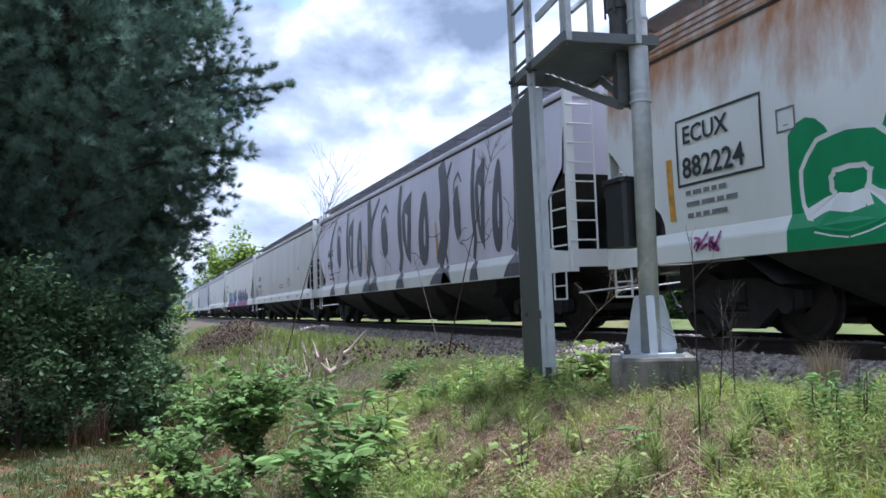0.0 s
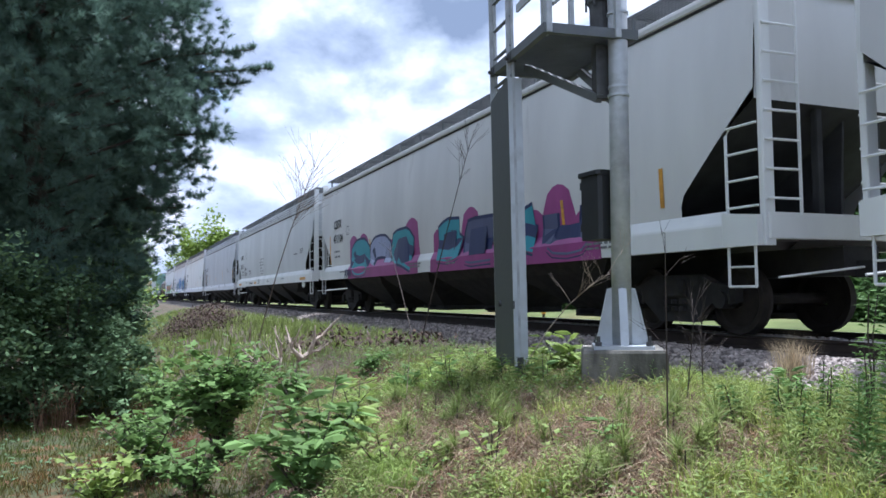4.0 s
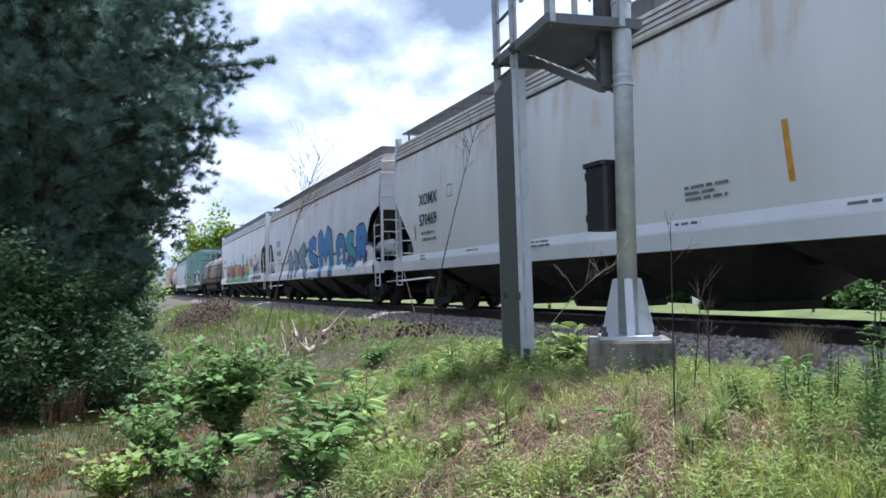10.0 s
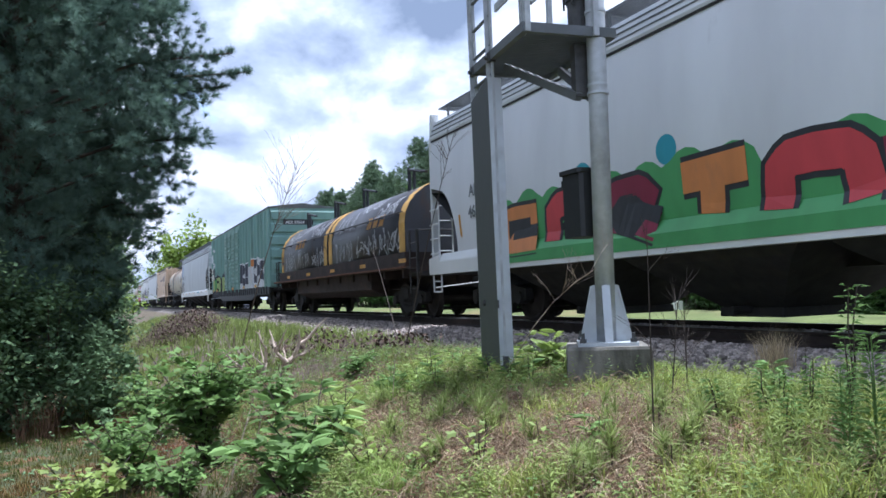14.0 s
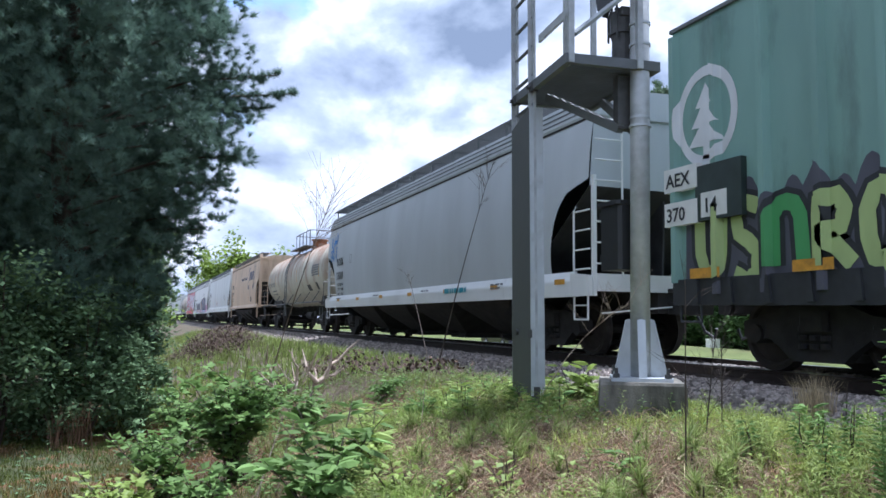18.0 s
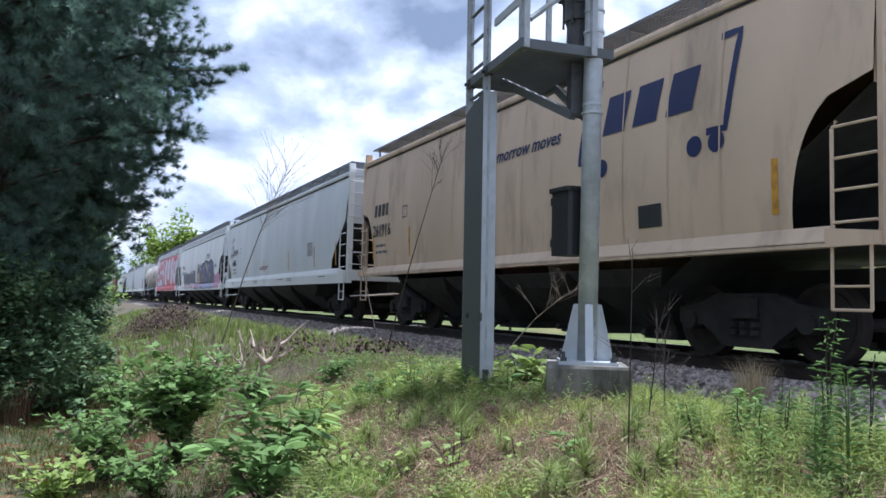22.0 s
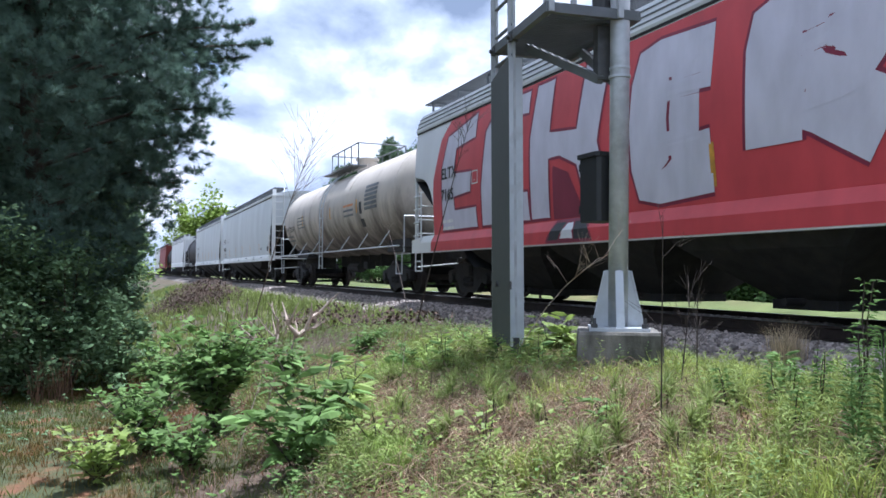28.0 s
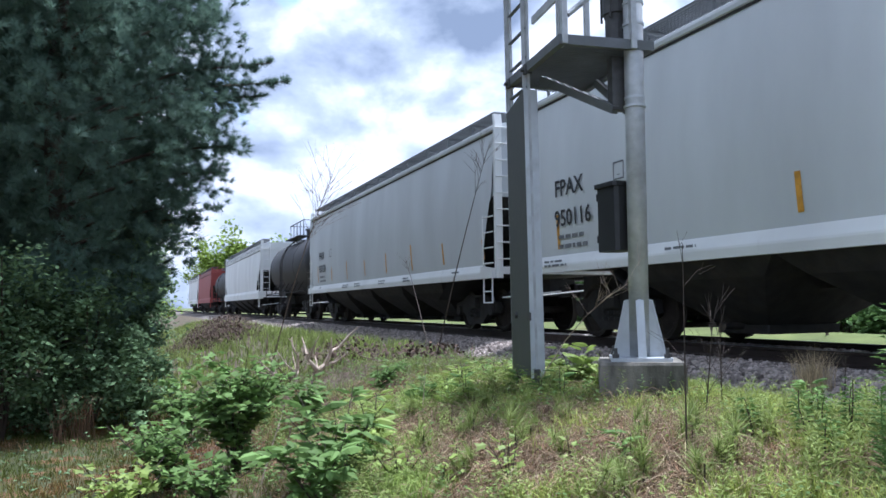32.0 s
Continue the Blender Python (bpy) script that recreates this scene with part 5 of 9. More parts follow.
graffiti(a, -6.75, 8.0, 0.98 + 0.12, 2.35, ["loop", "hook", "arch", "snake", "fork", "bowl", "comb", "hook", "loop", "cross", "snake", "arch"], ["spray_green", "spray_mint", "spray_green"], "spray_white", 0.34, 11, "spray_green", label="green and white bubble-letter graffiti", edge=0.06, st=1.46)
scrawl(a, -8.5, 1.18, 0.55, 0.2, "spray_plum", 3, 1, st=1.46)

# second car: tall violet letters with slate gaps
H = 10.55
lettering(b, "ARSX", -8.93, 2.62, 0.40)
lettering(b, "4510", -8.93, 2.16, 0.42)
bars(b, -8.8, 1.9, 2, 0.9, 0.06, 0.18, "black", seed=5)


def lens(x, z, w, hgt, lean):
    """A tall pointed oval of (x, z) corners."""
    pts = []
    for k in range(20):
        t = 2 * math.pi * k / 20
        u = math.sin(t)
        pts.append((x + w / 2 * math.copysign(abs(math.cos(t)) ** 0.9, math.cos(t)) * (1 - 0.25 * u) + lean * u, z + hgt / 2 * u))
    return pts


def gap(pts, off=0.007, name="graffiti_gap", m="spray_slate"):
    part(name, flat_shape(pts, off, st=1.53), m, b, "slate-grey hollow of giant violet letters" if name == "graffiti_gap" else "")


def sweep(pts, w, taper=0.55):
    part("graffiti_gap", ribbon_bm(pts, w, 0.008, 0.1, 1.53, taper), "spray_slate", b, "slate-grey gap between giant violet letters")


def crack(x, z, seed):
    rs = random.Random(seed)
    for q in range(3):
        a0 = rs.uniform(0, 6.28)
        pts = [(x, z)]
        for _ in range(4):
            a0 += rs.uniform(-0.8, 0.8)
            pts.append((pts[-1][0] + 0.22 * math.cos(a0), pts[-1][1] + 0.12 * math.sin(a0)))
        part("graffiti_crack", ribbon_bm(pts, 0.022, 0.012, 0.1, 1.53), "spray_slate", b)


def letters_b(dx, k=1.0):
    """One run of four giant letters: their hollows, the gaps between them and the wedges on the sill."""
    X = lambda v: dx + v * k
    gap(lens(X(3.0), 2.6, 0.78 * k, 1.95, 0.05))
    gap(lens(X(3.1), 2.5, 0.13 * k, 0.75, 0.02), 0.011, "graffiti_glint", "spray_lilac")
    gap([(X(1.15), 3.1), (X(1.3), 3.5), (X(1.95), 3.75), (X(2.0), 2.7), (X(1.85), 1.72), (X(1.5), 2.0), (X(1.25), 2.5)])
    gap([(X(1.45), 3.2), (X(1.72), 3.1), (X(1.62), 2.2)], 0.011, "graffiti_glint", "spray_lilac")
    sweep([(X(0.95), 4.05), (X(0.9), 3.3), (X(0.98), 2.6), (X(1.1), 2.0), (X(0.85), 1.58)], 0.36 * k, 0.35)
    gap([(X(-0.95), 3.0), (X(-0.8), 3.3), (X(-0.5), 3.36), (X(-0.2), 2.7), (X(-0.25), 2.2), (X(-0.6), 2.05), (X(-0.85), 2.4)])
    sweep([(X(-0.95), 3.2), (X(-0.85), 3.5), (X(-0.5), 3.65), (X(-0.15), 3.4)], 0.16 * k)
    sweep([(X(-1.25), 4.0), (X(-1.9), 3.4), (X(-2.3), 2.8), (X(-2.1), 2.1), (X(-1.75), 1.58)], 0.34 * k, 0.5)
    sweep([(X(4.2), 4.1), (X(4.5), 3.4), (X(4.6), 2.7), (X(4.45), 2.1), (X(4.05), 1.62)], 0.62 * k, 0.3)
    for c, w in ((4.2, 0.75), (1.0, 0.4), (-1.75, 0.55)):
        gap([(X(c - w), 1.11), (X(c + w), 1.11), (X(c + 0.2), 1.5), (X(c - 0.1), 1.56)], 0.006)
    crack(X(2.3), 2.0, 3 + int(dx * 7))
    crack(X(4.0), 2.3, 5 + int(dx * 7))
    crack(X(-0.4), 2.0, 9 + int(dx * 7))


letters_b(-0.5)
letters_b(-6.6, 0.85)
letters_b(5.2, 0.62)
uprights(b, H, 4, seed=3, h=0.8, xs=[-9.5, -3.2, 3.4])

# third to sixth cars
uprights(c, 9.95, 9, seed=4)
data_block(c, 5.6, 2.6, 2, 0.6, 1)
data_block(c, 2.6, 2.2, 6, 0.8, 2)
bars(c, 0.0, 1.95, 2, 1.6, 0.055, 0.13, "spray_maroon", seed=44)
marks(c, "CBFX", "471147", 9.95, seed=2)
sill_marks(c, 9.95, 31)
lettering(d, "CBFX", -9.05, 2.78, 0.42)
lettering(d, "471104", -9.05, 2.30, 0.42)
bars(d, -9.0, 1.98, 2, 0.85, 0.06, 0.17, seed=7)
square_mark(d, -7.48, 2.48, 0.28)
strip(d, -9.6, 1.62, 0.1, 0.95)
graffiti(d, -7.0, -1.2, 1.12, 2.35, ["loop", "arch", "hook"], ["spray_teal", "spray_sky", "spray_teal"], "logo_blue", 0.55, 14, "spray_plum", label="pink and turquoise bubble-letter graffiti", lean=0.15, st=1.53)
graffiti(d, 0.0, 6.5, 1.12, 2.2, ["snake", "comb", "fork", "bowl"], ["spray_teal", "spray_navy"], "logo_blue", 0.42, 15, "spray_plum", st=1.53)
scrawl(d, -7.5, 1.15, 0.7, 0.22, "spray_navy", 5, 1, st=1.53)
sill_marks(d, 10.5, 33, plates=False)
uprights(d, 10.5, 7, seed=9, xs=[-5, -2, 2, 5.5, 8])
marks(e, "WFRX", "885133", 10.2, z=2.66, size=0.37, dz=0.53, x=-8.98, seed=5)
scrawl(e, -7.65, 1.98, 0.75, 0.2, "black", 91, 2, 0.025, st=1.56)
scrawl(e, -6.0, 1.75, 0.75, 0.24, "black", 95, 1, 0.025, st=1.56)
lettering(e, "DO NOT HAMMER ON CAR", -5.64, 1.2, 0.125, "black", y=-1.648)
for k, words in enumerate(("SECURE GATES AND", "HATCHES BEFORE", "MOVING CAR")):
    lettering(e, words, -2.6, 1.34 - 0.08 * k, 0.068, "grey_ink", y=-1.648)
sill_marks(e, 10.2, 35, 3, plates=False)
data_block(e, 6.0, 2.25, 1, 0.9, 4, "black")
data_block(e, 7.2, 2.4, 3, 0.6, 5)
bars(e, -2.35, 2.4, 3, 1.1, 0.05, 0.15, "grey_ink", seed=6)
bars(e, -2.3, 1.95, 3, 0.9, 0.05, 0.15, "grey_ink", seed=66)
bm = fresh()
quads(bm, [(7.4, -1.657, 1.17), (8.4, -1.657, 1.17), (8.4, -1.657, 1.28), (7.4, -1.657, 1.28)], [(0, 1, 2, 3)])
part("reflector_strip", bm, "orange", e)
bm = fresh()
quads(bm, [(-9.5, -1.657, 1.17), (-8.6, -1.657, 1.17), (-8.6, -1.657, 1.28), (-9.5, -1.657, 1.28)], [(0, 1, 2, 3)])
part("reflector_strip", bm, "orange", e)
bm = fresh()
quads(bm, [(-3.92, -1.657, 1.18), (-3.35, -1.657, 1.18), (-3.35, -1.657, 1.3), (-3.92, -1.657, 1.3)], [(0, 1, 2, 3)])
part("reflector_strip", bm, "orange", e)
for x in (-8.95, 7.95):
    bm = fresh()
    tube(bm, [(x, -1.66, 0.98), (x, -1.58, 0.98)], 0.11, 14)
    part("jacking_lug", bm, white_sill, e)
marks(f, "XOMX", "40647", 9.45, z=2.55, size=0.42, x=-8.3, seed=8)
strip(f, -8.75, 1.62, 0.1, 0.95, lean=-0.02)
uprights(f, 9.45, 6, seed=12, xs=[-6.2, -2, 2.4, 7.6])
data_block(f, 5.0, 2.3, 3, 0.8, 12)
sill_marks(f, 9.45, 37, plates=False)
for k in range(16):
    x = -7.5 + k * 1.0
    part("dirt_streak", ribbon_bm([(x, 3.9), (x + 0.03, 2.9), (x + 0.02, 2.2)], 0.08, 0.004, 0.1, 1.60, 0.9), P["grey_sill"], f)
marks(g, "XOMX", "570469", 9.8, z=2.55, size=0.42, seed=9)
uprights(g, 9.8, 6, seed=15, xs=[-8.6, 3.2, 6.5])
data_block(g, 6.0, 2.3, 4, 0.8, 14)
data_block(g, 1.5, 1.75, 3, 0.8, 15)
sill_marks(g, 9.8, 39, plates=False)

# blue cloud letters
lettering(hh, "ECUX", -7.45, 2.58, 0.38, "grey_ink")
lettering(hh, "844698", -7.45, 2.14, 0.38, "grey_ink")
bars(hh, -7.3, 1.9, 2, 0.9, 0.05, 0.15, seed=11)
part("cloud_edge", flat_shape(bumps(-6.65, 8.25, 1.0, 2.2, 11, 5), 0.005, st=1.38), "logo_blue", hh, "white graffiti clouds with dark edge")
part("cloud", flat_shape(bumps(-6.5, 8.1, 1.0, 2.08, 11, 5), 0.008, st=1.38), "spray_white", hh, "white graffiti clouds")
for q in range(9):                                     # curls drawn inside the clouds
    cx = -6.2 + 1.5 * q
    part("cloud_curl", ribbon_bm([(cx + 0.3 * math.cos(t) * (1 - 0.05 * k), 1.3 + 0.24 * math.sin(t)) for k, t in enumerate(radians(20 * v) for v in range(0, 10))], 0.04, 0.011, 0.1, 1.38), "logo_blue", hh)


def bold(car, pts, m, st, w=0.08, off=0.013, label=""):
    """One letter as a flat painted shape with a dark edge."""
    o = part("letter", flat_shape(pts, off, st=st), m, car, label)
    part("letter_edge", ribbon_bm(pts + [pts[0]], w, off + 0.002, 0.1, st), "logo_blue", o)


bold(hh, [(-4.7, 1.05), (-4.75, 2.0), (-4.2, 2.25), (-3.75, 1.9), (-3.7, 1.05), (-4.05, 1.05), (-4.15, 1.6), (-4.35, 1.05)], "spray_steel", 1.38, label="blue block letters with dark edges")
bold(hh, [(-3.33, 2.28), (-2.82, 2.1), (-2.6, 1.87), (-2.66, 1.48), (-3.03, 1.0), (-3.39, 1.38)], "spray_steel", 1.38)
bold(hh, [(-2.78, 2.06), (-2.6, 1.87), (-2.66, 1.48), (-3.0, 1.02), (-2.98, 1.4), (-2.85, 1.7)], "spray_teal", 1.38, 0.04, 0.017)
bold(hh, [(-2.59, 2.03), (-1.43, 2.45), (-1.08, 2.27), (-1.02, 1.9), (-1.5, 1.83), (-1.0, 1.35), (-0.88, 1.06), (-0.97, 1.0), (-1.32, 1.0), (-1.76, 1.39), (-2.1, 1.45), (-2.46, 1.63)], "spray_steel", 1.38)
bold(hh, [(-1.4, 2.42), (-1.08, 2.27), (-1.02, 1.9), (-1.5, 1.83), (-1.0, 1.35), (-0.88, 1.06), (-0.97, 1.0), (-1.3, 1.0), (-1.3, 1.38), (-1.78, 1.84), (-1.3, 2.08)], "spray_teal", 1.38, 0.04, 0.017)
snake = [(0.75, 2.2), (0.3, 2.36), (-0.35, 2.2), (-0.42, 1.85), (0.1, 1.72), (0.65, 1.6), (0.7, 1.25), (0.2, 1.16), (-0.5, 1.22)]
part("letter_edge", ribbon_bm(snake, 0.54, 0.013, 0.1, 1.38), "logo_blue", hh)
part("letter", ribbon_bm(snake, 0.40, 0.016, 0.1, 1.38), "spray_blue", hh)
bold(hh, [(1.15, 1.02), (1.1, 2.55), (1.6, 2.75), (2.1, 2.3), (2.6, 2.8), (3.15, 2.6), (3.25, 1.02), (2.7, 1.02), (2.62, 1.9), (2.1, 1.5), (1.68, 1.9), (1.62, 1.02)], "spray_blue", 1.38)
bold(hh, [(2.85, 2.6), (3.15, 2.6), (3.25, 1.02), (3.0, 1.02)], "spray_teal", 1.38, 0.03, 0.017)
graffiti(hh, 3.6, 7.4, 1.05, 2.55, ["arch", "snake", "hook"], ["spray_blue", "spray_teal", "spray_blue"], "logo_blue", 0.36, 17, None, label="blue bubble-letter graffiti", lean=0.12, st=1.38)
strip(hh, -8.1, 1.62, 0.1, 0.95)
uprights(hh, 9.4, 5, seed=18, xs=[-1.3, 1.3, 4.2])

# red and green letters, black tags
lettering(i_, "AMCX", -8.4, 2.48, 0.36, "grey_ink")
lettering(i_, "463257", -8.45, 2.06, 0.36, "grey_ink")
graffiti(i_, -7.1, 3.4, 1.13, 2.2, ["comb", "arch", "hook", "cross", "arch", "fork", "cross"], ["spray_orange", "spray_red", "spray_maroon"], "black", 0.40, 19, "spray_leaf", label="red and orange graffiti letters on green", st=1.44)
for k, (x, z, r) in enumerate(((-4.5, 2.25, 0.25), (-2.6, 2.35, 0.2), (1.2, 2.5, 0.35), (2.9, 2.2, 0.3), (-6.2, 2.0, 0.2))):
    part("graffiti_spot", flat_shape([(x + r * math.cos(t), z + r * math.sin(t)) for t in (i * math.pi / 8 for i in range(16))], 0.004), "spray_teal", i_)
part("graffiti_patch", flat_shape([(3.9, 1.75), (5.2, 1.8), (5.3, 2.55), (3.8, 2.45)], 0.006), "spray_lilac", i_)
part("graffiti_patch", flat_shape([(4.05, 1.9), (5.0, 1.95), (5.1, 2.4), (4.0, 2.3)], 0.009), "spray_orange", i_)
scrawl(i_, 5.5, 1.6, 1.6, 0.5, "black", 31, 1, 0.06, st=1.44)
scrawl(i_, 7.0, 1.95, 0.7, 0.3, "spray_navy", 32, 2, 0.04, st=1.44)
scrawl(i_, 5.5, 1.16, 2.8, 0.22, "black", 33, 1, st=1.44)
strip(i_, 8.02, 1.62, 0.11, 0.95, lean=-0.03)
uprights(i_, 10.1, 5, seed=22, xs=[5.35, -8.9])
for pts in ([(5.5, 1.9), (5.2, 1.95), (5.08, 1.75), (5.45, 1.62), (5.56, 1.32), (5.3, 1.06), (5.0, 1.12), (5.05, 1.3)],
            [(6.0 + 0.36 * math.cos(t), 1.46 + 0.42 * math.sin(t)) for t in (k * math.pi / 8 for k in range(17))]):
    part("tag_stroke", ribbon_bm(pts, 0.09, 0.014, 0.1, 1.44), "spray_ink", i_)
data_block(i_, 5.9, 2.5, 5, 0.7, 21)

# coil car: chalky tags on the hood
for k, (x, z) in enumerate(((-6.3, 2.02), (-4.3, 2.05), (-2.2, 2.0), (0.9, 2.0), (3.0, 2.05), (5.0, 2.0))):
    for q in handwriting(x, z - 0.3, 1.8, 0.55, 50 + 3 * k):
        bm = ribbon_bm(q, 0.035, 0, 0.0, 0)
        for v in bm.verts:
            v.co.y = -1.508
        part("tag_stroke", bm, "tag_white", j)
for k, (x, ang) in enumerate(((-6.0, 14), (-2.4, 20), (1.0, 12), (4.6, 16), (-4.2, 34), (2.8, 34))):
    for q in handwriting(x, 0, 1.7, 0.55, 80 + k):
        bm = ribbon_bm(q, 0.035, 0, 0.0, 0)
        for v in bm.verts:
            t = radians(ang) + v.co.z / 1.3
            v.co.y, v.co.z = -1.5 * math.cos(t) - 0.014, 2.35 + 1.15 * math.sin(t) + 0.01
        part("tag_stroke", bm, "tag_white", j)
for x in (-4.6, 4.0):
    bm = fresh()
    for q in range(3):
        prism(bm, [(x + q * 0.5, 2.42), (x + q * 0.5 + 0.36, 2.42), (x + q * 0.5 + 0.42, 2.72), (x + q * 0.5 + 0.06, 2.72)], -1.50, -1.45)
    for v in bm.verts:
        v.co.y = -1.5 * math.cos(math.asin(min(1, max(0, (v.co.z - 2.35) / 1.15)))) - 0.012
    part("faded_logo", bm, "orange", j, "faded yellow lettering blocks")

# boxcar: number boards on a dark patch, ring emblem and heavy lettering
bm = fresh()
box(bm, -8.78, -7.95, -1.594, -1.502, 1.9, 2.62)
part("dark_patch", bm, "boxcar_patch", box_)
for text, x, z, s in (("AEX", -9.36, 2.42, 0.28), ("370", -9.36, 1.95, 0.28), ("14", -8.62, 2.0, 0.28)):
    bm = fresh()
    box(bm, x - 0.05, x + len(text) * 0.2 + 0.02, -1.598, -1.502, z - 0.06, z + 0.26)
    part("number_board", bm, "white", box_)
    lettering(box_, text, x, z, s, "black", y=-1.585)
bm = fresh()
n = 40
for i in range(n):
    a0, a1 = 2 * math.pi * i / n, 2 * math.pi * (i + 1) / n
    quads(bm, [(-8.65 + r * math.cos(t), -1.512, 3.3 + r * 1.15 * math.sin(t)) for r, t in ((0.58, a0), (0.58, a1), (0.46, a1), (0.46, a0))], [(0, 1, 2, 3)])
tree = [(0.06, 2.72), (0.06, 2.9), (0.34, 2.92), (0.14, 3.16), (0.28, 3.17), (0.1, 3.42), (0.2, 3.43), (0.0, 3.74)]
f = bm.faces.new([bm.verts.new((-8.65 + q, -1.512, z)) for q, z in tree] + [bm.verts.new((-8.65 - q, -1.512, z)) for q, z in tree[-2::-1]])
f.normal_update()
bmesh.ops.triangulate(bm, faces=[f])
emblem = part("emblem", bm, "spray_white", box_, "white ring emblem")


def drape(o, off):
    """Lay paint over the ribbed side: proud over a post, back on the panel between."""
    posts = [-9.3 + 0.05 + q * (2 * 9.3 - 0.1) / 23 for q in range(24)]
    lo, hi = min(v.co.x for v in o.data.vertices), max(v.co.x for v in o.data.vertices)
    bm = bmesh.new()
    bm.from_mesh(o.data)
    for c in posts:
        for d in (-0.092, -0.047, 0.047, 0.092):
            if lo < c + d < hi:
                bmesh.ops.bisect_plane(bm, geom=bm.verts[:] + bm.edges[:] + bm.faces[:], plane_co=(c + d, 0, 0), plane_no=(1, 0, 0))
    for v in bm.verts:
        near = min(abs(v.co.x - c) for c in posts)
        v.co.y = -1.501 - 0.09 * max(0.0, min(1.0, (0.0915 - near) / 0.044)) - off
    bm.to_mesh(o.data)
    bm.free()


def box_graffiti(x0, x1, z0, z1, forms, fills, outline, back, seed, width=0.34):
    g0 = graffiti(box_, x0, x1, z0, z1, forms, fills, outline, width, seed, back, st=0, bulge=0.0, label="heavy graffiti letters over ribbed side")
    for o in (g0, *g0.children):
        drape(o, 1.2 * abs(o.data.vertices[0].co.y + 1.6))


drape(emblem, 0.006)
box_graffiti(1.9, 8.2, 1.2, 2.55, ["hook", "snake", "cross", "loop", "fork"], ["spray_slate", "spray_slate", "spray_orange"], "spray_white", "spray_white", 41)
box_graffiti(-8.9, -3.9, 1.0, 2.2, ["bowl", "snake", "arch", "hook", "loop", "snake", "fork", "hook"], ["spray_lime", "spray_lime", "spray_leaf"], "black", "spray_slate", 42, 0.2)
for x in (-8.9, -7.2, -0.9, 2.7, 6.0):
    bm = fresh()
    quads(bm, [(x, -1.60, 1.16), (x + 0.55, -1.60, 1.16), (x + 0.55, -1.60, 1.29), (x, -1.60, 1.29)], [(0, 1, 2, 3)])
    part("reflector_strip", bm, "orange", box_)
bm = fresh()
quads(bm, [(9.396, -0.9, 3.86), (9.396, 0.45, 3.86), (9.396, 0.45, 4.1), (9.396, -0.9, 4.1)], [(0, 1, 2, 3)])
part("number_board", bm, "black", box_)
tl = lettering(box_, "AEX 37014", 0, 3.89, 0.2, "white", y=0)
tl.matrix_basis = pose(9.4, -0.8, 3.9, 90, 0, 90)

# steel-grey car
marks(l, "ROIX", "59769", 9.55, z=2.5, size=0.42, x=-8.25, bulge=0.14, seed=12, small=False)
scrawl(l, -9.3, 3.3, 0.95, 0.42, "spray_blue", 61, 2, 0.055, bulge=0.14, st=1.42)
for k, words in enumerate(("LD LMT 221900", "LT WT    64100", "CU FT     5800")):
    lettering(l, words, -8.2, 1.78 - 0.17 * k, 0.135, "black", 0.14)
sill_marks(l, 9.55, 43, 4)
bars(l, 2.6, 1.2, 1, 1.3, 0.11, 0.1, "spray_teal", y=-1.648, seed=2)
# tan car: brackets, slanted logo blocks, slogan
lettering(n_, "How tomorrow moves", -1.6, 3.15, 0.36, "logo_blue", slant=0.25)
for s in (-1, 1):
    cx = 3.5 + s * 1.45
    part("logo_bracket", ribbon_bm([(cx - s * 0.3, 2.72), (cx, 2.72), (cx + 0.18, 3.85), (cx + 0.18 - s * 0.3, 3.85)], 0.09, 0.01, 0.1, 1.60), "logo_blue", n_, "dark blue square bracket")
    for q in (0, 0.36):
        px = 3.5 + s * 1.1 + q - 0.15
        part("logo_dot", flat_shape([(px + 0.13 * math.cos(t), 2.58 + 0.13 * math.sin(t)) for t in (i * math.pi / 8 for i in range(16))], 0.01), "logo_blue", n_)
for q in range(3):                                   # the maker's mark as three plain slanted blocks
    x = 2.6 + q * 0.66
    part("logo_block", flat_shape([(x, 3.05), (x + 0.48, 3.05), (x + 0.6, 3.6), (x + 0.12, 3.6)], 0.01), "logo_blue", n_, "dark blue slanted logo block")
for q in range(4):
    part("code_bar", flat_shape([(-6.9 + 0.26 * q, 2.72), (-6.72 + 0.26 * q, 2.72), (-6.70 + 0.26 * q, 3.02), (-6.88 + 0.26 * q, 3.02)], 0.01), "black", n_)
lettering(n_, "261916", -6.92, 2.22, 0.44)
bars(n_, -6.75, 1.95, 2, 0.9, 0.06, 0.16, seed=72)
square_mark(n_, -5.0, 2.55, 0.28)
uprights(n_, 7.45, 5, seed=25, xs=[-6.98, -4.6, -1.0, 2.4, 5.6])
part("placard", flat_shape([(3.4, 1.65), (3.85, 1.65), (3.85, 1.95), (3.4, 1.95)], 0.01), "black", n_)
# grey cars
marks(o_, "DOWX", "60456", 10.15, z=2.62, size=0.42, seed=14)
scrawl(o_, -9.2, 3.3, 0.8, 0.3, "grey_ink", 62, 3, 0.022, st=1.53)
uprights(o_, 10.15, 7, seed=27, xs=[-8.9, -5, -1.5, 2.6, 6.0, 8.3], z=1.62)
sill_marks(o_, 10.15, 45, plates=False, top=1.54)
data_block(o_, 5.2, 2.4, 6, 0.7, 23)
data_block(o_, -2.2, 1.85, 2, 1.7, 24, "spray_maroon")
lettering(p_, "DOWX", -8.1, 2.52, 0.40)
lettering(p_, "69587", -8.1, 2.10, 0.40)
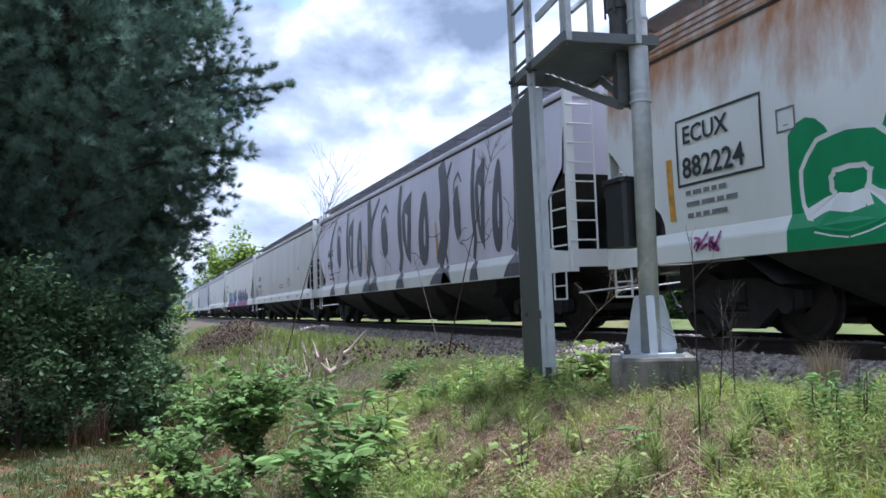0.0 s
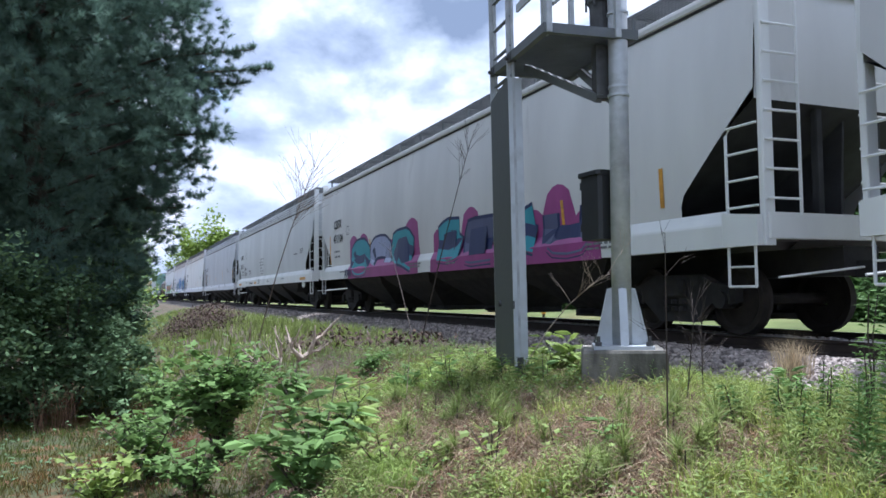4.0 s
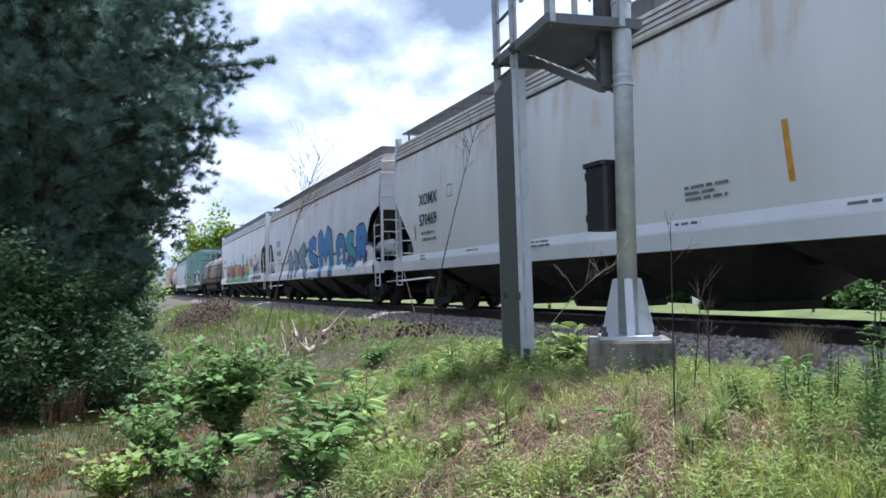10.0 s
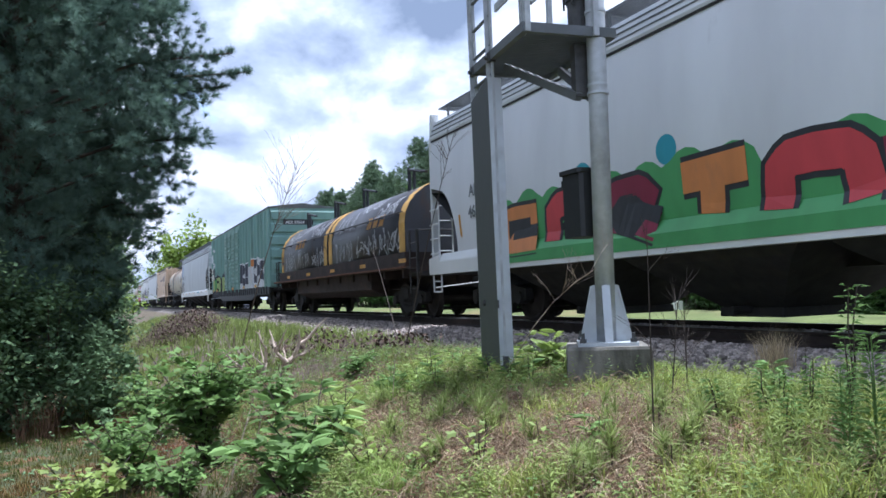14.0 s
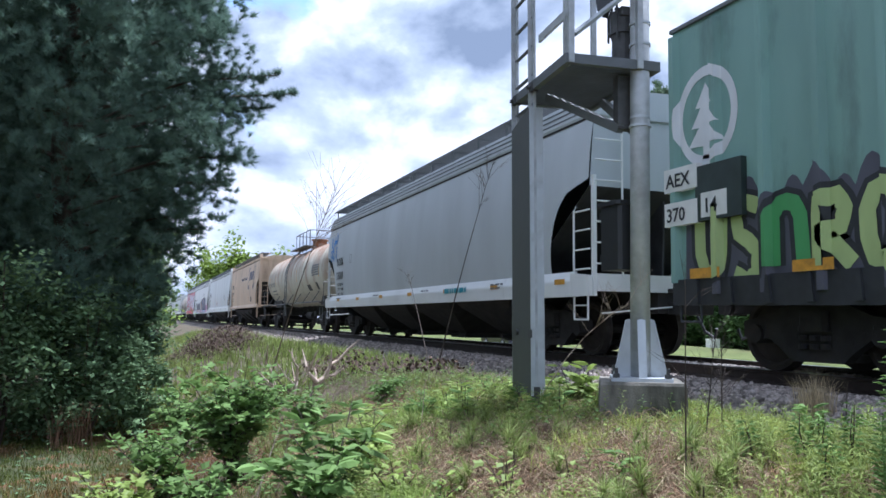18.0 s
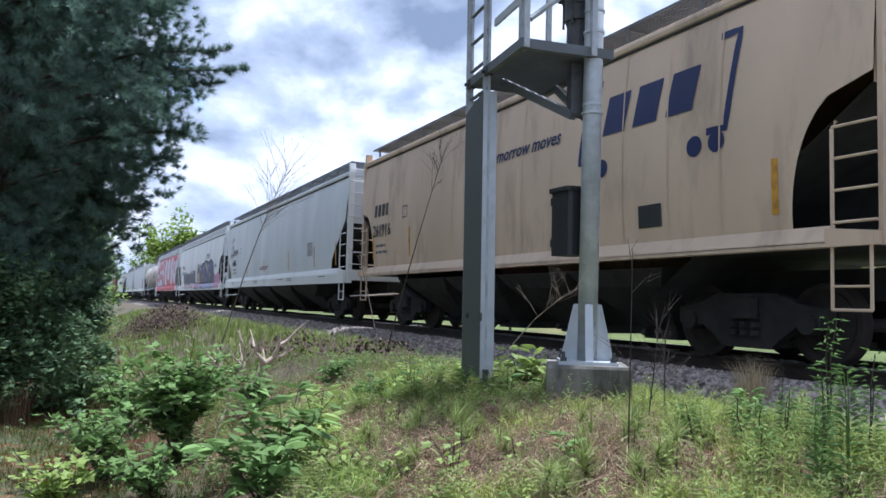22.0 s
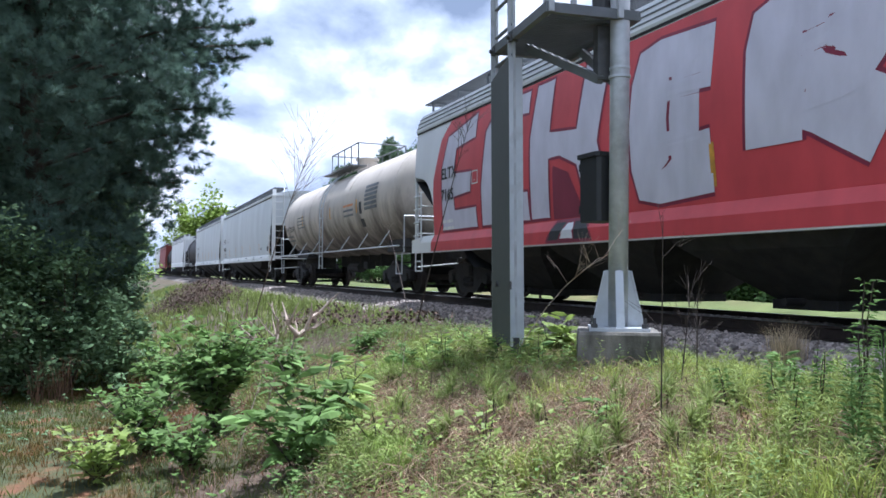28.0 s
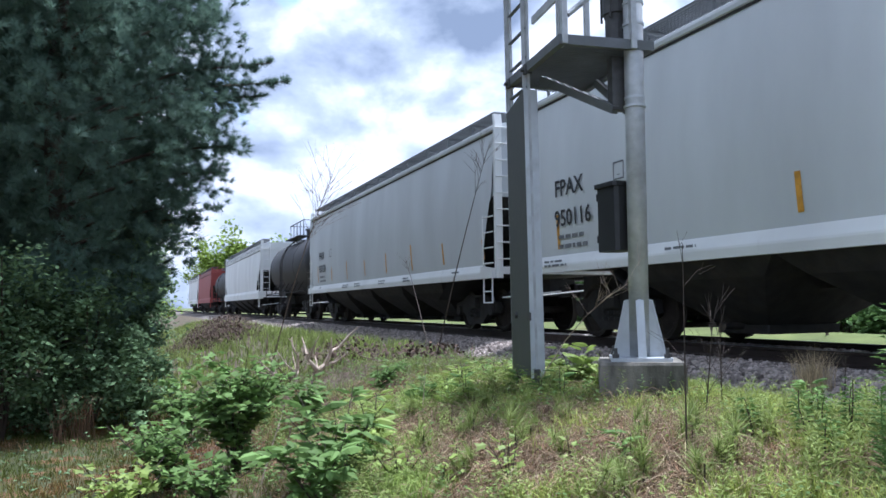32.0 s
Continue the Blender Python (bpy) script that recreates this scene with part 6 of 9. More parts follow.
graffiti(p_, -7.2, -1.4, 1.15, 2.3, ["hook", "snake", "comb", "arch", "fork", "snake", "hook", "arch"], ["spray_slate", "spray_navy"], "spray_tan", 0.26, 51, "spray_slate", st=1.40, label="slate and navy graffiti letters", edge=0.03, wild=0.3, ground=1.46)
def shape(car, pts, m, off, name="graffiti_shape", rim=None, w=0.07, st=1.40, label=""):
    """A flat painted shape with a dark rim round it."""
    o = part(name, flat_shape(pts, off, st=st), m, car, label)
    if rim:
        part("graffiti_rim", ribbon_bm(pts + [pts[0]], w, off + 0.002, 0.1, st), rim, car)
    return o


# two broad navy forms with tan hollows, a brown cloud between pink ones, and a pale blue band below
shape(p_, [(1.1, 1.44), (1.2, 2.2), (1.3, 2.45), (1.85, 2.62), (2.6, 2.62), (3.1, 2.75), (3.7, 2.72), (4.6, 2.6), (5.4, 2.75), (6.2, 2.5), (6.5, 1.9), (6.4, 1.44)], "spray_navy", 0.007, rim="black", w=0.1, label="broad navy graffiti forms")
shape(p_, [(1.92, 2.17), (2.11, 1.73), (1.81, 1.68)], "spray_tan", 0.010, rim="black", w=0.03)
shape(p_, [(2.93, 2.0), (3.3, 1.66), (3.09, 1.5)], "spray_tan", 0.010, rim="black", w=0.03)
shape(p_, [(3.05, 2.64), (3.6, 2.6), (4.1, 2.3), (4.2, 1.9), (3.9, 2.15), (3.3, 2.45)], "spray_tan", 0.010)
shape(p_, [(4.7, 2.3), (5.1, 1.8), (4.75, 1.65)], "spray_tan", 0.010, rim="black", w=0.03)
shape(p_, [(5.6, 2.25), (5.95, 1.75), (5.55, 1.68)], "spray_slate", 0.010, rim="black", w=0.03)
for x0_, z0_ in ((1.5, 2.3), (2.5, 2.35), (4.5, 2.4)):
    shape(p_, lens(x0_, z0_, 0.2, 0.25, 0.05), "spray_sky", 0.009)
part("graffiti_seam", ribbon_bm([(2.3, 2.6), (2.5, 2.1), (2.65, 1.6)], 0.05, 0.011, 0.1, 1.40), "spray_tan", p_)
shape(p_, bumps(-0.4, 1.3, 1.44, 2.72, 7, 8), "brown_grey", 0.012, rim="black", w=0.06, label="brown lobed graffiti form")
shape(p_, bumps(-0.2, 0.7, 1.5, 2.2, 3, 9), "spray_tan", 0.016)
shape(p_, [(-1.5, 1.12), (-1.4, 1.42), (-0.3, 1.5), (0.1, 1.8), (0.5, 1.5), (0.75, 1.12)], "spray_pink", 0.014, rim="black", w=0.04)
shape(p_, [(6.3, 1.12), (8.6, 1.12), (8.4, 1.9), (7.9, 2.0), (7.2, 1.8), (6.4, 2.0)], "spray_pink", 0.006)
shape(p_, [(0.9, 1.11), (6.6, 1.11), (6.6, 1.42), (0.9, 1.42)], "spray_sky", 0.0065, rim="black", w=0.03)
shape(p_, [(-7.2, 1.11), (-1.5, 1.11), (-1.5, 1.42), (-7.2, 1.42)], "spray_lilac", 0.0062)
shape(p_, lens(1.9, 1.3, 0.5, 0.3, 0.05), "spray_pink", 0.012, rim="black", w=0.03)
for q in range(6):
    shape(p_, lens(-6.6 + q * 0.85, 1.28, 0.4, 0.26, 0.06), ("spray_tan", "spray_pink", "spray_orange")[q % 3], 0.010, rim="black", w=0.025)
sill_marks(p_, 10.15, 47, 4, top=1.54)
data_block(p_, 3.4, 3.1, 4, 1.5, 26)
data_block(p_, 6.6, 2.4, 3, 0.9, 27)
# big red and white letters
part("graffiti_ground", flat_shape([(-8.5, 1.07), (7.6, 1.07), (7.9, 3.9), (-7.6, 3.95), (-8.1, 3.6), (-8.48, 2.7)], 0.004, st=1.45), "spray_red", q_, "red ground of giant graffiti letters")


def giant(pts, m="spray_lilac", off=0.008):
    o = part("giant_letter", flat_shape(pts, off, st=1.45), m, q_, "giant white graffiti letter" if m == "spray_lilac" else "")
    part("letter_edge", ribbon_bm(pts + [pts[0]], 0.05, off + 0.002, 0.1, 1.45), "spray_maroon", o)


giant([(-7.95, 1.5), (-8.0, 2.9), (-7.7, 3.6), (-6.2, 3.88), (-6.25, 3.35), (-7.2, 3.25), (-7.3, 2.75), (-6.4, 2.7), (-6.45, 2.25), (-7.3, 2.2), (-7.25, 1.95), (-6.2, 1.95), (-6.15, 1.5)])
giant([(-5.95, 1.5), (-5.97, 2.3), (-5.8, 3.4), (-5.27, 3.88), (-4.02, 3.85), (-4.05, 3.42), (-5.15, 3.48), (-5.3, 2.1), (-4.06, 2.05), (-4.0, 1.5)])
giant([(-5.19, 2.96), (-4.33, 2.96), (-4.34, 2.6), (-5.19, 2.55)])
giant([(-3.98, 1.5), (-4.0, 2.96), (-3.8, 3.88), (-3.2, 3.88), (-3.3, 2.98), (-2.5, 2.9), (-2.3, 3.88), (-1.6, 3.88), (-1.9, 2.6), (-1.5, 1.5), (-2.2, 1.5), (-2.5, 2.3), (-3.0, 2.5), (-3.33, 2.5), (-3.33, 1.5)])
giant([(-3.2, 2.35), (-2.75, 2.2), (-2.3, 1.5), (-3.2, 1.5)], "spray_maroon", 0.006)
giant([(-3.35, 1.1), (-3.1, 1.44), (-2.2, 1.44), (-2.0, 1.1)], "black", 0.007)
giant([(-2.95, 1.12), (-2.75, 1.42), (-2.55, 1.42), (-2.5, 1.12)], "spray_white", 0.012)
graffiti(q_, -1.2, 7.7, 1.5, 3.88, ["comb", "hook", "snake", "bowl"], ["spray_lilac"], "spray_maroon", 0.8, 55, None, label="giant white graffiti letters", edge=0.05, wild=0.05, st=1.45)
for nm, z in (("ELTX", 2.66), ("7165", 2.18)):
    lettering(q_, nm, -7.98, z, 0.38)
square_mark(q_, -6.4, 2.4, 0.28, "white")
bars(q_, -7.95, 1.68, 2, 0.7, 0.07, 0.15, "white", seed=73)
uprights(q_, 9.4, 4, seed=29, xs=[-4.9, 0.5, 5.0])
# tank cars
def tank_text(car, text, x, ang, size, m="black", r=1.45, zc=2.64):
    cu = bpy.data.curves.new("lettering", "FONT")
    cu.body, cu.size, cu.extrude, cu.resolution_u = text, size, 0.001, 2
    cu.materials.append(M[m])
    o = new("lettering", cu)
    o.parent = car
    t = radians(ang)
    o.matrix_basis = pose(x, -(r + 0.03) * math.cos(t), zc + (r + 0.03) * math.sin(t), 90 - ang)


def tank_patch(car, x0, x1, a0, a1, m, name="placard", r=1.425, zc=2.62):
    bm = fresh()
    n = max(1, int(abs(a1 - a0) / 6))
    for i in range(n):
        p, q = radians(a0 + (a1 - a0) * i / n), radians(a0 + (a1 - a0) * (i + 1) / n)
        quads(bm, [(x0, -r * math.cos(p), zc + r * math.sin(p)), (x1, -r * math.cos(p), zc + r * math.sin(p)), (x1, -r * math.cos(q), zc + r * math.sin(q)), (x0, -r * math.cos(q), zc + r * math.sin(q))], [(0, 1, 2, 3)])
    return part(name, bm, m, car)


tank_text(m_, "DOWX 3907", -6.5, -14, 0.36, "grey_ink", 1.42, 2.62)
for k in range(2):
    tank_patch(m_, -6.0, -4.6, -24 - 8 * k, -21.5 - 8 * k, "grey_ink", "stencil_block", 1.43)
for k in range(5):
    tank_patch(m_, 5.0, 6.4, 8 - 4 * k, 10.4 - 4 * k, "grey_ink", "stencil_block", 1.432)
for x in (-6.45, -4.5, -2.6, 1.4, 6.3):
    tank_patch(m_, x, x + 0.1, -12, 10, "orange", "reflector_strip")
tank_patch(m_, 3.6, 4.3, -34, -22, "black")
tank_patch(m_, 5.4, 5.8, -34, -20, "black")
tank_text(r_, "DOWX 730501", -7.45, -16, 0.34, r=1.5, zc=2.68)
for k in range(2):
    tank_patch(r_, -6.95, -5.95, -25 - 7 * k, -22 - 7 * k, "grey_ink", "stencil_block", 1.51, 2.68)
for x in (-7.2, -3.9, 0.4, 3.6):
    tank_patch(r_, x, x + 0.12, -10, 6, "orange", "reflector_strip", 1.505, 2.68)
for k in range(6):
    tank_patch(r_, 4.5, 5.7, 16 - 5 * k, 19.5 - 5 * k, "grey_ink", "stencil_block", 1.51, 2.68)
for k in range(4):
    tank_patch(r_, -4.7, -3.5, 2 - 5 * k, 3.6 - 5 * k, "grey_ink", "stencil_block", 1.51, 2.68)
for k in range(3):
    tank_patch(r_, 2.2, 3.3, 0 - 6 * k, 2.6 - 6 * k, "spray_orange" if k == 0 else "grey_ink", "stencil_block", 1.51, 2.68)
tank_patch(r_, 3.9, 4.25, -28, -18, "black", "placard", 1.505, 2.68)
tank_patch(r_, 3.95, 4.2, -12, 2, "black", "placard", 1.505, 2.68)
# closing cars
marks(s_, "FPAX", "950116", 10.25, z=2.42, size=0.42, x=-8.4, dz=0.52, seed=16)
uprights(s_, 10.25, 9, seed=33, z=1.46, xs=[-8.4, -6.0, -3.2, -0.6, 2.3, 5.2])
sill_marks(s_, 10.25, 49, plates=False)
part("placard", flat_shape([(7.4, 1.5), (7.94, 1.5), (7.94, 1.86), (7.4, 1.86)], 0.008), "white", s_)
for q in (7.43, 7.69):
    part("placard_panel", flat_shape([(q, 1.59), (q + 0.22, 1.59), (q + 0.22, 1.83), (q, 1.83)], 0.012), "black", s_)
strip(s_, 8.05, 1.46, 0.12, 0.95, lean=-0.07)
data_block(s_, 5.6, 1.75, 2, 0.6, 31)
marks(t_, "FPAX", "950128", 9.25, z=2.42, size=0.42, seed=17)
uprights(t_, 9.25, 8, seed=35, z=1.46)
sill_marks(t_, 9.25, 51, plates=False)


# ---- the signal mast ----
def rotated(bm, deg):
    bmesh.ops.rotate(bm, verts=bm.verts, matrix=Matrix.Rotation(radians(deg), 3, "Z"))
    return bm


def askew(parts, lean=0.0):
    """Turn what belongs to the platform by a few degrees about its middle, and lean it at its foot."""
    for o in parts:
        for q in (o, *o.children_recursive):
            for v in q.data.vertices:
                x, y = v.co.x + 0.59, v.co.y + 0.22
                c, s = math.cos(radians(-7.5)), math.sin(radians(-7.5))
                v.co.x, v.co.y = x * c - y * s - 0.59 + lean * (1 - v.co.z / 2.8), x * s + y * c - 0.22


def build_mast():
    mast = root("signal_mast", "galvanized steel signal mast with service platform on concrete foundation", "signal mast", at=pose(-5.81, 4.2, 0))
    bm = fresh()
    loft(bm, [[(x * k, y * k, z) for x, y in ((-0.36, -0.36), (0.36, -0.36), (0.36, 0.36), (-0.36, 0.36))] for z, k in ((-0.75, 1.05), (0.045, 1.0), (0.07, 0.965))])
    part("foundation", rotated(bm, 58), "concrete", mast, "stained grey concrete foundation block")
    bm = fresh()
    tube(bm, [(0, 0, 0.03), (0.035, 0.0, 2.4), (0.07, 0, 5.0)], 0.088, 28)
    for f in bm.faces:
        f.smooth = len(f.verts) == 4
    part("pole", bm, "galv", mast)
    for z, r in ((2.36, 0.1), (2.44, 0.093), (3.12, 0.098), (3.32, 0.098)):
        bm = fresh()
        tube(bm, [(0.035 * z / 2.4, 0, z), (0.035 * z / 2.4, 0, z + 0.022)], r, 24)
        part("clamp_band", bm, "alu", mast)
    bm = fresh()
    box(bm, -0.26, 0.26, -0.26, 0.26, 0.07, 0.1)
    part("base_plate", rotated(bm, 58), "alu", mast)
    for k in range(4):
        a = radians(58 + 90 * k + 2)
        c, s = math.cos(a), math.sin(a)
        bm = fresh()
        pts = [(0.07, 0.1), (0.225, 0.1), (0.22, 0.14), (0.12, 0.59), (0.105, 0.61), (0.07, 0.61)]
        loft(bm, [[(d * c - e * s, d * s + e * c, z) for d, z in pts] for e in (-0.011, 0.011)])
        loft(bm, [[(d * c - e * s, d * s + e * c, z) for d, e in ((q, -0.035), (q + 0.012, -0.035), (q + 0.012, 0.035), (q, 0.035))] for q, z in ((0.225, 0.1), (0.112, 0.605))])
        bmesh.ops.recalc_face_normals(bm, faces=bm.faces)
        part("gusset", bm, "alu", mast)
        a2 = radians(58 + 45 + 90 * k)
        bm = fresh()
        x, y = 0.31 * math.cos(a2), 0.31 * math.sin(a2)
        tube(bm, [(x, y, 0.06), (x, y, 0.185)], 0.017, 8)
        tube(bm, [(x, y, 0.1), (x, y, 0.135)], 0.033, 6)
        part("anchor_bolt", bm, "bolt", mast)
    # platform: frame, open grating, struts; it stands a little askew to the track
    x0, x1, y0, y1, z = -1.30, 0.10, -0.66, 0.21, 2.88
    made = set(mast.children)
    plat = None
    bm = fresh()
    box(bm, x0, x1, y0 - 0.03, y0 + 0.03, z - 0.005, z + 0.085)
    box(bm, x0, x1, y1 - 0.03, y1 + 0.03, z - 0.005, z + 0.085)
    box(bm, x0 - 0.0, x0 + 0.05, y0 + 0.03, y1 - 0.03, z - 0.005, z + 0.085)
    box(bm, x1 - 0.05, x1, y0 + 0.03, y1 - 0.03, z - 0.005, z + 0.085)
    plat = part("platform_frame", bm, "galv_dark", mast)
    bm = fresh()
    n = 26
    for i in range(n):
        x = x0 + 0.07 + (x1 - x0 - 0.14) * i / (n - 1)
        box(bm, x - 0.006, x + 0.006, y0 + 0.03, y1 - 0.03, z + 0.02, z + 0.05)
    for i in range(13):
        y = y0 + 0.06 + (y1 - y0 - 0.12) * i / 12
        for k in range(n - 1):
            x = x0 + 0.07 + (x1 - x0 - 0.14) * (k + 0.5) / (n - 1)
            box(bm, x - 0.02, x + 0.02, y - 0.016, y + 0.016, z + 0.052, z + 0.06)
    part("grating", bm, "galv_dark", plat)
    for y in (y0 + 0.22, y1 - 0.04):
        bm = fresh()
        p, q = Vector((-0.95, y, z - 0.01)), Vector((-0.09, -0.07 if y < 0 else 0.06, 2.36))
        d = (q - p).normalized()
        u = Vector((0, 1, 0))
        w = d.cross(u).normalized()
        loft(bm, [[c + u * a * 0.03 + w * b * 0.04 for a, b in ((-1, -1), (1, -1), (1, 1), (-1, 1))] for c in (p, q)])
        part("strut", bm, "galv_dark", plat)
    bm = fresh()
    box(bm, -0.17, -0.075, -0.10, 0.08, 2.36, 2.86)
    part("mounting_plate", bm, "bolt", plat)
    # guard rails
    for px, py, top in ((0.09, y0 + 0.02, 4.3), (-0.0, y0 + 0.02, 4.3), (x0 + 0.05, y1, 4.2), (0.10, y1 - 0.18, 4.3)):
        bm = fresh()
        box(bm, px - 0.026, px + 0.026, py - 0.026, py + 0.026, z, top)
        part("rail_post", bm, "galv", plat)
    for zz in (3.32, 3.9):
        bm = fresh()
        box(bm, -0.64, 0.06, y0 - 0.005, y0 + 0.02, zz, zz + 0.075)
        part("guard_rail", bm, "galv", plat)
    bm = fresh()
    p, q = Vector((0.08, y0 + 0.06, 3.15)), Vector((0.09, y1 - 0.1, 3.75))
    tube(bm, [p, q], 0.03, 6)
    part("brace", bm, "galv", plat)
    # signal: backing board, hood and mechanism clamp
    bm = fresh()
    prism(bm, [(-0.42, 3.62), (-0.30, 3.5), (0.02, 3.62), (0.06, 3.9), (0.06, 5.0), (-0.5, 5.0), (-0.5, 3.9)], -0.14, -0.10)
    part("signal_backing", bm, "blackbox", mast, "black signal backing board")
    bm = fresh()
    tube(bm, [(-0.2, 0.02, z + 0.06), (-0.2, 0.02, 3.32)], 0.105, 20)
    tube(bm, [(-0.2, 0.02, 3.3), (-0.2, 0.02, 3.5)], 0.125, 20)
    box(bm, -0.34, -0.06, -0.06, 0.1, 3.45, 3.53, 0.01)
    for dx in (-0.3, -0.22, -0.12):
        tube(bm, [(dx, -0.08, 3.25), (dx, -0.08, 3.6)], 0.012, 6)
        tube(bm, [(dx, -0.08, 3.5), (dx, -0.08, 3.53)], 0.025, 6)
    part("signal_bracket", bm, "bolt", mast)
    askew(set(mast.children) - made)
    # equipment box on the pole
    bm = fresh()
    box(bm, -0.40, -0.07, -0.16, 0.10, 1.06, 1.66, 0.03)
    boxo = part("equipment_box", bm, "blackbox", mast, "black equipment box strapped to the pole")
    bm = fresh()
    box(bm, -0.415, -0.06, -0.185, 0.12, 1.66, 1.70, 0.03)
    part("lid", bm, "blackbox", boxo)
    for zz in (1.15, 1.55):
        bm = fresh()
        box(bm, -0.43, -0.40, -0.14, -0.09, zz, zz + 0.07, 0.005)
        part("hinge", bm, "blackbox", boxo)
    # ladder with a climbing guard on its lower half
    made = set(mast.children)
    lx0, lx1, ly = -1.285, -0.78, -0.66
    for i, lx in enumerate((lx0, lx1)):
        bm = fresh()
        box(bm, lx - 0.03, lx + 0.03, ly - 0.012, ly + 0.012, -0.05, 5.0)
        box(bm, lx - 0.03, lx - 0.018, ly - 0.05, ly + 0.03, -0.05, 5.0)
        st = part("ladder_stile", bm, "galv", mast)
        bm = fresh()
        box(bm, lx - 0.035, lx + 0.035, ly - 0.03, ly + 0.03, -0.3, -0.045)
        tube(bm, [(lx, ly - 0.045, -0.1), (lx, ly + 0.045, -0.1)], 0.016, 6)
        part("stile_foot", bm, "bolt", st)
        bm = fresh()
        box(bm, lx - 0.05, lx + 0.05, ly - 0.045, ly + 0.03, 2.86, 2.95)
        tube(bm, [(lx, ly - 0.075, 2.9), (lx, ly, 2.9)], 0.02, 6)
        part("stile_clip", bm, "bolt", st)
    for k in range(7):
        bm = fresh()
        tube(bm, [(lx0, ly, 2.74 + 0.3 * k), (lx1, ly, 2.74 + 0.3 * k)], 0.018, 8)
        part("rung", bm, "galv_dark", mast)
    bm = fresh()
    zb = -0.13
    loft(bm, [[(lx0 - 0.01, ly - 0.055, b), (lx1 + 0.01, ly - 0.055, b + s), (lx1 + 0.01, ly - 0.045, b + s), (lx0 - 0.01, ly - 0.045, b)] for b, s in ((zb, 0), (2.58, 0.12))])
    guard = part("ladder_guard", bm, "guard", mast, "grey sheet-steel climbing guard, its face coloured as shaded")
    # flange in a paler metal, the light on that edge put into colour
    bm = fresh()
    box(bm, lx1 + 0.012, lx1 + 0.024, ly - 0.055, ly + 0.085, zb, 2.7)
    part("guard_flange", bm, "alu", guard)
    bm = fresh()
    box(bm, lx1 - 0.01, lx1 + 0.05, ly - 0.07, ly - 0.052, 0.42, 0.5)
    tube(bm, [(lx1 - 0.35, ly - 0.08, 0.47), (lx1 - 0.35, ly - 0.052, 0.47)], 0.03, 8)
    part("guard_latch", bm, "bolt", guard)
    askew(set(mast.children) - made, 0.05)


build_mast()

# ---- vegetation ----
NP = np.random.RandomState(7)


def mesh_object(name, verts, faces, m, smooth_faces=False):
    me = bpy.data.meshes.new(name)
    me.from_pydata(verts, [], faces)
    me.materials.append(M[m] if isinstance(m, str) else m)
    return new(name, me)


def blades(name, m, n, xr, yr, hr, wr, lean, keep=None, seed=1, label="", bunch=0):
    """Grass: thin bent blades of two segments, all in one sheet of stuff."""
    rs = np.random.RandomState(seed)
    V, F = [], []
    made, tries = 0, 0
    while made < n and tries < n * 8:
        tries += 1
        x, y = rs.uniform(*xr), rs.uniform(*yr)
        if keep and rs.rand() > keep(x, y):
            continue
        z = ground_z(x, y) - 0.015
        cnt = 1 if not bunch else rs.randint(bunch // 2, bunch + 1)
        for _ in range(cnt):
            bx, by = (x, y) if not bunch else (x + rs.normal(0, 0.03), y + rs.normal(0, 0.03))
            h, w = rs.uniform(*hr), rs.uniform(*wr)
            a, l = rs.uniform(0, 6.283), rs.uniform(*lean)
            dx, dy = math.cos(a), math.sin(a)
            b = rs.uniform(0, 6.283)
            wx, wy = math.cos(b) * w / 2, math.sin(b) * w / 2
            i = len(V)
            mx, my, mz = bx + dx * l * h * 0.35, by + dy * l * h * 0.35, z + h * 0.6
            tx, ty, tz = bx + dx * l * h, by + dy * l * h, z + h * max(0.05, 1.0 - 0.45 * l)
            V += [(bx - wx, by - wy, z), (bx + wx, by + wy, z), (mx + wx * 0.8, my + wy * 0.8, mz), (mx - wx * 0.8, my - wy * 0.8, mz), (tx, ty, tz)]
            F += [(i, i + 1, i + 2, i + 3), (i + 3, i + 2, i + 4)]
            made += 1
    o = mesh_object(name, V, F, m)
    return tagged(o, label, "grass", kind="stuff")


def patch(x, y, s=0.8, seed=0.0):
    return 0.5 + 0.5 * noise.noise(Vector((x * s, y * s, seed)))


def leaf_verts(p, d, up, length, width, fold=0.25, lobes=0):
    """A pointed leaf folded along its midrib, or a star-lobed one."""
    side = d.cross(up).normalized()
    up = side.cross(d).normalized()
    if lobes:
        V = [p]
        n = lobes * 2 + 1
        for i in range(n):
            a = radians(-125 + 250 * i / (n - 1))
            r = length * (1.0 if i % 2 == 0 else 0.5) * (0.75 + 0.25 * math.cos(a))
            V.append(p + d * (length * 0.35 + r * math.cos(a) * 0.62) + side * r * math.sin(a) * 0.62 - up * 0.12 * r * abs(math.sin(a)))
        V[0] = p + d * length * 0.3
        V.append(p)
        k = len(V) - 1
        F = [(0, i, i + 1) for i in range(1, n)] + [(0, n, k), (0, k, 1)]
        return V, F
    c1, c2 = p + d * length * 0.3 + up * 0.02 * length, p + d * length * 0.68
    w = width / 2
    V = [p, c1 + side * w - up * fold * w, c2 + side * w * 0.8 - up * fold * w - up * length * 0.06, p + d * length - up * length * 0.2,
         c2 - side * w * 0.8 - up * fold * w - up * length * 0.06, c1 - side * w - up * fold * w, c1 + up * 0.01, c2 - up * length * 0.04]
    F = [(0, 1, 6), (1, 2, 7, 6), (2, 3, 7), (3, 4, 7), (4, 5, 6, 7), (5, 0, 6)]
    return V, F


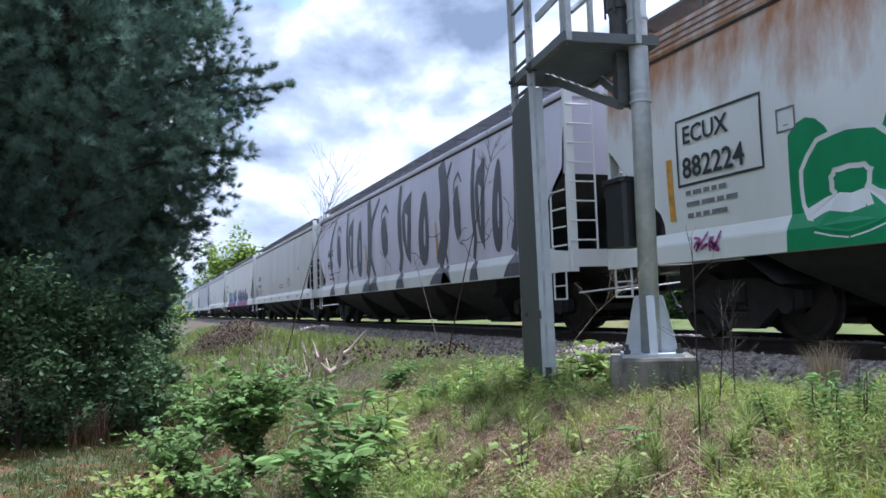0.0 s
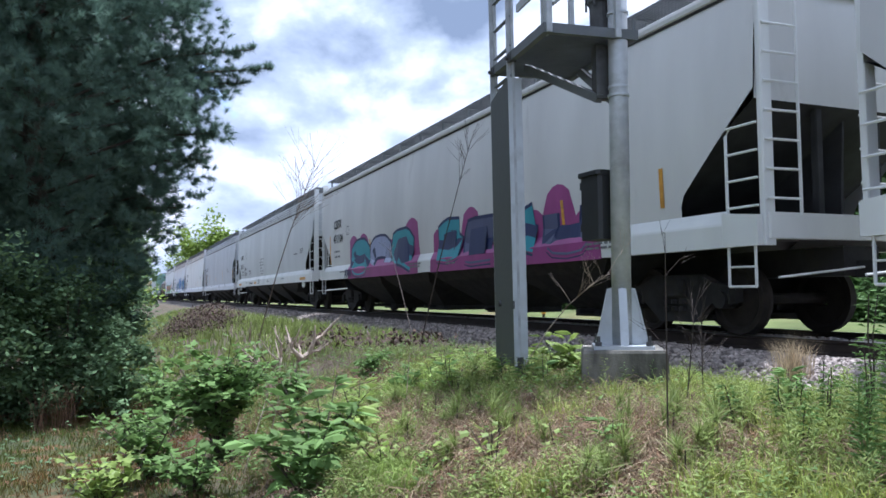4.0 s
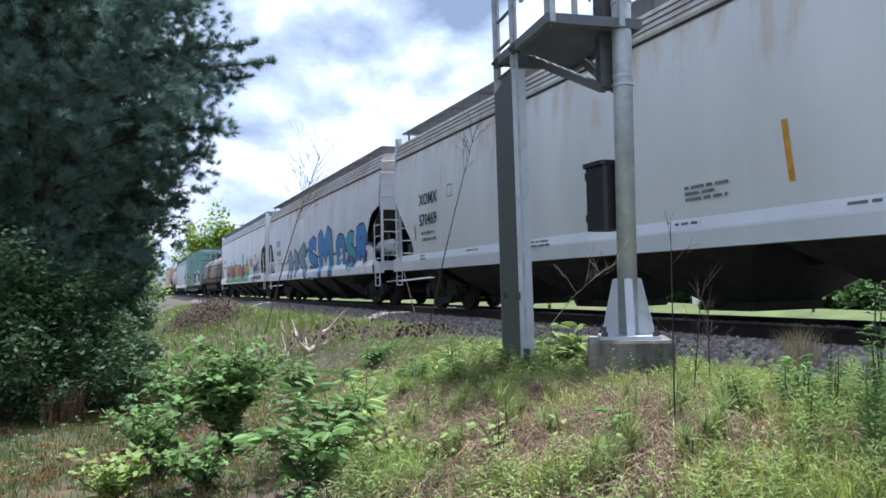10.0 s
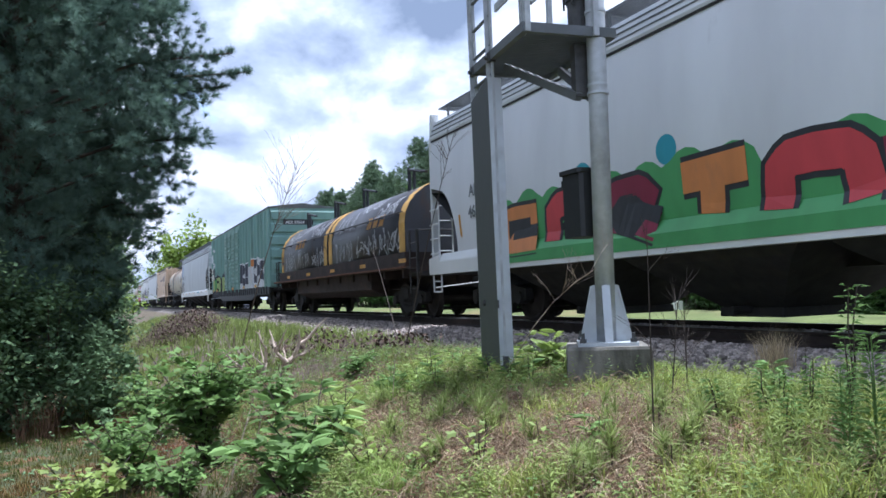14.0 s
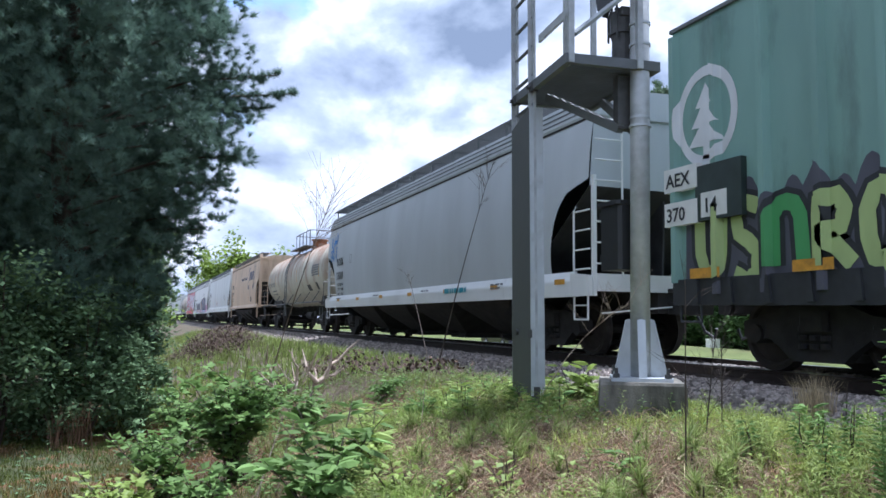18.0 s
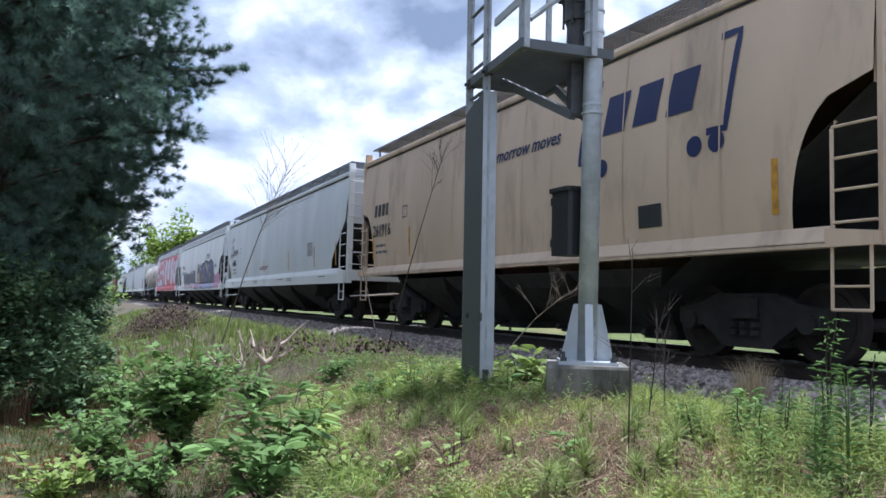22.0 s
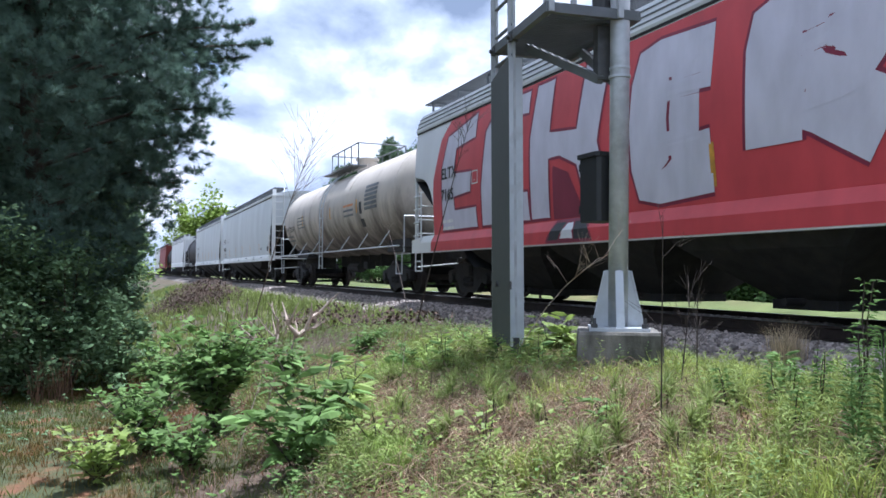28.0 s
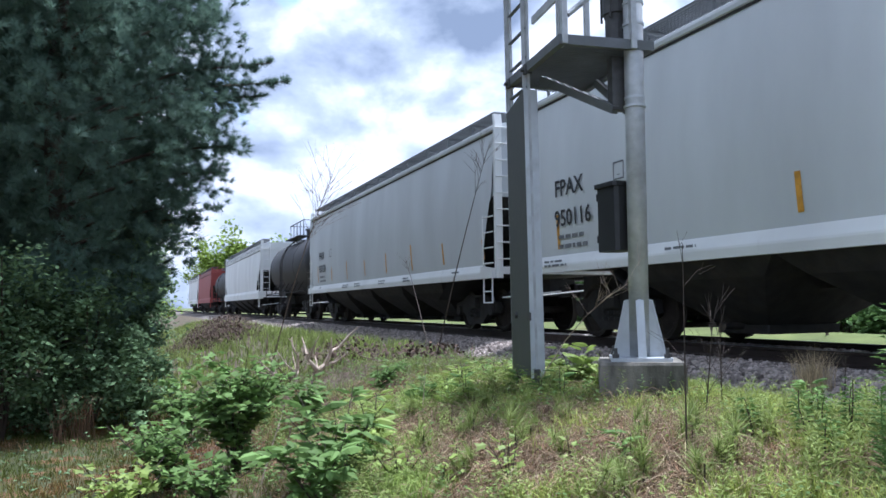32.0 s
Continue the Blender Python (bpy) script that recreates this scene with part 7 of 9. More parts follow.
def plant(name, label, at, height, stems, leaf_m, leaf_len, leaf_w, per, seed, lobes=0, spread=0.35, category="plant", droop=0.2, stem_m="stem", from_low=0.15, branch=0):
    """A weed or sapling: stems from one root, each a part, with a part of leaves that hang on it."""
    rs = random.Random(seed)
    x, y = at
    o = root(name, label, category, at=pose(x, y, ground_z(x, y) - 0.02))
    for s in range(stems):
        a = rs.uniform(0, 6.28)
        lean = rs.uniform(0.1, 1.0) * spread
        hh = height * rs.uniform(0.65, 1.0)
        pts = [Vector((math.cos(a) * lean * t ** 1.4 + rs.uniform(-0.01, 0.01), math.sin(a) * lean * t ** 1.4 + rs.uniform(-0.01, 0.01), hh * t)) for t in (0, 0.25, 0.5, 0.75, 1.0)]
        bm = fresh()
        tube(bm, pts, 0.005 + 0.004 * height, 5, 0.0025)
        twigs = [pts]
        for _ in range(branch):
            t = rs.uniform(0.3, 0.85)
            p = pts[int(t * 4)].lerp(pts[min(4, int(t * 4) + 1)], t * 4 % 1)
            b = rs.uniform(0, 6.28)
            L = hh * rs.uniform(0.2, 0.4)
            q = [p, p + Vector((math.cos(b) * L * 0.5, math.sin(b) * L * 0.5, L * 0.35)), p + Vector((math.cos(b) * L, math.sin(b) * L, L * 0.5))]
            twigs.append(q)
        stem = part("stem", bm, stem_m, o)
        for q in twigs[1:]:
            bm = fresh()
            tube(bm, q, 0.004, 4, 0.002)
            part("twig", bm, stem_m, stem)
        V, F = [], []
        for tw in twigs:
            cnt = per if tw is pts else max(3, per // 2)
            for k in range(cnt):
                t = from_low + (1 - from_low) * (k + rs.random()) / cnt
                m = len(tw) - 1
                p = tw[min(m - 1, int(t * m))].lerp(tw[min(m, int(t * m) + 1)], min(1, t * m - min(m - 1, int(t * m))))
                b = k * 2.4 + rs.uniform(-0.5, 0.5)
                el = rs.uniform(-droop, 0.55)
                d = Vector((math.cos(b) * math.cos(el), math.sin(b) * math.cos(el), math.sin(el)))
                ln = leaf_len * rs.uniform(0.6, 1.15) * (1.15 - 0.4 * t)
                v, f = leaf_verts(p + d * 0.02, d, Vector((rs.gauss(0, 0.55), rs.gauss(0, 0.55), 1)), ln, leaf_w * ln / leaf_len, lobes=lobes)
                i = len(V)
                V += v
                F += [tuple(j + i for j in q) for q in f]
        lv = mesh_object("leaves", V, F, leaf_m)
        lv.parent = stem
    return o


def tufts(V, F, p, d, r, n, rs, w=0.006):
    """A pine tuft: stiff needles that spread round the twig's tip."""
    d = d.normalized()
    a = d.cross(Vector((0.3, 0.2, 1))).normalized()
    b = d.cross(a)
    for k in range(n):
        t = rs.uniform(0, 6.283)
        s = rs.uniform(0.2, 1.1)
        e = (d * rs.uniform(-0.1, 1.0) + (a * math.cos(t) + b * math.sin(t)) * s).normalized()
        q = p - d * r * rs.uniform(0, 0.45)
        u = e.cross(d if abs(e.dot(d)) < 0.95 else a).normalized() * w
        i = len(V)
        V += [q - u, q + u, q + e * r * rs.uniform(0.75, 1.1)]
        F.append((i, i + 1, i + 2))


def pine(name, label, at, height, crown_from, reach, seed, limbs=40, tuft_r=0.16, needles=22, trunk_r=0.16, w=0.006, aim=None, top_bias=1.0, m="needle", step=0.16, fill=0, fat=0.5):
    """A pine: tapered trunk, whorls of limbs with side twigs, and needle tufts along and at their ends."""
    rs = random.Random(seed)
    o = root(name, label, "tree", at=at)
    bm = fresh()
    pts = [Vector((0.12 * math.sin(i * 0.9 + seed), 0.12 * math.cos(i * 1.3 + seed) - 0.12, height * i / 8)) for i in range(9)]
    tube(bm, pts, trunk_r, 10, 0.03)
    part("trunk", bm, "bark", o)
    V, F = [], []
    bm = fresh()
    for k in range(limbs):
        t = crown_from + (1 - crown_from) * (k + rs.random() * 0.8) / limbs
        z = height * t
        c = pts[min(7, int(t * 8))].lerp(pts[min(8, int(t * 8) + 1)], t * 8 - min(7, int(t * 8)))
        a = rs.uniform(0, 6.283)
        L = reach * (0.62 + 0.38 * smooth(0.12, 0.45, t)) * (1.0 - ((t - crown_from) / (1 - crown_from)) ** top_bias * 0.85) * rs.uniform(0.6, 1.1)
        rise = rs.uniform(-0.05, 0.45)
        d = Vector((math.cos(a), math.sin(a), rise)).normalized()
        limb = [c + d * L * q + Vector((0, 0, 0.16 * L * q * q)) for q in (0, 0.33, 0.66, 1.0)]
        tube(bm, limb, 0.02 + 0.012 * L, 5, 0.008)
        nside = max(3, int(L / step))
        for j in range(nside):
            q = 0.25 + 0.75 * (j + rs.random()) / nside
            p = limb[min(2, int(q * 3))].lerp(limb[min(3, int(q * 3) + 1)], q * 3 - min(2, int(q * 3)))
            b = rs.choice((-1, 1)) * rs.uniform(0.4, 1.2)
            sd = Vector((d.x * math.cos(b) - d.y * math.sin(b), d.x * math.sin(b) + d.y * math.cos(b), rs.uniform(-0.1, 0.5))).normalized()
            sl = L * rs.uniform(0.12, 0.32) * (1.2 - 0.6 * q)
            tube(bm, [p, p + sd * sl], 0.007, 3, 0.004)
            m2 = max(1, int(sl / (tuft_r * 1.1)))
            for s in range(m2 + 1):
                tufts(V, F, p + sd * sl * (s + 0.5) / (m2 + 0.5), sd + Vector((0, 0, 0.3)), tuft_r * rs.uniform(0.8, 1.2), needles, rs, w)
        tufts(V, F, limb[-1], d + Vector((0, 0, 0.3)), tuft_r * 1.1, needles, rs, w)
    for k in range(fill):
        t = rs.random() ** 0.85
        z = height * (crown_from + (0.97 - crown_from) * t)
        R = reach * (0.42 + fat * math.sin(math.pi * min(1, t * 0.9 + 0.12))) * (1 if t < 0.7 else (1 - t) / 0.3 * 0.85 + 0.15) * (0.68 + 0.32 * smooth(0.05, 0.4, t))
        a, q = rs.uniform(0, 6.283), R * math.sqrt(rs.uniform(0.3, 1.0)) * rs.uniform(0.88, 1.06)
        p = Vector((q * math.cos(a), q * math.sin(a), z))
        d = Vector((math.cos(a), math.sin(a), 0.5))
        for _ in range(6):
            tufts(V, F, p + Vector((rs.gauss(0, 0.16), rs.gauss(0, 0.16), rs.gauss(0, 0.11))) * (tuft_r / 0.17), d + Vector((rs.gauss(0, 0.6), rs.gauss(0, 0.6), rs.gauss(0, 0.4))), tuft_r * rs.uniform(0.8, 1.25), needles, rs, w)
    part("branchwork", bm, "bark", o)
    cr = mesh_object("crown", V, F, m)
    cr.parent = o
    return o


def leafy(name, label, at, height, radius, n, leaf_m, size, seed, trunk_r=0.06, category="tree", crown_from=0.2, trunk=True, stretch=1.0):
    """A broadleaf bush or tree: forked limbs and a crown of many small leaves in uneven clumps."""
    rs = random.Random(seed)
    o = root(name, label, category, at=at)
    bm = fresh()
    tips = []
    nl = 9 if trunk else 7
    for k in range(nl):
        a = k * 2.4 + rs.uniform(-0.4, 0.4)
        zz = height * rs.uniform(max(0.35, crown_from), 1.0)
        rr = radius * rs.uniform(0.3, 0.95) * (1.15 - 0.6 * zz / height)
        e = Vector((math.cos(a) * rr, math.sin(a) * rr * stretch, zz))
        z0 = height * crown_from * rs.uniform(0.3, 1) if trunk else 0.0
        b = Vector((0, 0, z0))
        mid = b.lerp(e, 0.5) + Vector((0, 0, 0.1 * height))
        tube(bm, [b, mid, e], trunk_r * 0.5, 5, 0.008)
        tips += [mid.lerp(e, rs.random()) for _ in range(3)] + [e]
    if trunk:
        tube(bm, [(0, 0, 0), (0.03, 0.02, height * 0.5), (0, 0.05, height * 0.85)], trunk_r, 8, 0.02)
    part("branchwork", bm, "bark", o)
    V, F = [], []
    clumps = []
    for k in range(max(12, n // 70)):
        t = rs.choice(tips)
        clumps.append((t + Vector((rs.gauss(0, radius * 0.25), rs.gauss(0, radius * 0.25 * stretch), rs.gauss(0, height * 0.10))), radius * rs.uniform(0.14, 0.32)))
    for k in range(n):
        c, r = clumps[k % len(clumps)]
        u = Vector((rs.gauss(0, 1), rs.gauss(0, 1), rs.gauss(0, 0.8)))
        p = c + u * r * 0.6
        if p.z < 0.03:
            p.z = rs.uniform(0.03, 0.3) * height
        d = Vector((rs.gauss(0, 1), rs.gauss(0, 1), rs.gauss(-0.2, 0.5))).normalized()
        s = d.cross(Vector((rs.gauss(0, 0.4), rs.gauss(0, 0.4), 1))).normalized()
        ln = size * rs.uniform(0.6, 1.2)
        i = len(V)
        V += [p, p + d * ln * 0.5 + s * ln * 0.32, p + d * ln, p + d * ln * 0.5 - s * ln * 0.32]
        F.append((i, i + 1, i + 2, i + 3))
    cr = mesh_object("crown", V, F, leaf_m)
    cr.parent = o
    return o


def gpose(x, y, rz=0.0, dz=0.0):
    return pose(x, y, ground_z(x, y) - 0.05 + dz, 0, 0, rz)


# pines at the edge of the wood
p1 = pine("pine_tree", "dark green pine with dense needles at the edge of the wood", gpose(-12.6, -1.0), 10.5, 0.09, 2.75, 11, limbs=60, tuft_r=0.135, needles=44, trunk_r=0.17, step=0.13, w=0.0055, fill=2300)
p2 = pine("pine_tree", "dense dark pine overhanging the grassy verge", gpose(-11.6, -3.9), 12, 0.12, 3.0, 23, limbs=60, tuft_r=0.15, needles=38, trunk_r=0.19, step=0.15, w=0.006, fill=2000)
p3 = pine("pine_tree", "dark pine standing deeper in the wood", gpose(-15.8, -3.2, 70), 11.5, 0.1, 3.0, 29, limbs=46, tuft_r=0.2, needles=16, trunk_r=0.18, step=0.3, w=0.014, fill=620)
for xx, yy, rz in ((-17.5, -1.6, 200), (-15.5, -7.5, 140), (-21, -2.6, 310), (-27, -1.8, 20), (-33, -2.5, 100), (-9.6, -7.6, 250), (-42, -2.2, 60), (-55, -3.0, 160)):
    tagged(copy_thing(p3, gpose(xx, yy, rz)), "dark pine standing deeper in the wood", group="pines of the wood")
tagged(p1, group="pines of the wood"), tagged(p2, group="pines of the wood"), tagged(p3, group="pines of the wood")


for k in range(10):                                 # unseen pines behind the viewpoint, added to darken the train's near sides
    xx = -12 + k * 4.2 + 2.0 * math.sin(k * 2.3)
    tagged(copy_thing(p3, pose(xx, -30 - 4 * math.cos(k * 1.7), -1.1, 0, 0, k * 47)), "unseen pine added behind the viewpoint to darken reflections", group="pines of the wood")


def pine_bough():
    """The long limb of the first pine that reaches out over the verge."""
    rs = random.Random(5)
    bm = fresh()
    V, F = [], []
    ends = [(0.75, 3.15, 5.2), (0.7, 2.75, 4.95), (0.5, 2.1, 3.75), (0.6, 2.3, 4.15), (0.8, 2.85, 5.45), (0.5, 1.95, 6.1), (0.4, 1.75, 6.7), (0.5, 1.8, 3.0)]
    for i, e in enumerate(ends):
        a, b = Vector((0.0, 0.0, e[2] * 0.86)), Vector(e)
        mid = a.lerp(b, 0.55) + Vector((0, 0, 0.18))
        tube(bm, [a, mid, b], 0.035, 5, 0.008)
        for j in range(34):
            q = 0.35 + 0.65 * (j + rs.random()) / 34
            p = a.lerp(mid, q * 2) if q < 0.5 else mid.lerp(b, q * 2 - 1)
            sd = Vector((rs.uniform(-1, 1), rs.uniform(-0.2, 1), rs.uniform(-0.5, 0.7))).normalized()
            L = rs.uniform(0.08, 0.42) * (1.25 - q)
            tube(bm, [p, p + sd * L], 0.006, 3, 0.004)
            tufts(V, F, p + sd * L, sd + Vector((0, 0, 0.4)), 0.125, 46, rs, 0.005)
            tufts(V, F, p + sd * L * 0.5, sd, 0.12, 30, rs, 0.0055)
    part("bough", bm, "bark", p1)
    cr = mesh_object("bough_needles", V, F, "needle")
    cr.parent = p1


pine_bough()

# broadleaf undergrowth under the pines
for i, (xx, yy, hh, rr, nn) in enumerate(((-11.0, -0.6, 2.0, 0.75, 3400), (-10.7, -1.5, 2.4, 1.0, 4200), (-10.3, -2.9, 2.9, 1.1, 4600), (-9.8, -4.4, 3.2, 1.2, 4600), (-12.2, -0.15, 2.3, 0.6, 3200), (-14.5, -0.1, 2.6, 0.8, 2600), (-10.9, -0.9, 1.0, 0.7, 1800), (-11.1, 0.0, 0.9, 0.5, 1400), (-10.2, -2.2, 1.1, 0.8, 1800), (-9.9, -3.6, 1.2, 0.8, 1600), (-18.5, -0.1, 3.0, 0.9, 2200))):
    leafy("bush", "dark green broadleaf bush under the pines" if i % 2 else "leafy green sapling thicket at the wood edge", gpose(xx, yy, i * 50), hh, rr, int(nn * 1.8), "bush", 0.078, 40 + i, 0.035, "bush", 0.1, False)
for i, (xx, yy, hh, rr) in enumerate(((-20.5, 0.1, 4.6, 0.9), (-26, 0.1, 4.4, 1.1), (-34, 0.2, 4.6, 1.2), (-48, 0.4, 5.0, 1.6), (-70, 0.0, 7.5, 2.6))):
    leafy("roadside_tree", "light green young tree beside the line", gpose(xx, yy, i * 70), hh, rr, 2400 if i < 3 else 5200, "far_leaf" if i else "bush", 0.16, 70 + i, 0.05, "tree", 0.25)

# woods across the field
far_a = leafy("broadleaf_tree", "sunlit yellow-green broadleaf tree across the line", gpose(-118, 12.5), 11.5, 6.0, 5200, "far_leaf", 0.7, 90, 0.3, "tree", 0.2)
tagged(far_a, group="trees across the field")
for xx, yy, rz in ((-150, 16, 80), (-128, 21, 160), (-185, 15, 40)):
    tagged(copy_thing(far_a, gpose(xx, yy, rz)), group="trees across the field")
far_p = pine("tall_pine", "tall pine with a high crown across the field", gpose(-45, 42), 23, 0.5, 4.6, 31, limbs=40, tuft_r=0.5, needles=16, trunk_r=0.3, w=0.03, top_bias=1.6, m="far_needle", step=0.6, fill=240, fat=0.4)
tagged(far_p, group="trees across the field")
far_q = pine("tall_pine", "tall dark pine behind the mown field", gpose(-52, 47), 26, 0.45, 5.2, 37, limbs=40, tuft_r=0.5, needles=16, trunk_r=0.32, w=0.03, top_bias=1.4, m="far_needle", step=0.6, fill=260, fat=0.4)
tagged(far_q, group="trees across the field")
far_l = leafy("broadleaf_tree", "green broadleaf tree at the edge of the field", gpose(-36, 47), 15, 5.5, 5200, "far_bush", 0.62, 93, 0.25, "tree", 0.1)
tagged(far_l, group="trees across the field")
rsw = random.Random(17)
for k in range(56):                                  # the wood's edge runs along the field, parallel to the line
    xx, yy = 14 - k * 3.1 + rsw.uniform(-1, 1), 40 + rsw.uniform(-2.5, 7)
    src = (far_p, far_l, far_q)[k % 3]
    copy_thing(src, pose(xx, yy, ground_z(xx, yy) - 0.1 - rsw.uniform(0.5, 5.0), 0, 0, rsw.uniform(0, 360)))
for k in range(34):                                  # and goes on behind
    xx, yy = 10 - k * 4.4 + rsw.uniform(-1, 1), 53 + rsw.uniform(0, 7)
    copy_thing(far_l, pose(xx, yy, ground_z(xx, yy) - 0.1 - rsw.uniform(1.0, 4.0), 0, 0, rsw.uniform(0, 360)))
bush_src = []
for k in range(4):
    bush_src.append(tagged(leafy("field_bush", "dense green bush along the far edge of the field", gpose(-20 - 5 * k, 35.5, k * 40), 2.6 + 0.5 * k, 2.2, 1300, "far_bush", 0.4, 120 + k, 0.06, "bush", 0.05, False), group="bushes of the far wood"))
for k in range(48):                                  # low growth that closes the wood's foot
    xx, yy = 6 - k * 1.9 + rsw.uniform(-0.8, 0.8), 34.0 + rsw.uniform(-0.8, 0.8)
    copy_thing(bush_src[k % 4], pose(xx, yy, ground_z(xx, yy) - rsw.uniform(0.9, 1.5), 0, 0, rsw.uniform(0, 360)))
for k in range(84):
    xx, yy = 8 - (k % 42) * 3.0 + rsw.uniform(-1.2, 1.2), 35 + 3.2 * (k // 42) + rsw.uniform(-1.2, 1.8)
    copy_thing(bush_src[k % 4], gpose(xx, yy, rsw.uniform(0, 360)))


def field_things():
    bm = fresh()
    box(bm, -0.32, 0.32, -0.28, 0.28, 0, 0.52, 0.04)
    u = root("utility_box", "white metal utility box in the field", "utility box", at=gpose(-36.6, 31.6))
    part("housing", bm, "white", u)
    bm = fresh()
    box(bm, -0.35, 0.35, -0.31, 0.31, 0.525, 0.58, 0.05)
    part("lid", bm, "white", u)
    o = root("marker_post", "orange and white buried-cable marker post", "marker post", at=gpose(-24.0, 14.0))
    for nm, z0, z1, m, r in (("post", 0, 0.55, "stem", 0.05), ("orange_band", 0.55, 0.85, "orange", 0.085), ("cap", 0.85, 1.05, "white", 0.085)):
        bm = fresh()
        tube(bm, [(0, 0, z0), (0, 0, z1)], r, 10)
        part(nm, bm, m, o)
    for xx, yy in ((-25.0, 17.6), (-26.5, 29.5), (-17.5, 30.0)):
        bm = fresh()
        tube(bm, [(0, 0, 0), (0.02, 0, 1.5)], 0.07, 8, 0.06)
        p = root("wooden_post", "grey weathered wooden post in the field", "post", "field posts", at=gpose(xx, yy))
        part("shaft", bm, "twig", p)


def road_and_sedan():
    bm = fresh()
    xs = [-540, -300, -120, -60, -20, 20, 60, 120, 320]
    for a, b in zip(xs, xs[1:]):
        quads(bm, [(a, 22.0, -1.305), (b, 22.0, -1.305), (b, 26.9, -1.305), (a, 26.9, -1.305)], [(0, 1, 2, 3)])
    bmesh.ops.remove_doubles(bm, verts=bm.verts, dist=1e-4)
    tagged(obj("road", bm, "asphalt"), "grey asphalt road running along the railway", "road", kind="structure")
    car = root("sedan", "black four-door sedan driving along the road", "car", at=pose(-25.5, 24.4, -1.3))
    low = [(-2.36, 0.34), (-2.42, 0.62), (-2.32, 0.90), (-1.6, 0.96), (1.05, 0.93), (1.9, 0.82), (2.34, 0.66), (2.42, 0.42), (2.3, 0.24), (-2.2, 0.24)]
    bm = fresh()
    loft(bm, [[(x * k, y, 0.6 + (z - 0.6) * k) for x, z in low] for y, k in ((-0.9, 0.95), (-0.82, 1.0), (0.82, 1.0), (0.9, 0.95))])
    body = part("body", bm, "car_paint", car)
    bm = fresh()
    loft(bm, [[(-1.75, -0.8, 0.93), (1.2, -0.8, 0.91), (1.2, 0.8, 0.91), (-1.75, 0.8, 0.93)], [(-0.95, -0.62, 1.40), (0.22, -0.62, 1.40), (0.22, 0.62, 1.40), (-0.95, 0.62, 1.40)], [(-0.85, -0.55, 1.44), (0.12, -0.55, 1.44), (0.12, 0.55, 1.44), (-0.85, 0.55, 1.44)]])
    part("roof", bm, "car_paint", body)
    for s in (-1, 1):
        for a, b, c, d in ((-1.35, -0.38, -0.36, -0.84), (-0.30, 0.86, 0.12, -0.28)):
            bm = fresh()
            quads(bm, [(a, s * 0.79, 0.98), (b, s * 0.79, 0.98), (c, s * 0.655, 1.36), (d, s * 0.655, 1.36)], [(0, 1, 2, 3) if s < 0 else (3, 2, 1, 0)])
            part("side_window", bm, "car_glass", body)
        bm = fresh()
        box(bm, 0.72, 0.9, *sorted((s * 0.8, s * 1.0)), 0.95, 1.07, 0.02)
        part("wing_mirror", bm, "car_paint", body)
        bm = fresh()
        box(bm, -2.42, -2.24, *sorted((s * 0.62, s * 0.87)), 0.7, 0.86, 0.02)
        part("tail_light", bm, "tail", body)
        bm = fresh()
        box(bm, 2.1, 2.36, *sorted((s * 0.55, s * 0.86)), 0.62, 0.75, 0.02)
        part("headlight", bm, "white", body)
        for x in (-1.36, 1.36):
            bm = fresh()
            tube(bm, [(x, s * 0.72, 0.32), (x, s * 0.915, 0.32)], 0.32, 20)
            w = part("wheel", bm, "tyre", car)
            bm = fresh()
            tube(bm, [(x, s * 0.9, 0.32), (x, s * 0.925, 0.32)], 0.21, 18)
            part("rim", bm, "alu", w)
    return car


SEDAN = road_and_sedan()
field_things()

# small weeds, saplings and stalks on the bank
plant("pokeweed", "broad-leaved green weed on the bank", (-5.95, 1.45), 0.74, 6, "leaf", 0.25, 0.09, 10, 1, spread=0.5, branch=2)
plant("pokeweed", "tall weed with long pointed leaves", (-6.3, 1.85), 0.62, 5, "leaf_lime", 0.22, 0.08, 9, 2, spread=0.4, branch=1)
plant("pokeweed", "broad-leaved weed among dry stalks", (-5.45, 1.2), 0.6, 6, "leaf", 0.2, 0.09, 12, 22, spread=0.45, branch=2)
plant("sweetgum_sapling", "bushy sapling with star-shaped leaves", (-7.5, 0.86), 1.25, 10, "leaf", 0.13, 0.115, 24, 3, lobes=3, spread=0.55, branch=6, category="sapling", from_low=0.03)
plant("sweetgum_sapling", "low sapling with star-shaped green leaves", (-6.9, 0.25), 0.65, 9, "leaf", 0.13, 0.1, 13, 4, lobes=3, spread=0.6, branch=3, category="sapling")
plant("sweetgum_sapling", "leafy sapling with star-shaped leaves", (-6.3, 0.55), 0.5, 8, "leaf", 0.12, 0.1, 12, 24, lobes=3, spread=0.5, branch=2, category="sapling")
plant("sweetgum_sapling", "leafy sapling with star-shaped leaves", (-6.2, -0.1), 0.45, 8, "leaf_lime", 0.12, 0.1, 12, 25, lobes=3, spread=0.5, branch=2, category="sapling")
plant("sweetgum_sapling", "small sapling with bright lime leaves", (-4.35, 2.15), 0.36, 4, "leaf_lime", 0.1, 0.09, 8, 5, lobes=3, spread=0.18, category="sapling")
plant("sweetgum_sapling", "small sapling with bright lime leaves", (-5.15, 1.7), 0.42, 5, "leaf_lime", 0.11, 0.1, 9, 6, lobes=3, spread=0.28, category="sapling")
plant("sweetgum_sapling", "small sapling with bright lime leaves", (-4.75, 1.85), 0.3, 4, "leaf_lime", 0.1, 0.09, 7, 26, lobes=3, spread=0.25, category="sapling")
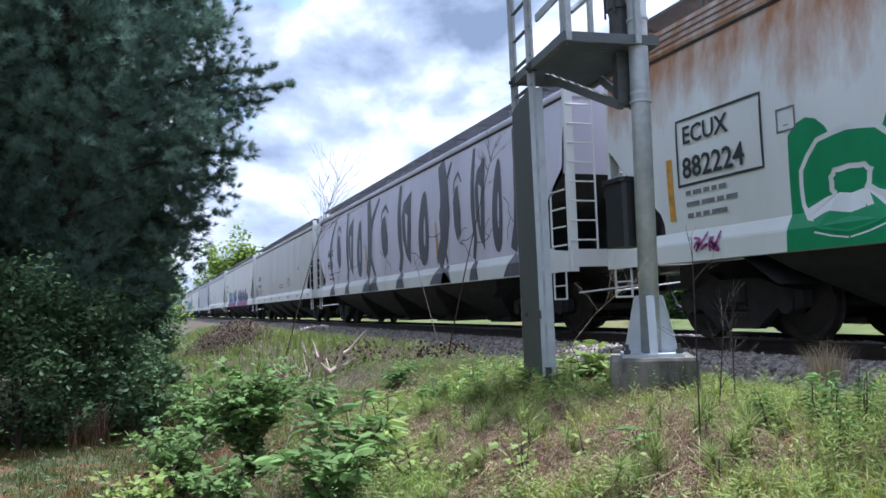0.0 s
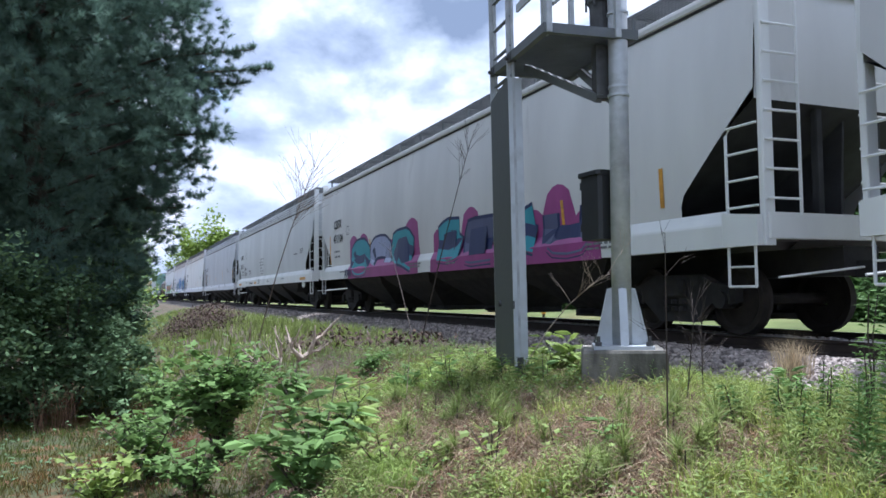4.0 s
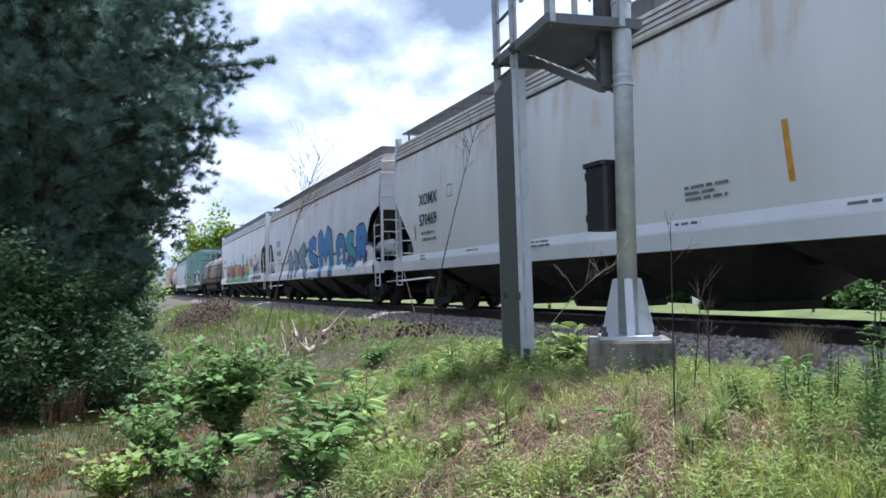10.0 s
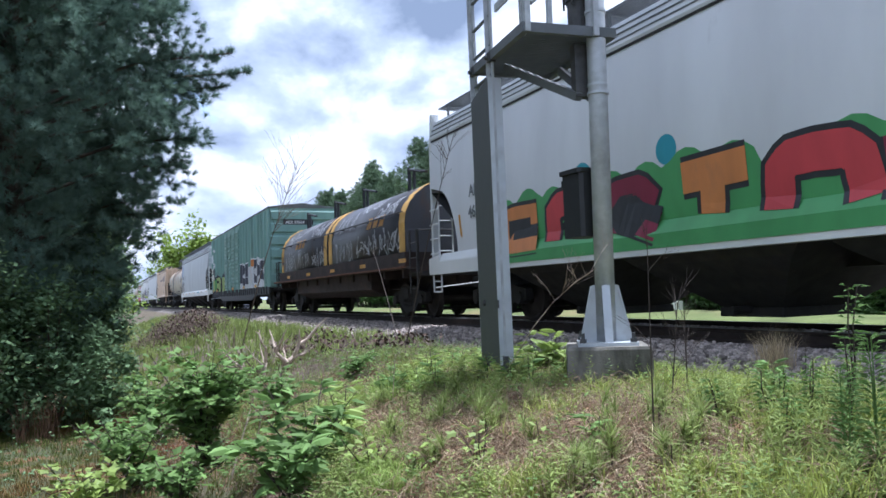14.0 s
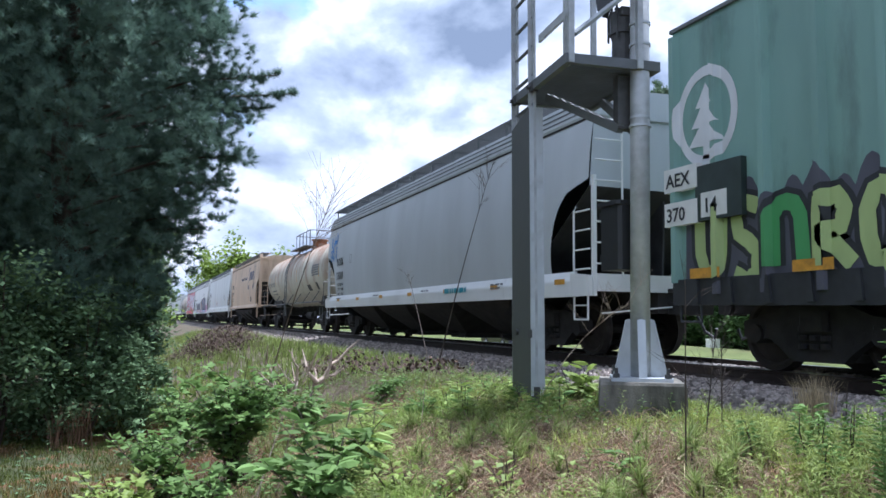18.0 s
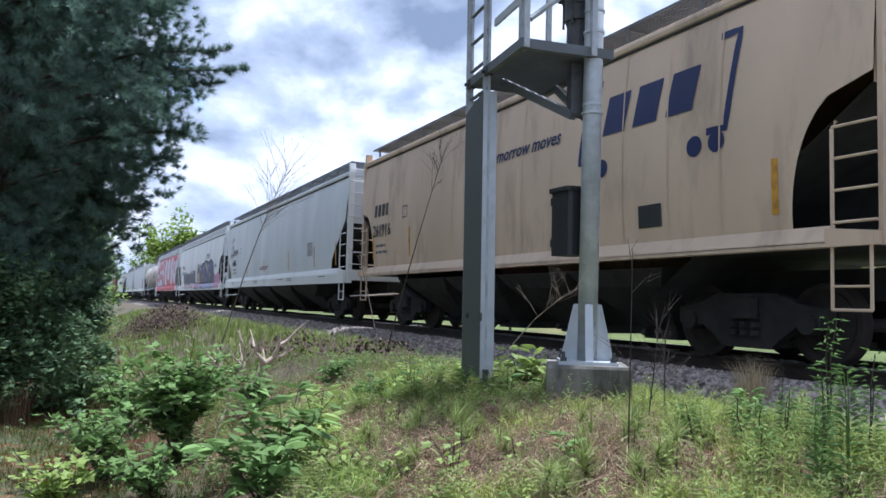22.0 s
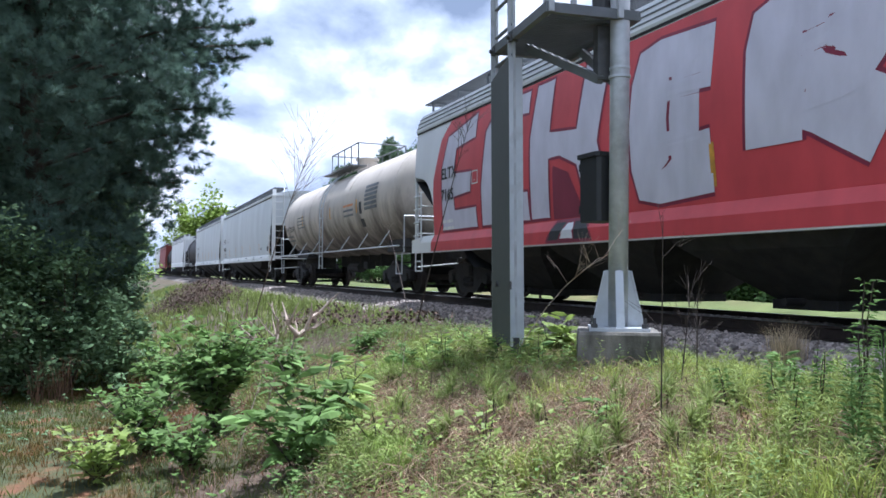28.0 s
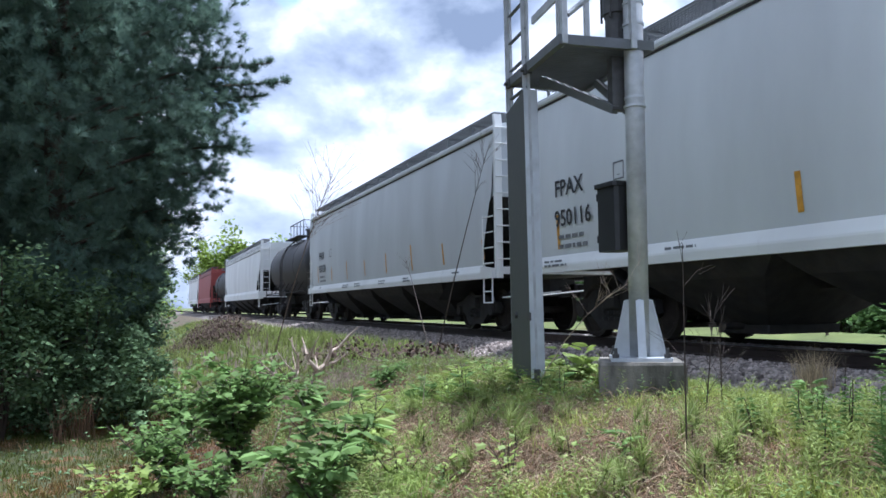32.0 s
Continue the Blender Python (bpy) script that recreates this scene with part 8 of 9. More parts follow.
plant("sweetgum_sapling", "lone sapling with pale lime leaves", (-6.0, 2.45), 0.32, 1, "leaf_lime", 0.09, 0.08, 5, 7, lobes=3, spread=0.05, category="sapling")
plant("broadleaf_weed", "bright green broad-leaved weed beside the concrete", (-6.6, 4.0), 0.52, 6, "leaf_lime", 0.24, 0.085, 16, 8, spread=0.2)
plant("narrow_leaf_weed", "upright weed with narrow drooping leaves", (-3.9, 4.2), 0.45, 3, "leaf", 0.17, 0.035, 26, 9, spread=0.08)
plant("milkweed", "small green plant with paired leaves", (-3.95, 2.75), 0.28, 3, "leaf", 0.17, 0.05, 8, 10, spread=0.08)
plant("broadleaf_weed", "low leafy weeds on the bank", (-8.4, 1.8), 0.6, 7, "leaf", 0.17, 0.07, 13, 12, spread=0.45, branch=2)
plant("broadleaf_weed", "low leafy weeds on the bank", (-8.9, 2.7), 0.4, 6, "leaf", 0.13, 0.06, 13, 13, spread=0.45, branch=1)
plant("broadleaf_weed", "low leafy weeds on the bank", (-7.3, 2.6), 0.36, 5, "leaf", 0.15, 0.06, 11, 14, spread=0.3, branch=1)
plant("broadleaf_weed", "leafy weeds below the pines", (-8.2, 0.2), 0.5, 8, "leaf", 0.13, 0.06, 13, 15, lobes=2, spread=0.55, branch=2)
plant("broadleaf_weed", "leafy weeds below the pines", (-9.6, 0.5), 0.8, 9, "leaf", 0.14, 0.07, 15, 16, spread=0.6, branch=3)
plant("broadleaf_weed", "leafy weeds below the pines", (-10.2, 1.4), 0.6, 8, "leaf", 0.14, 0.07, 13, 28, spread=0.6, branch=2)
for k, (xx, yy, hh) in enumerate(((-2.97, 3.75, 0.95), (-2.80, 3.86, 0.8), (-2.88, 3.62, 0.7), (-3.1, 3.6, 0.5), (-3.3, 3.5, 0.42), (-3.45, 3.75, 0.36), (-3.0, 3.3, 0.45), (-3.6, 3.4, 0.34))):
    plant("goldenrod", "feathery green weed with narrow leaves up the stem", (xx, yy), hh, 2, "leaf", 0.075, 0.013, 60, 20 + k, spread=0.06, from_low=0.05)


def clear(x, y):
    """Thin, trodden grass before the foundation."""
    return 0.4 if (x + 5.1) ** 2 / 1.1 + (y - 3.5) ** 2 / 0.6 < 1 else 1.0


for k, (xx, yy, hh) in enumerate(((-2.5, 3.3, 0.75), (-2.56, 3.18, 0.6))):
    plant("horseweed", "tall green weed with many narrow upright leaves", (xx, yy), hh, 2, "leaf", 0.08, 0.008, 90, 400 + k, spread=0.05, droop=-0.35, stem_m="leaf", from_low=0.05)


def seedling(at, seed, s=1.0):
    rs = random.Random(seed)
    o = root("pine_seedling", "small pine seedling with long green needles", "seedling", "pine seedlings", at=gpose(*at))
    bm = fresh()
    tube(bm, [(0, 0, 0), (0.01, 0, 0.3 * s)], 0.008, 5, 0.004)
    part("stem", bm, "stem", o)
    V, F = [], []
    for k in range(5):
        tufts(V, F, Vector((rs.uniform(-0.05, 0.05), rs.uniform(-0.05, 0.05), (0.12 + 0.06 * k) * s)), Vector((rs.uniform(-0.5, 0.5), rs.uniform(-0.5, 0.5), 1)), 0.2 * s, 40, rs, 0.0036)
    nd = mesh_object("needles", V, F, "grass")
    nd.parent = o


for k, (xx, yy, s) in enumerate(((-4.75, 2.4, 1.1), (-5.5, 2.42, 0.9), (-4.35, 2.52, 0.8), (-5.1, 3.0, 0.8), (-6.3, 2.9, 0.9), (-4.0, 3.3, 0.8), (-3.6, 2.6, 0.9), (-7.1, 3.3, 0.8), (-6.9, 2.2, 0.8), (-3.4, 3.05, 0.9))):
    seedling((xx, yy), 200 + k, s)
rss = random.Random(91)
for k in range(30):
    xx, yy = rss.uniform(-7.2, -3.1), rss.uniform(2.0, 4.1)
    if clear(xx, yy) == 1.0:
        seedling((xx, yy), 300 + k, rss.uniform(0.5, 0.95))


def bare(name, label, at, top, seed, twigs, r=0.012, m="twig", curve=0.2, from_t=0.5, tl=0.35):
    """A bare stem that leans to top (a place relative to its root), with fine twigs near its end."""
    rs = random.Random(seed)
    o = root(name, label, "sapling", at=gpose(*at))
    top = Vector(top)
    pts = [Vector((0, 0, 0)).lerp(top, t) + Vector((0, 0, curve * math.sin(t * math.pi) * top.length * 0.2)) for t in (0, 0.2, 0.4, 0.6, 0.8, 1.0)]
    bm = fresh()
    tube(bm, pts, r, 6, r * 0.3)
    st = part("stem", bm, m, o)
    bm = fresh()
    for k in range(twigs):
        t = from_t + (1 - from_t) * rs.random()
        i = min(4, int(t * 5))
        p = pts[i].lerp(pts[i + 1], t * 5 - i)
        d = (top.normalized() + Vector((rs.uniform(-1, 1), rs.uniform(-1, 1), rs.uniform(-0.3, 0.7))) * 1.0).normalized()
        L = tl * rs.uniform(0.4, 1.1)
        q = p + d * L
        tube(bm, [p, p.lerp(q, 0.5) + Vector((0, 0, 0.03)), q], r * 0.3, 4, r * 0.12)
        for _ in range(2):
            d2 = (d + Vector((rs.uniform(-1, 1), rs.uniform(-1, 1), rs.uniform(-0.3, 0.6))) * 0.7).normalized()
            tube(bm, [p.lerp(q, 0.55), p.lerp(q, 0.55) + d2 * L * 0.5], r * 0.2, 3, r * 0.1)
    tagged(part("twig_spray", bm, m, st), kind="stuff")


bare("bare_sapling", "leafless sapling leaning beside the track", (-14.6, 2.3), (1.0, 0.95, 3.6), 1, 36, 0.013, "twig", 0.3, 0.58, 1.0)
bare("bare_sapling", "thin leafless stem in front of the train", (-11.0, 4.2), (0.85, 0.5, 3.1), 2, 12, 0.013, "stem", 0.15, 0.8, 0.5)
bare("bare_sapling", "thin leafless stem leaning over the ballast", (-12.0, 4.55), (-2.2, 0.3, 1.9), 3, 5, 0.011, "stem", 0.1, 0.7, 0.4)
bare("dry_stalk", "tall dark dry stalk on the bank", (-3.7, 2.98), (0.05, -0.02, 1.35), 4, 5, 0.0065, "stem", 0.0, 0.3, 0.25)
bare("dry_stalk", "dry branching stalk beside the concrete", (-4.75, 4.0), (0.02, 0.1, 0.85), 5, 14, 0.008, "stem", 0.0, 0.3, 0.3)
bare("dry_stalk", "dry branching stalk beside the concrete", (-4.95, 4.35), (-0.05, 0.05, 0.8), 6, 14, 0.008, "stem", 0.0, 0.3, 0.3)
bare("dry_stalk", "dry stalk at the ballast edge", (-4.9, 5.6), (0.05, 0, 0.55), 7, 8, 0.007, "stem", 0.0, 0.5, 0.15)
bare("dry_branch", "pale dry branch arching past the mast", (-6.75, 3.55), (1.25, 0.35, 1.15), 8, 12, 0.0065, "deadwood", 0.5, 0.6, 0.42)
bare("dry_stalk", "slender brown stalk on the bank", (-6.9, 2.5), (0.15, 0, 0.6), 9, 3, 0.006, "deadwood", 0.0, 0.4, 0.2)
bare("dry_stalk", "pale crossed stalks among the weeds", (-6.5, 1.1), (0.2, 0.1, 0.7), 10, 2, 0.008, "deadwood", 0.1, 0.4, 0.2)
bare("dry_stalk", "pale crossed stalks among the weeds", (-6.6, 0.95), (-0.1, 0.25, 0.75), 11, 2, 0.008, "deadwood", 0.1, 0.4, 0.2)


def dead_branches():
    rs = random.Random(77)
    spots = [((-11.75, 2.5), (0.1, 0.42, 0.82), 0.055), ((-11.8, 2.25), (0.02, -0.05, 0.85), 0.036), ((-11.9, 1.95), (0.0, -0.12, 0.92), 0.034), ((-11.85, 2.3), (0.05, -0.75, 0.35), 0.03), ((-11.7, 2.6), (0.15, -0.25, 0.55), 0.045), ((-11.95, 1.65), (0.0, -0.5, 0.42), 0.028),
             ((-12.0, 3.0), (0.4, 0.9, 0.3), 0.025), ((-11.6, 3.5), (-0.3, 0.7, 0.35), 0.025), ((-11.9, 2.7), (0.2, 0.9, 0.5), 0.02), ((-11.0, 4.0), (-0.4, -0.9, 0.3), 0.02), ((-11.9, 2.0), (0.1, 0.9, 0.28), 0.024)]
    for i, (at, top, r) in enumerate(spots):
        o = root("fallen_branch", "bleached dead branch lying on the bank" if i % 3 else "forked dead branch with peeling bark", "branch", "dead branches", at=gpose(*at))
        top = Vector((top[0], top[1], top[2] * (0.75 if i < 5 else 0.5))) * 0.85
        pts = [top * t + Vector((rs.uniform(-0.06, 0.06), rs.uniform(-0.06, 0.06), rs.uniform(0, 0.1))) for t in (0, 0.25, 0.5, 0.75, 1.0)]
        bm = fresh()
        tube(bm, pts, r, 7, r * 0.35)
        part("limb", bm, "deadwood" if i in (0, 1, 2, 4) else "twig", o)
        for k in range(4):
            p = pts[rs.randint(1, 4)]
            d = (top.normalized() + Vector((rs.uniform(-1, 1), rs.uniform(-1, 1), rs.uniform(-0.2, 0.9)))).normalized()
            bm = fresh()
            q = p + d * rs.uniform(0.2, 0.5)
            tube(bm, [p, p.lerp(q, 0.5) + Vector((0, 0, rs.uniform(-0.05, 0.05))), q], r * 0.5, 5, r * 0.12)
            part("twig", bm, "deadwood" if i in (0, 1, 2, 4) else "twig", o)
    # dry withered leaves hung in the heap
    V, F = [], []
    for k in range(500):
        c = rs.choice(((-12.0, 3.2), (-11.3, 3.9), (-12.6, 2.9), (-10.9, 4.3), (-13.4, 3.4)))
        x, y = c[0] + rs.gauss(0, 0.3), c[1] + rs.gauss(0, 0.25)
        p = Vector((x, y, ground_z(x, y) + rs.uniform(0.05, 0.38)))
        d = Vector((rs.gauss(0, 1), rs.gauss(0, 1), -0.6)).normalized()
        v, f = leaf_verts(p, d, Vector((0, 0, 1)), 0.09, 0.05)
        i = len(V); V += v; F += [tuple(j + i for j in q) for q in f]
    tagged(mesh_object("withered_leaves", V, F, "brown"), "withered brown leaves in a heap of dead branches", "leaves", kind="stuff")
    V, F = [], []
    for k in range(6500):
        a = rs.random()
        x, y = -26 + rs.gauss(0, 2.0), 2.4 + rs.gauss(0, 0.75)
        t = max(0, 1 - ((x + 26) / 4.2) ** 2 - ((y - 2.4) / 1.7) ** 2)
        p = Vector((x, y, ground_z(x, y) + rs.random() ** 1.3 * 0.85 * t))
        d = Vector((rs.gauss(0, 1), rs.gauss(0, 1), rs.gauss(0, 0.6))).normalized()
        v, f = leaf_verts(p, d, Vector((0, 0, 1)), 0.095, 0.04)
        i = len(V); V += v; F += [tuple(j + i for j in q) for q in f]
    tagged(mesh_object("brush_heap", V, F, "brown"), "heap of cut brush with withered brown leaves", "brush heap", kind="stuff")


dead_branches()


BARE = ((-3.75, 2.9, 0.8), (-4.45, 3.35, 0.6), (-5.3, 2.5, 0.55), (-6.4, 2.1, 0.6), (-4.5, 2.3, 0.5), (-5.6, 3.2, 0.35))


def bare_bank(x, y):
    """Where fallen needles and last year's stalks hide the green."""
    return max(math.exp(-(((x - a) / r) ** 2 + ((y - b) / (0.7 * r)) ** 2)) for a, b, r in BARE)


def lush(x, y):
    return 1 - 0.93 * smooth(0.25, 0.6, bare_bank(x, y))


def straw(x, y):
    """Where last year's grass lies flat and brown."""
    return smooth(0.44, 0.6, patch(x, y, 0.95, 6.0)) * (1 - 0.8 * smooth(3.9, 4.6, y)) * smooth(-9.5, -7, x)


blades("tall_grass", "grass", 44000, (-12, -2.4), (1.3, 5.5), (0.07, 0.26), (0.004, 0.008), (0.1, 0.9), lambda x, y: (0.06 + smooth(0.42, 0.62, patch(x, y, 1.3, 4.0))) * (0.45 + 0.55 * smooth(2.6, 3.6, y)) * (1 - 0.92 * straw(x, y)) * clear(x, y) * lush(x, y) * (0.3 + 0.7 * smooth(-9.0, -7.2, x)), 1, "green grass on the railway bank", bunch=7)
blades("grass_patch", "grass_bright", 36000, (-8.6, -2.8), (3.0, 5.5), (0.08, 0.24), (0.005, 0.010), (0.1, 0.8), lambda x, y: (0.15 + patch(x, y, 0.9, 9.0)) * smooth(2.7, 3.5, y) * lush(x, y), 2, "bright fresh grass round the signal mast", bunch=6)
blades("verge_grass", "verge", 70000, (-13.5, -4), (-4.5, 1.8), (0.04, 0.14), (0.004, 0.008), (0.2, 1.0), lambda x, y: 0.35 + smooth(0.32, 0.58, patch(x, y, 1.0, 2.0)), 3, "short grass and weeds on the verge", bunch=6)
blades("verge_straw", "drygrass", 8000, (-12.5, -4), (-4.5, 2.2), (0.05, 0.2), (0.003, 0.006), (0.3, 1.6), lambda x, y: 0.05 + smooth(0.45, 0.65, patch(x, y, 0.8, 21.0)), 9, "brown dead grass on the verge", bunch=6)
blades("bank_grass", "grass", 26000, (-2.6, 9), (-7, 5.4), (0.07, 0.22), (0.007, 0.013), (0.2, 1.0), lambda x, y: 0.3 + patch(x, y, 0.9, 31.0), 14, "rough grass on the bank beside the line", bunch=7)
blades("near_verge_grass", "verge", 26000, (-12, 9), (-12, 1.6), (0.06, 0.2), (0.007, 0.013), (0.2, 1.0), lambda x, y: 0.0 if (x < -4 and y > -4.5) else 0.3 + patch(x, y, 0.9, 33.0), 15, "short grass on the verge", bunch=7)
blades("far_grass", "grass", 16000, (-46, -11.5), (-0.5, 5.4), (0.15, 0.42), (0.012, 0.024), (0.1, 0.8), lambda x, y: patch(x, y, 0.5, 3.0), 4, "rough grass further along the bank", bunch=5)
blades("dry_grass", "drygrass", 22000, (-9.5, -2.4), (1.2, 4.7), (0.06, 0.24), (0.004, 0.008), (0.6, 2.4), lambda x, y: 0.15 + 0.6 * straw(x, y) + bare_bank(x, y), 5, "flattened straw-brown dead grass on the bank", bunch=6)
blades("dry_tuft", "pale_straw", 420, (-5.65, -5.40), (5.8, 6.05), (0.25, 0.58), (0.003, 0.006), (0.1, 0.5), None, 6, "dry beige grass tuft at the ballast edge", bunch=8)
blades("dry_tuft", "drygrass", 160, (-10.6, -10.2), (-0.9, -0.5), (0.3, 0.7), (0.004, 0.008), (0.1, 0.5), None, 8, "dry reddish stalks before the bushes", bunch=8)


def low_leaves(name, m, n, xr, yr, zr, size, seed, label, keep=None):
    rs = random.Random(seed)
    V, F = [], []
    while len(F) < n * 6:
        x, y = rs.uniform(*xr), rs.uniform(*yr)
        if keep and rs.random() > keep(x, y):
            continue
        p = Vector((x, y, ground_z(x, y) + rs.uniform(*zr)))
        a = rs.uniform(0, 6.283)
        d = Vector((math.cos(a), math.sin(a), rs.uniform(0.0, 0.9))).normalized()
        v, f = leaf_verts(p, d, Vector((0, 0, 1)), size * rs.uniform(0.6, 1.3), size * 0.4)
        i = len(V); V += v; F += [tuple(j + i for j in q) for q in f]
    return tagged(mesh_object(name, V, F, m), label, "weeds", kind="stuff")


low_leaves("ground_weeds", "leaf", 1600, (-13, -4), (0.2, 4.6), (0.0, 0.2), 0.06, 1, "small green weeds among the grass", lambda x, y: patch(x, y, 1.3, 12.0) * smooth(-13, -7.5, -abs(x + 9) - 5 + 0))
low_leaves("ground_weeds", "leaf_lime", 500, (-9, -3), (2.4, 4.8), (0.02, 0.16), 0.05, 2, "small bright weeds among the grass", lambda x, y: patch(x, y, 1.3, 15.0))
low_leaves("ground_weeds", "bush", 900, (-16, -7), (-4.5, 1.2), (0.0, 0.22), 0.065, 3, "dark green weeds at the wood edge", lambda x, y: patch(x, y, 1.3, 17.0))


def tangle(name, m, n, xr, yr, seed, label, keep):
    """Dead stalks that lie and arch across one another."""
    rs = random.Random(seed)
    V, F = [], []
    made = 0
    while made < n:
        x, y = rs.uniform(*xr), rs.uniform(*yr)
        if rs.random() > keep(x, y):
            continue
        made += 1
        a, L, w = rs.uniform(0, 6.283), rs.uniform(0.1, 0.42), rs.uniform(0.001, 0.0026)
        h, sag = rs.uniform(0.0, 0.13), rs.uniform(-0.05, 0.16)
        dx, dy = math.cos(a), math.sin(a)
        i = len(V)
        for k in range(4):
            t = k / 3
            px, py = x + dx * L * t + rs.gauss(0, 0.012), y + dy * L * t + rs.gauss(0, 0.012)
            pz = ground_z(px, py) + 0.01 + h * t + sag * math.sin(math.pi * t)
            V += [(px - dy * w, py + dx * w, pz), (px, py, pz + 1.6 * w), (px + dy * w, py - dx * w, pz)]
        for k in range(3):
            b = i + 3 * k
            F += [(b, b + 1, b + 4, b + 3), (b + 1, b + 2, b + 5, b + 4)]
    return tagged(mesh_object(name, V, F, m), label, "dead stalks", kind="stuff")


def sprigs(name, m, n, xr, yr, hr, seed, label, keep, leaf=(0.05, 0.009), per=26, up=0.7):
    """Slender upright weeds: a thin stem with narrow leaves all the way up."""
    rs = random.Random(seed)
    V, F = [], []
    made = 0
    while made < n:
        x, y = rs.uniform(*xr), rs.uniform(*yr)
        if rs.random() > keep(x, y):
            continue
        made += 1
        h, a, ln = rs.uniform(*hr), rs.uniform(0, 6.283), rs.uniform(0.0, 0.18)
        foot = Vector((x, y, ground_z(x, y) - 0.01))
        tip = foot + Vector((math.cos(a) * ln * h, math.sin(a) * ln * h, h))
        i = len(V)
        V += [foot + Vector((0.002, 0, 0)), foot + Vector((-0.001, 0.002, 0)), foot + Vector((-0.001, -0.002, 0)), tip]
        F += [(i, i + 1, i + 3), (i + 1, i + 2, i + 3), (i + 2, i, i + 3)]
        for k in range(int(per * (0.5 + h))):
            t = 0.15 + 0.85 * (k + rs.random()) / (per * (0.5 + h))
            p = foot.lerp(tip, t)
            b, el = k * 2.4 + rs.uniform(-0.4, 0.4), rs.uniform(0.0, 1.0) * up
            d = Vector((math.cos(b) * math.cos(el), math.sin(b) * math.cos(el), math.sin(el)))
            s = Vector((-math.sin(b), math.cos(b), rs.gauss(0, 0.3))) * leaf[1] / 2
            L = leaf[0] * rs.uniform(0.6, 1.3) * (1.2 - 0.6 * t)
            i = len(V)
            V += [p, p + d * L * 0.45 + s, p + d * L - Vector((0, 0, 0.15 * L)), p + d * L * 0.45 - s]
            F.append((i, i + 1, i + 2, i + 3))
    return tagged(mesh_object(name, V, F, m), label, "weeds", kind="stuff")


def mound(x, y):
    """The open face of the bank, between the saplings and the mast."""
    return smooth(-8.5, -7.0, x) * smooth(1.0, 1.6, y) * (1 - smooth(4.2, 5.0, y))


tangle("dead_stalks", "dead_stalk", 8000, (-8.5, -2.3), (1.0, 4.6), 61, "tangled brown dead stalks on the bank", lambda x, y: mound(x, y) * (0.2 + 0.5 * smooth(0.42, 0.6, patch(x, y, 1.1, 6.0)) + bare_bank(x, y)))
tangle("dead_stalks", "twig", 2200, (-14, -8.0), (2.2, 5.4), 62, "grey dead stalks and twigs beside the ballast", lambda x, y: 0.2 + patch(x, y, 1.0, 8.0))
sprigs("upright_weeds", "grass", 700, (-8.2, -2.4), (1.2, 4.6), (0.14, 0.40), 63, "slender upright green weeds on the bank", lambda x, y: mound(x, y) * clear(x, y) * smooth(0.35, 0.6, patch(x, y, 1.7, 41.0)) * lush(x, y), (0.075, 0.012), 30)
sprigs("feathery_weeds", "grass", 170, (-4.4, -2.2), (2.2, 4.5), (0.18, 0.42), 65, "feathery green weeds with narrow leaves", lambda x, y: smooth(0.40, 0.58, patch(x, y, 2.2, 47.0)) * lush(x, y) * smooth(-4.4, -3.7, x), (0.075, 0.010), 44, 1.3)
sprigs("upright_weeds", "leaf", 520, (-9.5, -2.4), (1.0, 4.8), (0.12, 0.34), 64, "small leafy weeds standing on the bank", lambda x, y: clear(x, y) * smooth(0.4, 0.62, patch(x, y, 1.5, 43.0)) * lush(x, y), (0.06, 0.02), 18, 0.5)
blades("grass_clumps", "grass_bright", 6000, (-5.2, -2.3), (2.0, 5.2), (0.14, 0.36), (0.005, 0.010), (0.1, 0.8), lambda x, y: smooth(0.5, 0.66, patch(x, y, 1.6, 51.0)) * clear(x, y) * lush(x, y), 71, "clumps of tall bright grass on the bank", bunch=14)
blades("grass_clumps", "leaf_lime", 5000, (-7.6, -4.5), (1.5, 3.8), (0.14, 0.34), (0.006, 0.012), (0.2, 1.1), lambda x, y: smooth(0.5, 0.66, patch(x, y, 1.6, 53.0)) * clear(x, y) * lush(x, y), 72, "clumps of fine grass on the bank", bunch=14)
blades("pale_straw", "pale_straw", 8000, (-8, -2.3), (1.2, 4.6), (0.08, 0.3), (0.003, 0.006), (0.5, 2.2), lambda x, y: mound(x, y) * (0.1 + 0.4 * smooth(0.45, 0.62, patch(x, y, 1.4, 55.0)) + 0.7 * bare_bank(x, y)), 73, "bleached straw among the weeds", bunch=9)
rss = random.Random(97)
for k in range(22):                                  # leafy weeds along the brow of the bank
    xx, yy = -8.3 + 0.11 * k + rss.uniform(-0.12, 0.12), rss.uniform(2.9, 4.1)
    plant("broadleaf_weed", "upright green weed on the brow of the bank", (xx, yy), rss.uniform(0.22, 0.42), 2, "leaf_lime" if k % 3 else "leaf", rss.uniform(0.12, 0.17), 0.045, 9, 600 + k, spread=0.12, droop=-0.1)
rss = random.Random(95)
for k in range(26):
    xx, yy = rss.uniform(-7.4, -3.2), rss.uniform(1.4, 3.6)
    plant("sweetgum_seedling", "small seedling with a few lime star leaves", (xx, yy), rss.uniform(0.14, 0.32), 1, "leaf_lime", rss.uniform(0.06, 0.09), 0.07, rss.randint(4, 7), 500 + k, lobes=3, spread=0.06, category="seedling")


